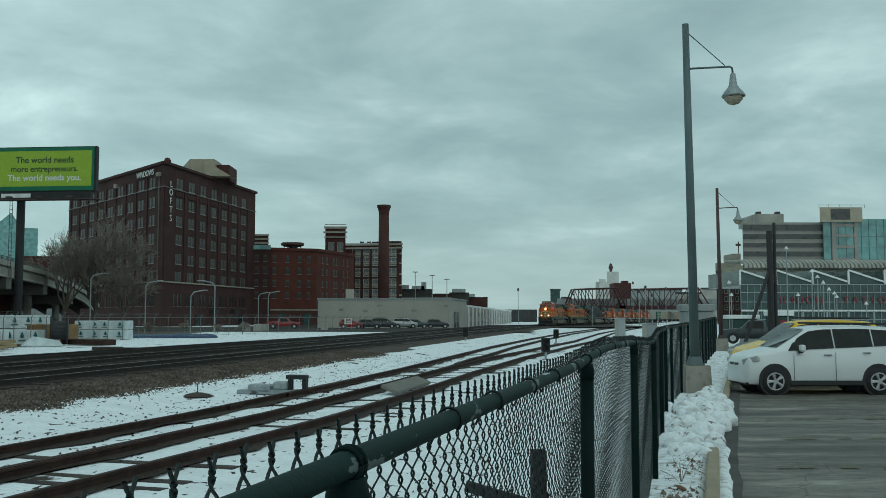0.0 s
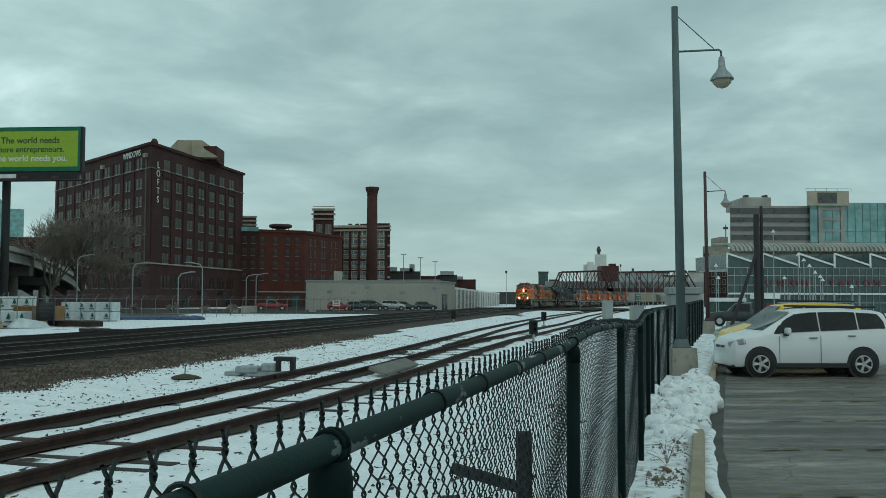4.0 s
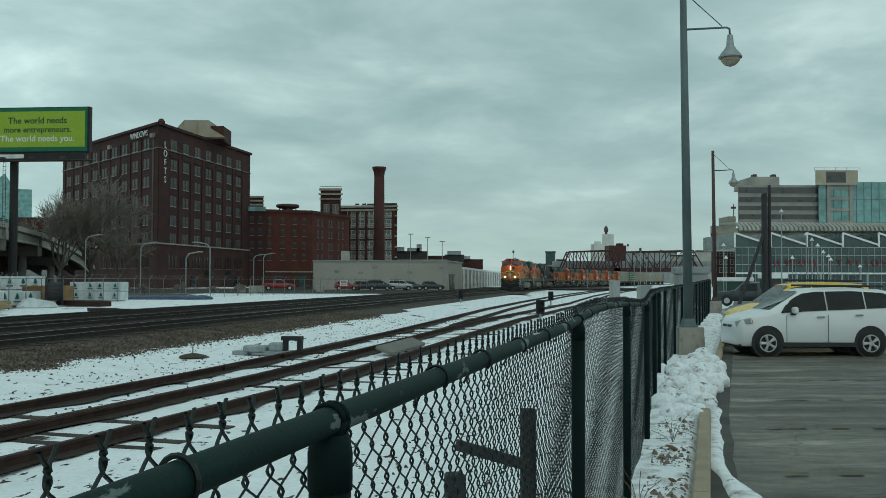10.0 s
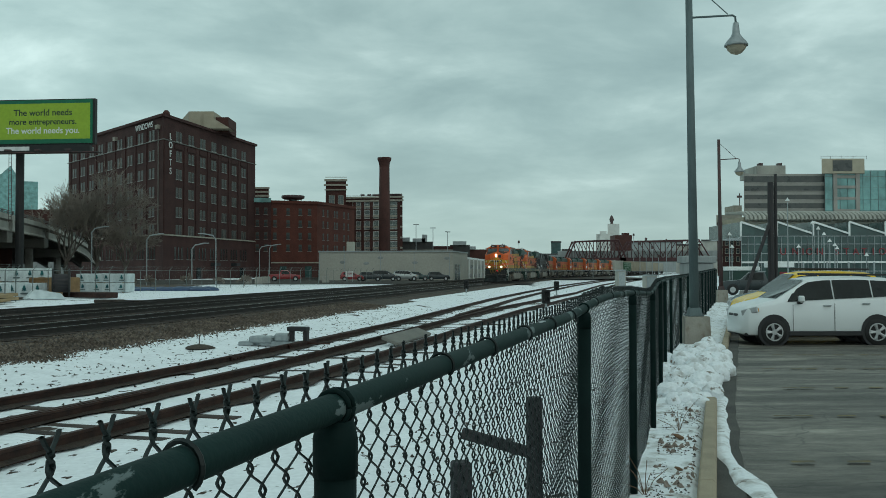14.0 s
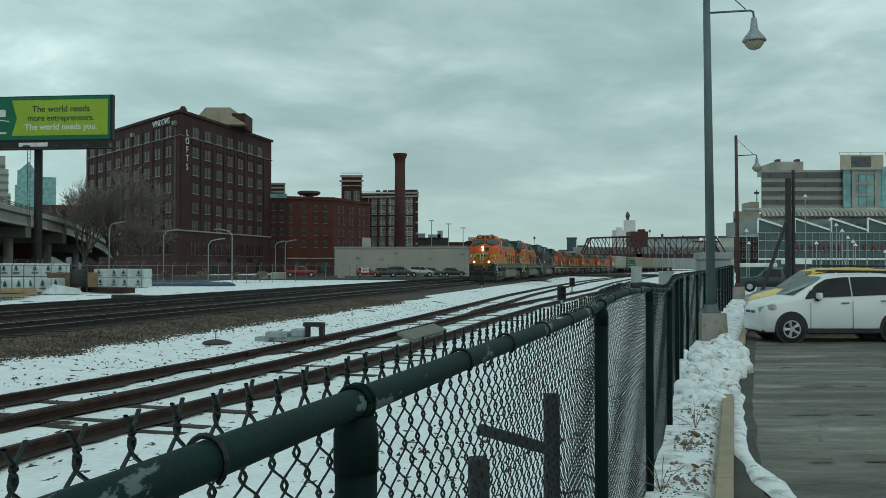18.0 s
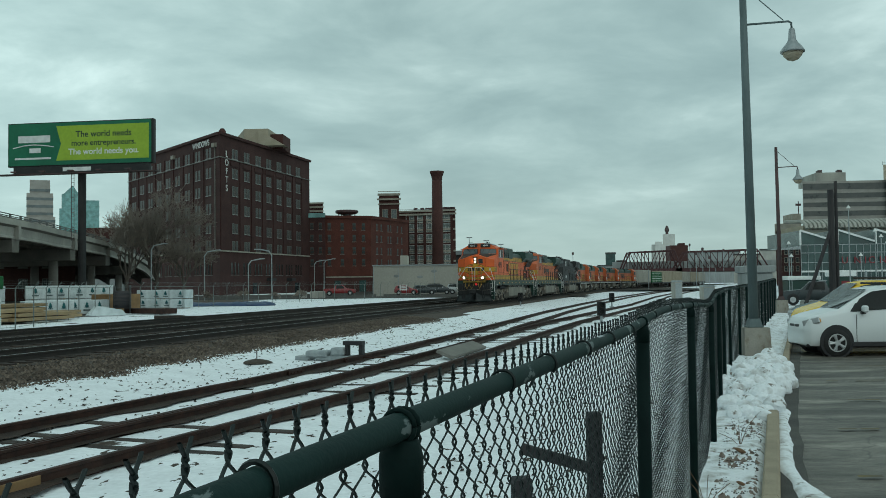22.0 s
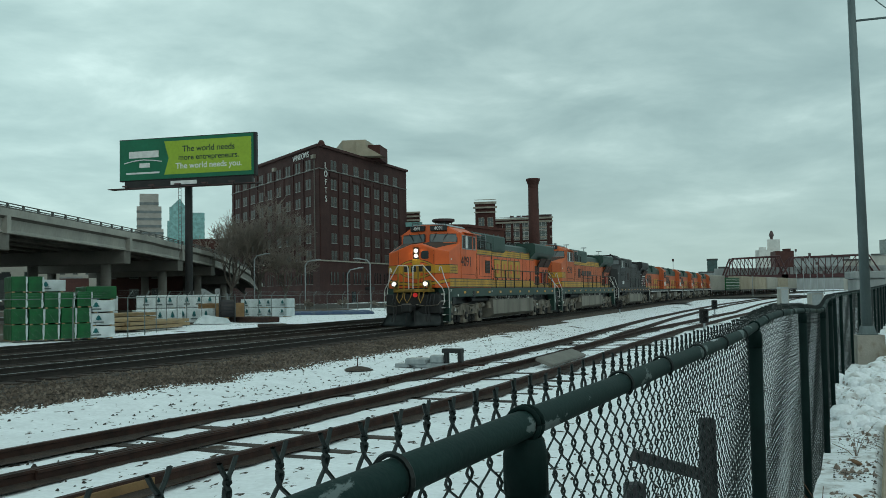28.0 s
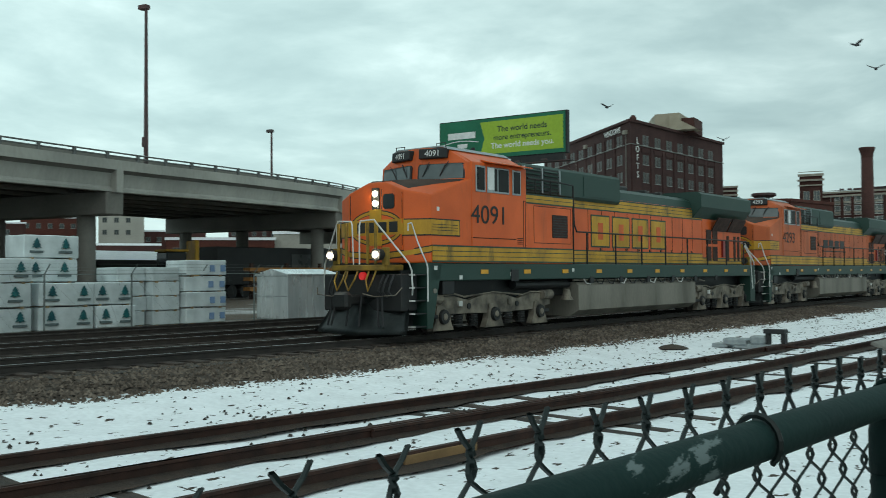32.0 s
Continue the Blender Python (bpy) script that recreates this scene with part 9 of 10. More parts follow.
    f = [(-2.72, 0), (-2.76, 0.2), (-3.06, 1.44), (-3.25, 1.52)]
    lowz, topz = [3.93, 3.93, 3.88, 3.85], [4.42, 4.42, 4.37, 4.36]
    ro = [(-2.86, 0, 4.8), (-2.9, 0.2, 4.8), (-3.06, 0.75, 4.8), (-3.25, 1.3, 4.5)]
    pts_lo, pts_hi, pts_ro = [], [], []
    for i in (3, 2, 1):
        pts_lo.append(bm.verts.new((f[i][0], -f[i][1], 3.7))); pts_hi.append(bm.verts.new((f[i][0] - 0.05, -f[i][1], topz[i]))); pts_ro.append(bm.verts.new((ro[i][0], -ro[i][1], ro[i][2])))
    for i in (1, 2, 3):
        pts_lo.append(bm.verts.new((f[i][0], f[i][1], 3.7))); pts_hi.append(bm.verts.new((f[i][0] - 0.05, f[i][1], topz[i]))); pts_ro.append(bm.verts.new((ro[i][0], ro[i][1], ro[i][2])))
    for a, b in ((pts_lo, pts_hi), (pts_hi, pts_ro)):
        for i in range(5):
            bm.faces.new((a[i], a[i + 1], b[i + 1], b[i]))
    bm.faces.new(pts_ro); bm.faces.new(pts_lo); bm.faces.new((pts_lo[0], pts_hi[0], pts_ro[0], pts_ro[5], pts_hi[5], pts_lo[5]))
    cf = part("cab_front", bm, c_side, L)
    bm = BM(); prism(bm, [(-0.95, 4.72), (-0.75, 4.83), (0.75, 4.83), (0.95, 4.72), (0.75, 4.79), (-0.75, 4.79)], "x", -5.75, -2.95); part("cab_roof", bm, M["galv"] if stripes else c_top, cab, "weathered cab roof")
    for s in (1, -1):
        # windscreens
        q = [(-2.745, 0.16, 3.94), (-3.05, 1.34, 3.89), (-3.08, 1.40, 3.96), (-3.11, 1.40, 4.28), (-3.09, 1.34, 4.35), (-2.79, 0.16, 4.36), (-2.77, 0.11, 4.3), (-2.735, 0.11, 4.0)]
        for o, shrink, mt, nm, lb in ((0.012, 1.0, M["plastic"], "gasket", ""), (0.022, 0.93, M["glass_pale"], "windscreen", "wide pale windscreen")):
            bm = BM()
            cx = Vector((-2.92, 0.75, 4.13))
            n = Vector((0.96, 0.25, 0.12)).normalized()
            pa = [cx + (Vector(p) - cx) * shrink for p in q]
            fr = [bm.verts.new(((p + n * o).x, s * (p + n * o).y, (p + n * o).z)) for p in pa]
            bk = [bm.verts.new(((p - n * 0.03).x, s * (p - n * 0.03).y, (p - n * 0.03).z)) for p in pa]
            bm.faces.new(fr); bm.faces.new(bk)
            for i in range(8):
                bm.faces.new((fr[i], fr[(i + 1) % 8], bk[(i + 1) % 8], bk[i]))
            w = part(nm, bm, mt, cf, lb)
        for ya, yb in ((0.32, 0.46), (0.8, 1.0)):
            bm = BM()
            tube(bm, [(-2.72 - 0.25 * ya, s * yb, 4.4), (-2.69 - 0.25 * ya, s * ya, 4.16)], 0.014, 5); tube(bm, [(-2.69 - 0.25 * ya, s * (ya + 0.1), 4.3), (-2.68 - 0.25 * ya, s * (ya - 0.06), 4.03)], 0.016, 5)
            part("wiper", bm, M["plastic"], cf)
        bm = BM(); box(bm, -0.16, 0.12, -0.4, 0.4, -0.13, 0.13, pose(-2.93, s * 0.52, 4.62, 0, -4, s * 14), 0.02); nb = part("number_board", bm, M["loco_black"], cf, "black number board")
        lettering(number, 0.22, M["white_paint"], nb, pose(-2.93, s * 0.52, 4.62, 0, -4, s * 14) @ pose(0.126, 0, -0.075, 90, 0, 90), "board_number", 0.003)
        # side windows in pale frames
        for x0, x1, split in ((-3.36, -3.78, 0), (-3.86, -4.86, 1), (-5.02, -5.42, 0)):
            fr = side_box(cab, "window_frame", M["galv"], s, x1, x0, 1.52, 1.543, 3.62, 4.3, "pale aluminium window frame", 0.008)
            # white paint stands in for the bright pane, near-black for the shaded ones
            if split:
                side_box(fr, "pane", M["white_paint"], s, x0 - 0.3, x0 - 0.03, 1.53, 1.552, 3.7, 4.27, "sliding pane painted white for light on it")
                side_box(fr, "pane", M["cab_dark"], s, x0 - 0.44, x0 - 0.32, 1.53, 1.549, 3.67, 4.26)
                side_box(fr, "pane", M["cab_dark"], s, x1 + 0.04, x0 - 0.5, 1.53, 1.549, 3.67, 4.26)
            else:
                side_box(fr, "pane", M["cab_dark"], s, x1 + 0.05, x0 - 0.05, 1.53, 1.549, 3.67, 4.25)
        bm = BM(); prism(bm, [(s * 1.4, 4.44), (s * 1.78, 4.36), (s * 1.78, 4.39), (s * 1.4, 4.48)], "x", -5.66, -3.75); part("awning", bm, c_side, cab, "orange window awning")
        lettering(number, 0.68, M["loco_black"], cab, pose(-3.97, s * 1.532, 2.81, 90, 0, 180 if s > 0 else 0) @ Matrix.Diagonal((1.2, 1, 1, 1)), "side_number", 0.003)
        side_box(cab, "rivet_plate", M["rail_white"], s, -1.9, -1.8, 1.5, 1.508, 3.05, 3.15)
    # machinery body behind the cab
    bm = BM(); box(bm, -8.2, -5.72, -1.5, 1.5, 1.78, 3.72, None, 0.02); aux = part("equipment_cab", bm, c_side, L)
    bm = BM(); box(bm, -11.6, -5.75, -1.3, 1.3, 3.72, 4.6, None, 0.08); blower = part("blower_housing", bm, c_top, L, "dark green blower housing")
    for s in (1, -1):
        for x in (-6.35, -7.3):
            lv = side_box(blower, "louvre_panel", M["loco_black"], s, x - 0.42, x + 0.42, 1.3, 1.32, 3.82, 4.5, "", 0.006)
            for k in range(6):
                bm = BM(); box(bm, x - 0.38, x + 0.38, -0.03, 0.03, -0.012, 0.012, Matrix.Translation((0, s * 1.335, 3.88 + 0.11 * k)) @ pose(0, 0, 0, -40 * s)); part("slat", bm, M["loco_green"], lv)
        for x in (-5.9, -6.82, -7.76):
            side_box(blower, "louvre_frame", M["galv"] if stripes else M["loco_black"], s, x - 0.03, x + 0.03, 1.3, 1.35, 3.8, 4.52, "pale louvre frame bar")
        side_box(blower, "access_panel", c_top, s, -11.2, -9.2, 1.3, 1.315, 3.85, 4.45, "", 0.005)
        side_box(aux, "grille", M["rust_rail"], s, -7.9, -7.05, 1.5, 1.515, 2.52, 3.18, "dark red-brown grille", 0.006)
        for k in range(8):
            side_box(aux, "grille_bar", M["loco_black"], s, -7.88, -7.07, 1.51, 1.519, 2.56 + 0.075 * k, 2.585 + 0.075 * k)
        for x0, x1, z0, z1, y in ((-8.1, -6.1, 2.35, 3.4, 1.5), (-5.2, -3.25, 2.42, 2.44, 1.52), (-3.2, -3.18, 2.42, 2.44, 1.52), (-5.66, -5.55, 2.2, 3.5, 1.52)):
            for a, b, c, d in ((x0, x1, z0, z0 + 0.018), (x0, x1, z1 - 0.018, z1), (x0, x0 + 0.018, z0, z1), (x1 - 0.018, x1, z0, z1)):
                side_box(aux, "panel_seam", M["rust_rail"], s, a, b, y, y + 0.006, c, d)
        for k in range(4):
            side_box(aux, "vent_slot", M["rust_rail"], s, -5.5, -5.25, 1.52, 1.527, 2.3 + 0.05 * k, 2.32 + 0.05 * k)
    # long hood
    bm = BM(); box(bm, -18.4, -8.2, -1.12, 1.12, 1.78, 3.9, None, 0.03); hood = part("hood", bm, c_side, L)
    bm = BM(); prism(bm, [(-1.1, 3.88), (-1.02, 4.16), (-0.75, 4.3), (0.75, 4.3), (1.02, 4.16), (1.1, 3.88)], "x", -18.4, -8.2); roof = part("hood_roof", bm, c_top, L, "dark green hood roof")
    bm = BM(); box(bm, -13.6, -12.4, -0.5, 0.5, 4.28, 4.5, None, 0.06); cyl(bm, (-13.0, 0, 4.45), (-13.0, 0, 4.72), 0.35, 0.3, 14); part("exhaust_stack", bm, M["loco_black"], roof, "sooty exhaust stack")
    for x in (-12.0, -12.3, -14.6, -15.8):
        bm = BM(); box(bm, x - 0.12, x + 0.12, -0.7, 0.7, 4.28, 4.42, None, 0.03); part("roof_hatch", bm, M["loco_black"], roof)
    bm = BM(); box(bm, -22.3, -18.4, -1.12, 1.12, 1.78, 3.72, None, 0.03); rad = part("radiator_cab", bm, c_side, L)
    bm = BM(); prism(bm, [(-1.15, 3.55), (-1.5, 3.95), (-1.5, 4.42), (-1.35, 4.52), (1.35, 4.52), (1.5, 4.42), (1.5, 3.95), (1.15, 3.55)], "x", -22.45, -17.5); wing = part("radiator_wing", bm, c_top, L, "flared dark radiator wings")
    for k in range(5):
        bm = BM(); cyl(bm, (-18.3 - 0.85 * k, 0, 4.52), (-18.3 - 0.85 * k, 0, 4.58), 0.36, None, 14); part("fan_guard", bm, M["loco_black"], wing)
    for s in (1, -1):
        for x in (-19.9, -21.4):
            bm = BM(); prism(bm, [(s * 1.14, 3.12), (s * 1.42, 3.62), (s * 1.46, 3.6), (s * 1.18, 3.1)], "x", x - 0.68, x + 0.68); part("radiator_screen", bm, M["rust_rail"], wing, "red-brown radiator screen")
        for x in (-19.0, -19.6):
            for z in (1.95, 2.6):
                side_box(rad, "louvre", M["rust_rail"], s, x - 0.24, x + 0.24, 1.12, 1.14, z, z + 0.55, "", 0.005)
        for x in (-20.9, -21.6, -22.0):
            side_box(rad, "louvre", M["rust_rail"], s, x - 0.12, x + 0.12, 1.12, 1.135, 1.95, 2.95, "", 0.005)
        side_box(rad, "red_hose_box", M["car_red"], s, -20.5, -20.25, 1.12, 1.2, 2.1, 2.75, "faded red cabinet")
        # hood door seams and latches
        for k in range(11):
            x = -8.9 - 0.86 * k
            side_box(hood, "door_seam", M["rust_rail"], s, x - 0.009, x + 0.009, 1.12, 1.127, 1.85, 3.84)
            side_box(hood, "latch", M["loco_black"], s, x + 0.08, x + 0.14, 1.12, 1.14, 2.22, 2.3)
        # stripes along the side
        if stripes:
            for par, x0, x1, y, z0, z1 in ((cab, -5.72, -1.6, 1.522, 1.82, 2.2), (aux, -8.2, -5.72, 1.503, 1.82, 2.2), (hood, -18.4, -8.2, 1.123, 1.82, 2.2), (rad, -22.3, -18.4, 1.123, 1.82, 2.05), (aux, -8.2, -5.72, 1.503, 3.46, 3.7), (hood, -18.4, -8.2, 1.123, 3.5, 3.86)):
                sp = side_box(par, "stripe", M["yellow"], s, x0, x1, y, y + 0.006, z0, z1, "yellow side stripe")
                n = 3 if z1 - z0 > 0.25 else 2
                for k in range(n + 1):
                    z = z0 + (z1 - z0) * k / n - (0.02 if k in (0, n) else 0.009)
                    side_box(sp, "stripe_line", M["loco_green"], s, x0, x1, y, y + 0.011, z, z + (0.04 if k in (0, n) else 0.018))
            if marks == "dark":
                for k in range(4):
                    xa = -10.3 - 0.95 * k
                    side_box(hood, "name_block", M["loco_black"], s, xa - 0.75, xa, 1.124, 1.132, 2.68, 3.1, "dark plain name shape")
                side_box(hood, "name_swoosh", M["loco_black"], s, -14.2, -10.2, 1.124, 1.131, 2.5, 2.56)
            elif marks:
                # railway name as four plain bordered shapes
                for k in range(4):
                    xa = -9.92 - 1.37 * k
                    b0 = side_box(hood, "name_border", M["loco_green"], s, xa - 1.2, xa, 1.124, 1.132, 2.31, 3.34, "dark border of a plain name shape")
                    side_box(b0, "name_block", M["yellow"], s, xa - 1.15, xa - 0.05, 1.13, 1.138, 2.36, 3.29, "plain yellow name shape")
                    side_box(b0, "name_gap", c_side, s, xa - 0.76, xa - 0.44, 1.13, 1.141, 2.56, 3.09)
        else:
            for k in range(7):
                side_box(rad, "white_bar", M["white_paint"], s, -22.0, -19.4 + 0.12 * k, 1.123, 1.13, 1.95 + 0.2 * k, 2.03 + 0.2 * k, "white horizontal bar")
            side_box(cab, "white_bar", M["white_paint"], s, -5.0, -4.0, 1.523, 1.53, 2.1, 2.4)
        # walkway rail
        y = s * 1.46
        fan_rail(L, [(-8.3, y, 4.1), (-8.35, y, 2.95), (-8.5, y, 2.74), (-22.0, y, 2.74), (-22.5, y, 2.6)], M["loco_black"], 0.026)
        fan_rail(L, [(-8.3, y, 1.75), (-8.3, y, 4.1), (-7.4, y, 4.15), (-5.8, s * 1.5, 4.15)], M["loco_black"], 0.026)
        for k in range(8):
            x = -9.1 - 1.8 * k
            fan_rail(L, [(x, y, 1.7), (x, y, 2.74)], M["loco_black"], 0.028, "stanchion")
        for x in (-6.2, -7.0):
            fan_rail(L, [(x, s * 1.5, 3.72), (x, s * 1.5, 4.15)], M["loco_black"], 0.02, "stanchion")
        # rear steps and rails
        bm = BM(); box(bm, -22.8, -22.3, min(s * 1.05, s * 1.5), max(s * 1.05, s * 1.5), 0.3, 1.78); part("rear_step_well", bm, c_top, L)
        fan_rail(L, [(-22.2, s * 1.2, 2.75), (-22.35, s * 1.5, 2.1), (-22.5, s * 1.52, 0.8)], M["rail_white"])
        fan_rail(L, [(-22.75, s * 0.5, 2.75), (-22.8, s * 1.1, 2.7), (-22.85, s * 1.45, 1.9), (-22.85, s * 1.48, 1.0)], M["rail_white"])
    bm = BM(); box(bm, -22.95, -22.4, -1.4, 1.4, 0.6, 1.76, None, 0.03); part("rear_pilot", bm, M["loco_black"], L)
    # tank, air reservoirs, trucks
    bm = BM(); prism(bm, [(-1.15, 0.22), (-1.44, 0.4), (-1.44, 1.14), (-1.3, 1.24), (1.3, 1.24), (1.44, 1.14), (1.44, 0.4), (1.15, 0.22)], "x", -17.0, -8.6); part("fuel_tank", bm, M["tank_grey"], L, "dusty grey fuel tank")
    for s in (1, -1):
        bm = BM(); cyl(bm, (-8.5, s * 1.1, 1.2), (-5.6, s * 1.1, 1.2), 0.13, None, 12); part("air_reservoir", bm, M["loco_black"], L)
        bm = BM(); lathe(bm, [(0.05, 0.32), (0.1, 0.3), (0.13, 0.12), (0.2, 0.0)], 12, Matrix.Translation((-8.15, s * 1.3, 0.72))); part("bell", bm, M["truck_grey"], L, "dusty bell")
        bm = BM(); tube(bm, [(-8.4, s * 1.38, 1.3), (-12.0, s * 1.4, 1.28), (-16.8, s * 1.38, 1.3), (-18.0, s * 1.36, 1.18)], 0.03, 6); part("air_pipe", bm, M["truck_grey"], L)
        for k in range(12):
            x = -8.9 - 0.72 * k
            bm = BM(); tube(bm, [(x, s * 1.45, 1.33), (x - 0.12, s * 1.47, 1.2), (x - 0.36, s * 1.47, 1.17), (x - 0.55, s * 1.45, 1.33)], 0.018, 5); part("cable_loop", bm, M["rail_white"] if k % 3 == 0 else M["plastic"], L)
        side_box(L, "battery_box", M["loco_black"], s, -2.5, -2.05, 1.2, 1.49, 1.0, 1.34, "", 0.02)
    wheels = []
    for xc in (-4.56, -20.2):
        ax = [xc + 2.2, xc, xc - 2.2]
        bogie(L, xc, ax, M["truck_grey"])
        wheels += [(wheelset(L, a), a) for a in ax]
    # horns and antennas
    bm = BM()
    for q in (-0.15, 0, 0.15):
        cyl(bm, (-6.0, q, 4.66), (-5.6, q, 4.7), 0.03, 0.08, 8)
    part("horn", bm, M["loco_black"], L)
    bm = BM(); cyl(bm, (-4.9, 0.3, 4.8), (-4.9, 0.3, 5.0), 0.08, 0.06, 8); part("antenna", bm, M["loco_black"], L)
    for s in (1, -1):
        bm = BM(); tube(bm, [(-3.0, s * 0.55, 4.8), (-3.0, s * 0.55, 4.9), (-3.0, s * 0.85, 4.9), (-3.0, s * 0.85, 4.76)], 0.014, 5); part("grab_iron", bm, M["loco_black"], L)
    return L, wheels


def hood_loco(label, group):
    """An older road switcher: low nose, narrow hood, orange with a dark top."""
    L = thing("locomotive", label, "locomotive", None, group)
    bm = BM(); box(bm, -17.6, -0.9, -1.48, 1.48, 1.25, 1.6, None, 0.02); part("side_sill", bm, M["loco_black"], L)
    bm = BM(); box(bm, -1.2, -0.4, -1.45, 1.45, 0.3, 1.55, None, 0.04); part("pilot", bm, M["loco_black"], L)
    bm = BM(); prism(bm, [(-0.85, 1.6), (-0.85, 2.75), (-0.5, 2.95), (0.5, 2.95), (0.85, 2.75), (0.85, 1.6)], "x", -2.9, -1.3); part("nose", bm, M["orange_old"], L)
    bm = BM(); prism(bm, [(-1.5, 1.6), (-1.5, 3.9), (-0.9, 4.4), (0.9, 4.4), (1.5, 3.9), (1.5, 1.6)], "x", -5.1, -2.9); cab = part("cab", bm, M["orange_old"], L)
    for s in (1, -1):
        bm = BM(); prism(bm, [(s * 0.15, 3.1), (s * 1.3, 3.1), (s * 1.3, 3.8), (s * 0.15, 3.95)], "x", -2.91, -2.87); part("windscreen", bm, M["glass_pale"], cab)
        for x0, x1 in ((-3.3, -4.0), (-4.1, -4.8)):
            bm = BM(); box(bm, x1, x0, min(s * 1.5, s * 1.52), max(s * 1.5, s * 1.52), 3.0, 3.75, None, 0.01); part("side_window", bm, M["glass_dark"], cab)
        bm = BM(); box(bm, -4.7, -3.4, min(s * 1.5, s * 1.515), max(s * 1.5, s * 1.515), 2.0, 2.5); part("number_bar", bm, M["white_paint"], cab, "pale plain number bar")
        fan_rail(L, [(-5.2, s * 1.43, 2.65), (-17.0, s * 1.43, 2.65), (-17.4, s * 1.45, 1.7)], M["loco_black"])
        for k in range(7):
            fan_rail(L, [(-5.8 - 1.8 * k, s * 1.43, 1.6), (-5.8 - 1.8 * k, s * 1.43, 2.65)], M["loco_black"], 0.022, "stanchion")
        fan_rail(L, [(-0.6, s * 0.5, 2.6), (-0.7, s * 1.1, 2.5), (-0.75, s * 1.46, 1.8), (-0.75, s * 1.48, 0.8)], M["rail_white"])
        bm = BM(); box(bm, -17.5, -5.1, min(s * 0.95, s * 0.962), max(s * 0.95, s * 0.962), 1.7, 1.95); part("stripe", bm, M["yellow"], L, "yellow side stripe")
        bm = BM(); box(bm, -17.6, -1.0, min(s * 1.48, s * 1.495), max(s * 1.48, s * 1.495), 1.3, 1.38); part("sill_stripe", bm, M["rail_white"], L, "pale sill stripe")
        for k in range(3):
            bm = BM(); box(bm, -8.2 - 1.1 * k, -7.5 - 1.1 * k, min(s * 0.95, s * 0.965), max(s * 0.95, s * 0.965), 2.2, 2.8); part("name_block", bm, M["yellow"], L, "plain yellow name shape")
        for k in range(5):
            bm = BM(); box(bm, -13.5 - 0.75 * k, -13.0 - 0.75 * k, min(s * 0.95, s * 0.965), max(s * 0.95, s * 0.965), 2.3, 3.2); part("louvre", bm, M["loco_black"], L)
    bm = BM(); box(bm, -17.5, -5.1, -0.95, 0.95, 1.6, 3.4, None, 0.03); part("hood", bm, M["orange_old"], L)
    bm = BM(); prism(bm, [(-0.95, 3.4), (-0.9, 4.0), (-0.6, 4.25), (0.6, 4.25), (0.9, 4.0), (0.95, 3.4)], "x", -17.5, -5.1); roof = part("hood_roof", bm, M["loco_green"], L)
    for x in (-6.5, -9.0, -14.5, -15.9, -17.0):
        bm = BM(); cyl(bm, (x, 0, 4.2), (x, 0, 4.48), 0.55, None, 14); part("fan", bm, M["loco_black"], roof)
    bm = BM(); box(bm, -12.5, -10.5, -1.1, 1.1, 3.6, 4.35, None, 0.05); part("dynamic_brake", bm, M["loco_green"], roof)
    bm = BM(); prism(bm, [(-1.1, 0.3), (-1.4, 0.6), (-1.4, 1.2), (1.4, 1.2), (1.4, 0.6), (1.1, 0.3)], "x", -11.2, -7.3); part("fuel_tank", bm, M["tank_grey"], L)
    for xc in (-3.6, -14.6):
        ax = [xc + 1.37, xc - 1.37]
        bogie(L, xc, ax, M["truck_grey"])
        for a in ax:
            wheelset(L, a)
    bm = BM(); box(bm, -18.2, -17.5, -1.4, 1.4, 0.5, 1.55, None, 0.03); part("rear_pilot", bm, M["loco_black"], L)
    return L


def freight_car(label, length, material, kind):
    L = thing("freight_car", label, "freight car", None, "freight cars")
    bm = BM(); box(bm, -length + 0.7, -0.7, -1.4, 1.4, 0.9, 1.2); part("underframe", bm, M["loco_black"], L)
    bm = BM(); box(bm, -length + 0.8, -0.8, -1.45, 1.45, 1.2, 4.3 if kind == "box" else 3.9, None, 0.05); body = part("body", bm, material, L)
    n = int(length / 1.1)
    for k in range(n):
        x = -1.2 - (length - 2.4) * k / (n - 1)
        for s in (1, -1):
            bm = BM(); box(bm, x - 0.06, x + 0.06, min(s * 1.45, s * 1.53), max(s * 1.45, s * 1.53), 1.2, 4.2 if kind == "box" else 3.8); part("side_rib", bm, material, body)
    if kind == "striped":
        for s in (1, -1):
            for k in range(4):
                bm = BM(); box(bm, -length + 0.9, -0.9, min(s * 1.46, s * 1.545), max(s * 1.46, s * 1.545), 1.5 + 0.62 * k, 1.62 + 0.62 * k); part("pale_stripe", bm, M["rail_white"], body, "pale horizontal stripe")
    for xc in (-2.4, -length + 2.4):
        bogie(L, xc, [xc + 0.88, xc - 0.88], M["rust_rail"])
        for a in (xc + 0.88, xc - 0.88):
            wheelset(L, a, 0.5)
    return L


TRAIN = []          # (thing, distance of its front behind the head, wheelsets)
_first, _w1 = wide_cab_loco("orange and green diesel locomotive 4091 with yellow stripes and lit headlights", "4091", M["orange"], M["loco_green"])
TRAIN.append((_first, 0.0, _w1))
_second, _w2 = wide_cab_loco("second orange and green diesel locomotive with faded paint", "4293", M["orange_old"], M["loco_green"], True, "locomotives", "dark")
TRAIN.append((_second, 23.1, _w2))
_third, _w3 = wide_cab_loco("black diesel locomotive with white bars on its side", "7018", M["loco_black"], M["loco_black"], False)
TRAIN.append((_third, 46.2, _w3))
_old = hood_loco("older orange and dark green road-switcher locomotive", "locomotives")
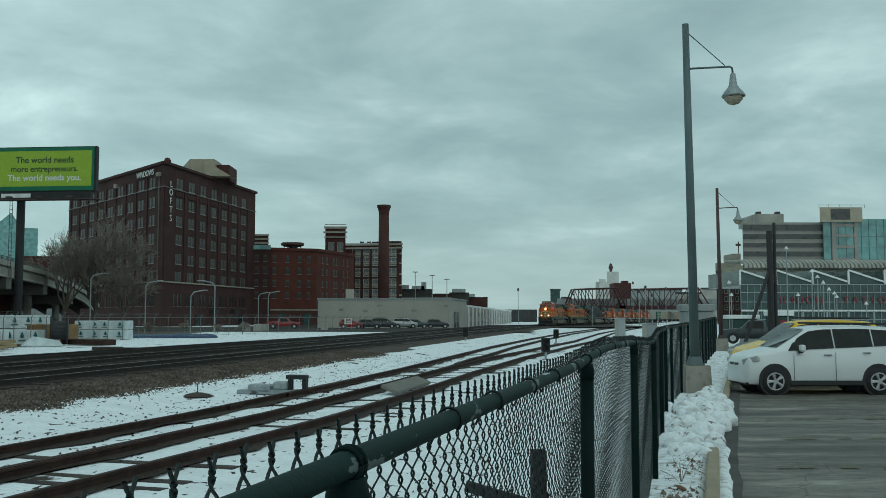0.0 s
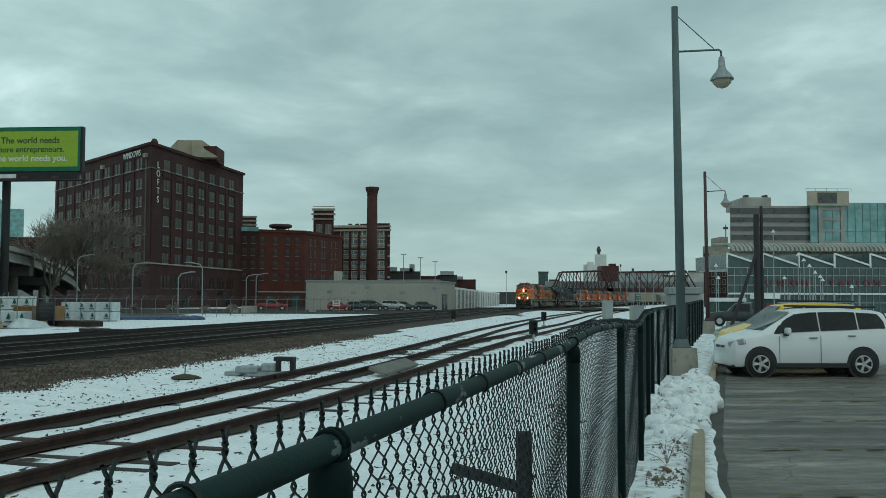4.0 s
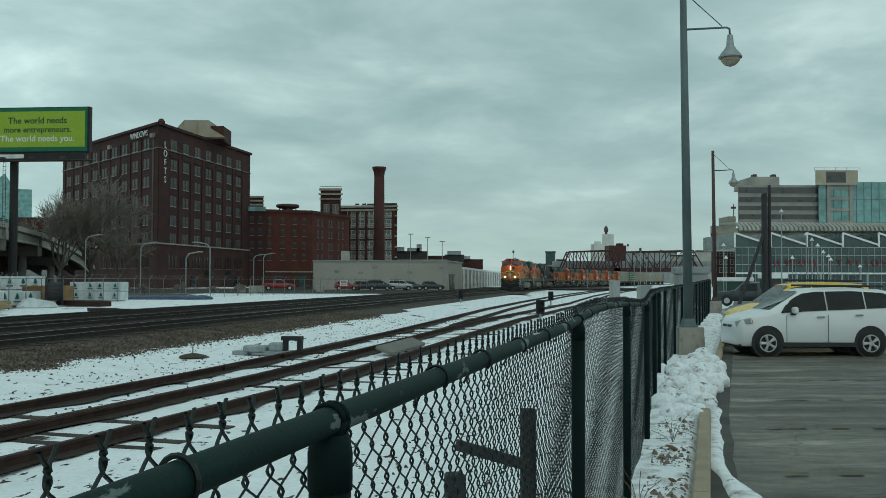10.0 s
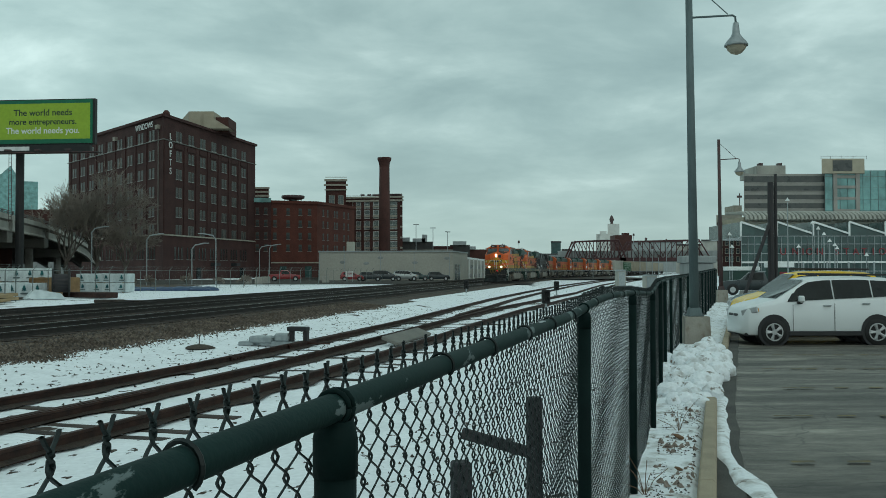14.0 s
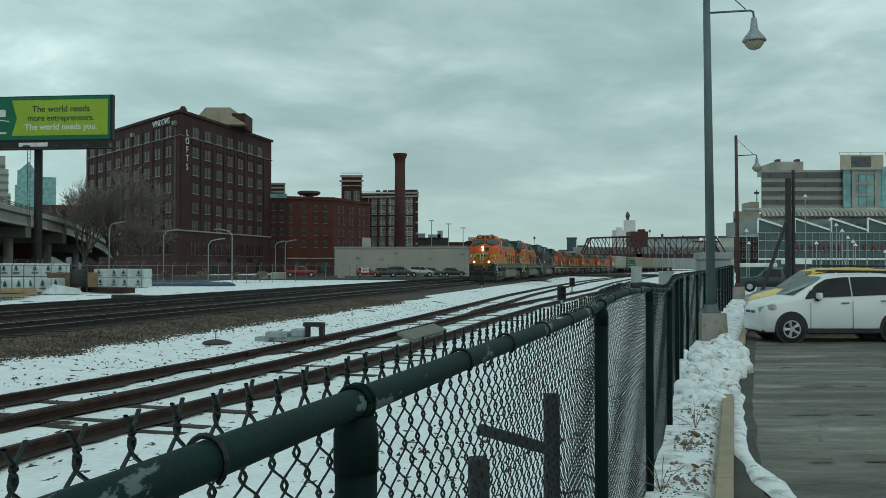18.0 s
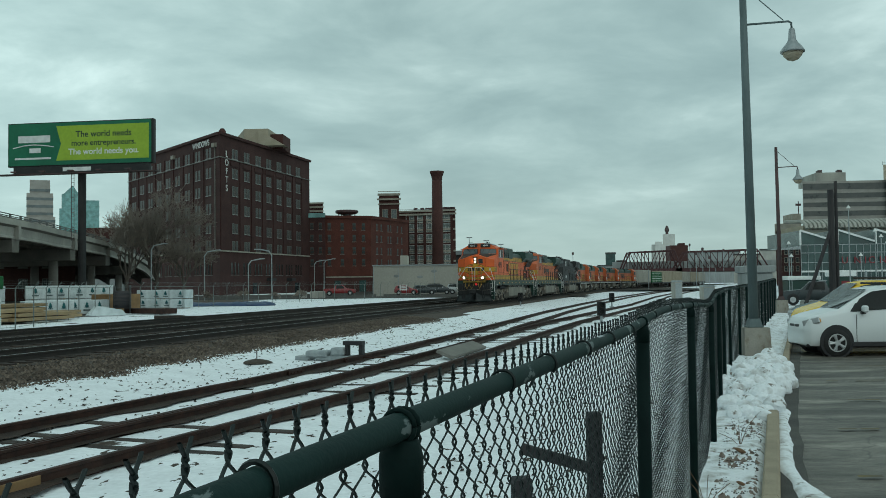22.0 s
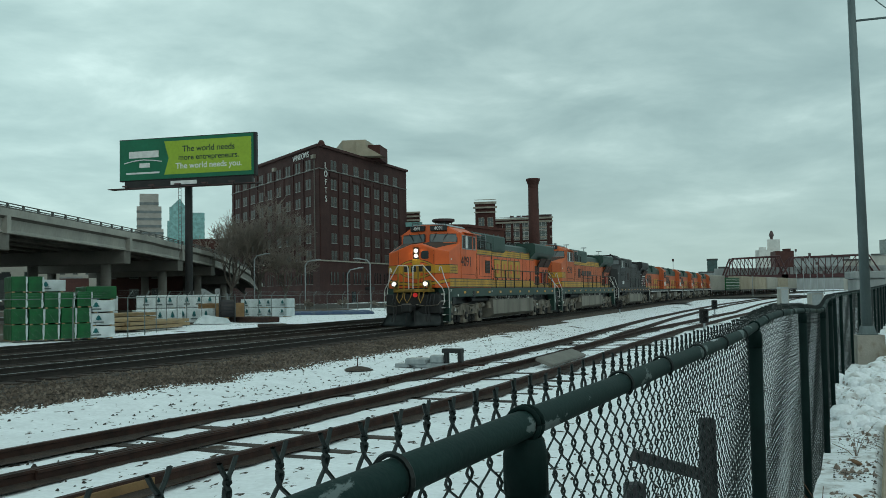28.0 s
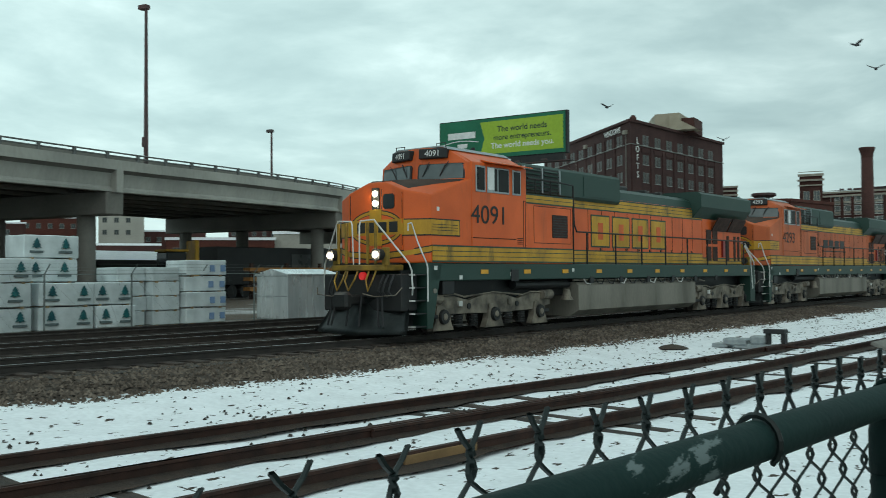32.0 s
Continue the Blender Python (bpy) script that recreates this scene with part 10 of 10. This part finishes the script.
TRAIN.append((_old, 69.3, []))
for _k in range(1, 5):
    TRAIN.append((copy_thing(_old, Matrix()), 69.3 + 18.4 * _k, []))
_s = 69.3 + 18.4 * 5
_a = freight_car("weathered pale grey boxcar behind the locomotives", 17.0, M["tan_wall"], "box")
TRAIN.append((_a, _s, []))
_b = freight_car("green freight car with pale stripes", 15.5, M["wrap_green"], "striped")
TRAIN.append((_b, _s + 17.0, []))
_c = freight_car("tan freight car in the train", 17.0, M["tan_roof"], "box")
TRAIN.append((_c, _s + 32.5, []))
for _k in range(4):
    TRAIN.append((copy_thing(_a if _k % 2 else _c, Matrix()), _s + 49.5 + 17.0 * _k, []))
BACKWARD = [t[0] for t in TRAIN[3:8]]          # older units run long hood first
# the other units show no lit lamps
for _t, _d, _w in TRAIN[1:3]:
    for _o in _t.children_recursive:
        if _o.name.split(".")[0] == "lens":
            _o.data = _o.data.copy()
            _o.data.materials[0] = M["glass_pale"]
            _o["label"] = "unlit lamp lens"


# ---- birds ----
def bird():
    b = thing("bird", "dark grey pigeon in flight", "bird", None, "flying birds")
    bm = BM(); bmesh.ops.create_icosphere(bm, subdivisions=2, radius=0.075, matrix=Matrix.Diagonal((2.1, 0.9, 0.8, 1))); part("body", bm, M["bird"], b, "", True)
    bm = BM(); prism(bm, [(-0.13, -0.03), (-0.27, -0.07), (-0.27, 0.07), (-0.13, 0.03)], "z", -0.008, 0.008); part("tail", bm, M["bird"], b)
    bm = BM(); bmesh.ops.create_icosphere(bm, subdivisions=1, radius=0.04, matrix=Matrix.Translation((0.17, 0, 0.02))); part("head", bm, M["bird"], b)
    wings = []
    for s in (1, -1):
        bm = BM(); prism(bm, [(0.08, 0), (0.10, s * 0.16), (0.03, s * 0.36), (-0.05, s * 0.33), (-0.09, s * 0.15), (-0.08, 0)], "z", -0.006, 0.006)
        w = part("wing", bm, M["bird"], b); w.matrix_basis = Matrix.Translation((0, s * 0.04, 0.03))
        wings.append((w, s))
    return b, wings


# ---- motion ----
HEAD = [(0.0, 197.0), (6.0, 164.0), (13.0, 125.4), (19.0, 92.0), (24.0, 64.1), (28.0, 41.7), (30.0, 30.4), (31.0, 24.7), (32.0, 18.9)]


def arc_table():
    """Distance along the track for y, from y = -40 on."""
    ys = [-40 + 0.5 * i for i in range(1100)]
    s, out = 0.0, []
    for a, b in zip(ys, ys[1:]):
        out.append((s, a))
        s += math.hypot(b - a, main_x(b) - main_x(a))
    return out


def motions():
    tab = arc_table()
    ss = [a for a, _ in tab]
    yy = [b for _, b in tab]

    def head_s(t):
        return float(np.interp(np.interp(t, [a for a, _ in HEAD], [b for _, b in HEAD]), yy, ss))

    def spot(s):
        y = float(np.interp(s, ss, yy))
        return Vector((main_x(y), y, MAIN_Z))
    times = [2.0 * i for i in range(14)] + [28.0, 29.0, 30.0, 31.0, 32.0]
    for ob, back, wheels in TRAIN:
        n = 14.0
        rows = []
        for t in times:
            s = head_s(t) + back
            p, q = spot(s + 3.5), spot(s + 3.5 + n)
            d = (p - q).normalized()
            a = math.degrees(math.atan2(d.y, d.x))
            o = p + d * 3.5
            if ob in BACKWARD:
                o, a = o - d * 18.2, a + 180
            rows.append((t, pose(o.x, o.y, MAIN_Z + 0.004, 0, 0, a)))
        walk(ob, rows)
    # wheels of the first locomotive roll
    for w, x in TRAIN[0][2]:
        rows = []
        for i in range(321):
            t = i * 0.1
            ang = math.degrees((head_s(0) - head_s(t)) / 0.53)
            rows.append((t, pose(x, 0, 0.53, 0, ang, 0)))
        walk(w, rows)
    # pigeons cross above the viaduct near the end
    for k, seen in enumerate(BIRDS):
        b, wings = bird()
        p1, p2 = Vector(seen[0][1:]), Vector(seen[1][1:])
        v = (p2 - p1) / (seen[1][0] - seen[0][0])
        start = p1 - v * 4.0
        pts = [(0.0, start - v * 4), (seen[0][0] - 4.0, start)] + [(q[0], Vector(q[1:])) for q in seen]
        rows = []
        for i, (t, p) in enumerate(pts):
            d = (pts[min(i + 1, len(pts) - 1)][1] - pts[max(i - 1, 0)][1])
            rows.append((t, pose(p.x, p.y, p.z, 0, 0, math.degrees(math.atan2(d.y, d.x)))))
        walk(b, rows)
        for w, s in wings:
            wr = [(0.0, pose(0, s * 0.04, 0.03))]
            for i in range(48):
                t = 28.0 + i / 12
                wr.append((t, pose(0, s * 0.04, 0.03, s * (15 + 42 * math.sin(i * 1.9 + k)), 0, 0)))
            wr.append((32.0, pose(0, s * 0.04, 0.03, s * 25)))
            walk(w, wr)


BIRDS = [
    [(29.0, -17.78, 23.93, 10.14), (29.5, -12.66, 27.20, 10.31), (30.0, -8.57, 29.79, 10.95), (31.0, -1.93, 35.94, 10.82), (32.0, -2.40, 43.92, 10.46)],
    [(29.5, -17.17, 24.62, 11.01), (30.0, -13.43, 29.05, 11.60), (31.0, -7.08, 39.36, 11.66), (32.0, -3.15, 43.88, 11.55)],
    [(29.5, -25.24, 45.47, 8.54), (30.0, -18.99, 44.09, 10.70), (31.0, -8.14, 43.24, 11.35), (32.0, -10.73, 53.94, 9.26)],
    [(29.5, -28.00, 35.25, 10.83), (30.0, -23.50, 38.39, 11.63), (31.0, -13.11, 44.10, 12.13), (32.0, -14.74, 45.69, 10.18)],
]
motions()
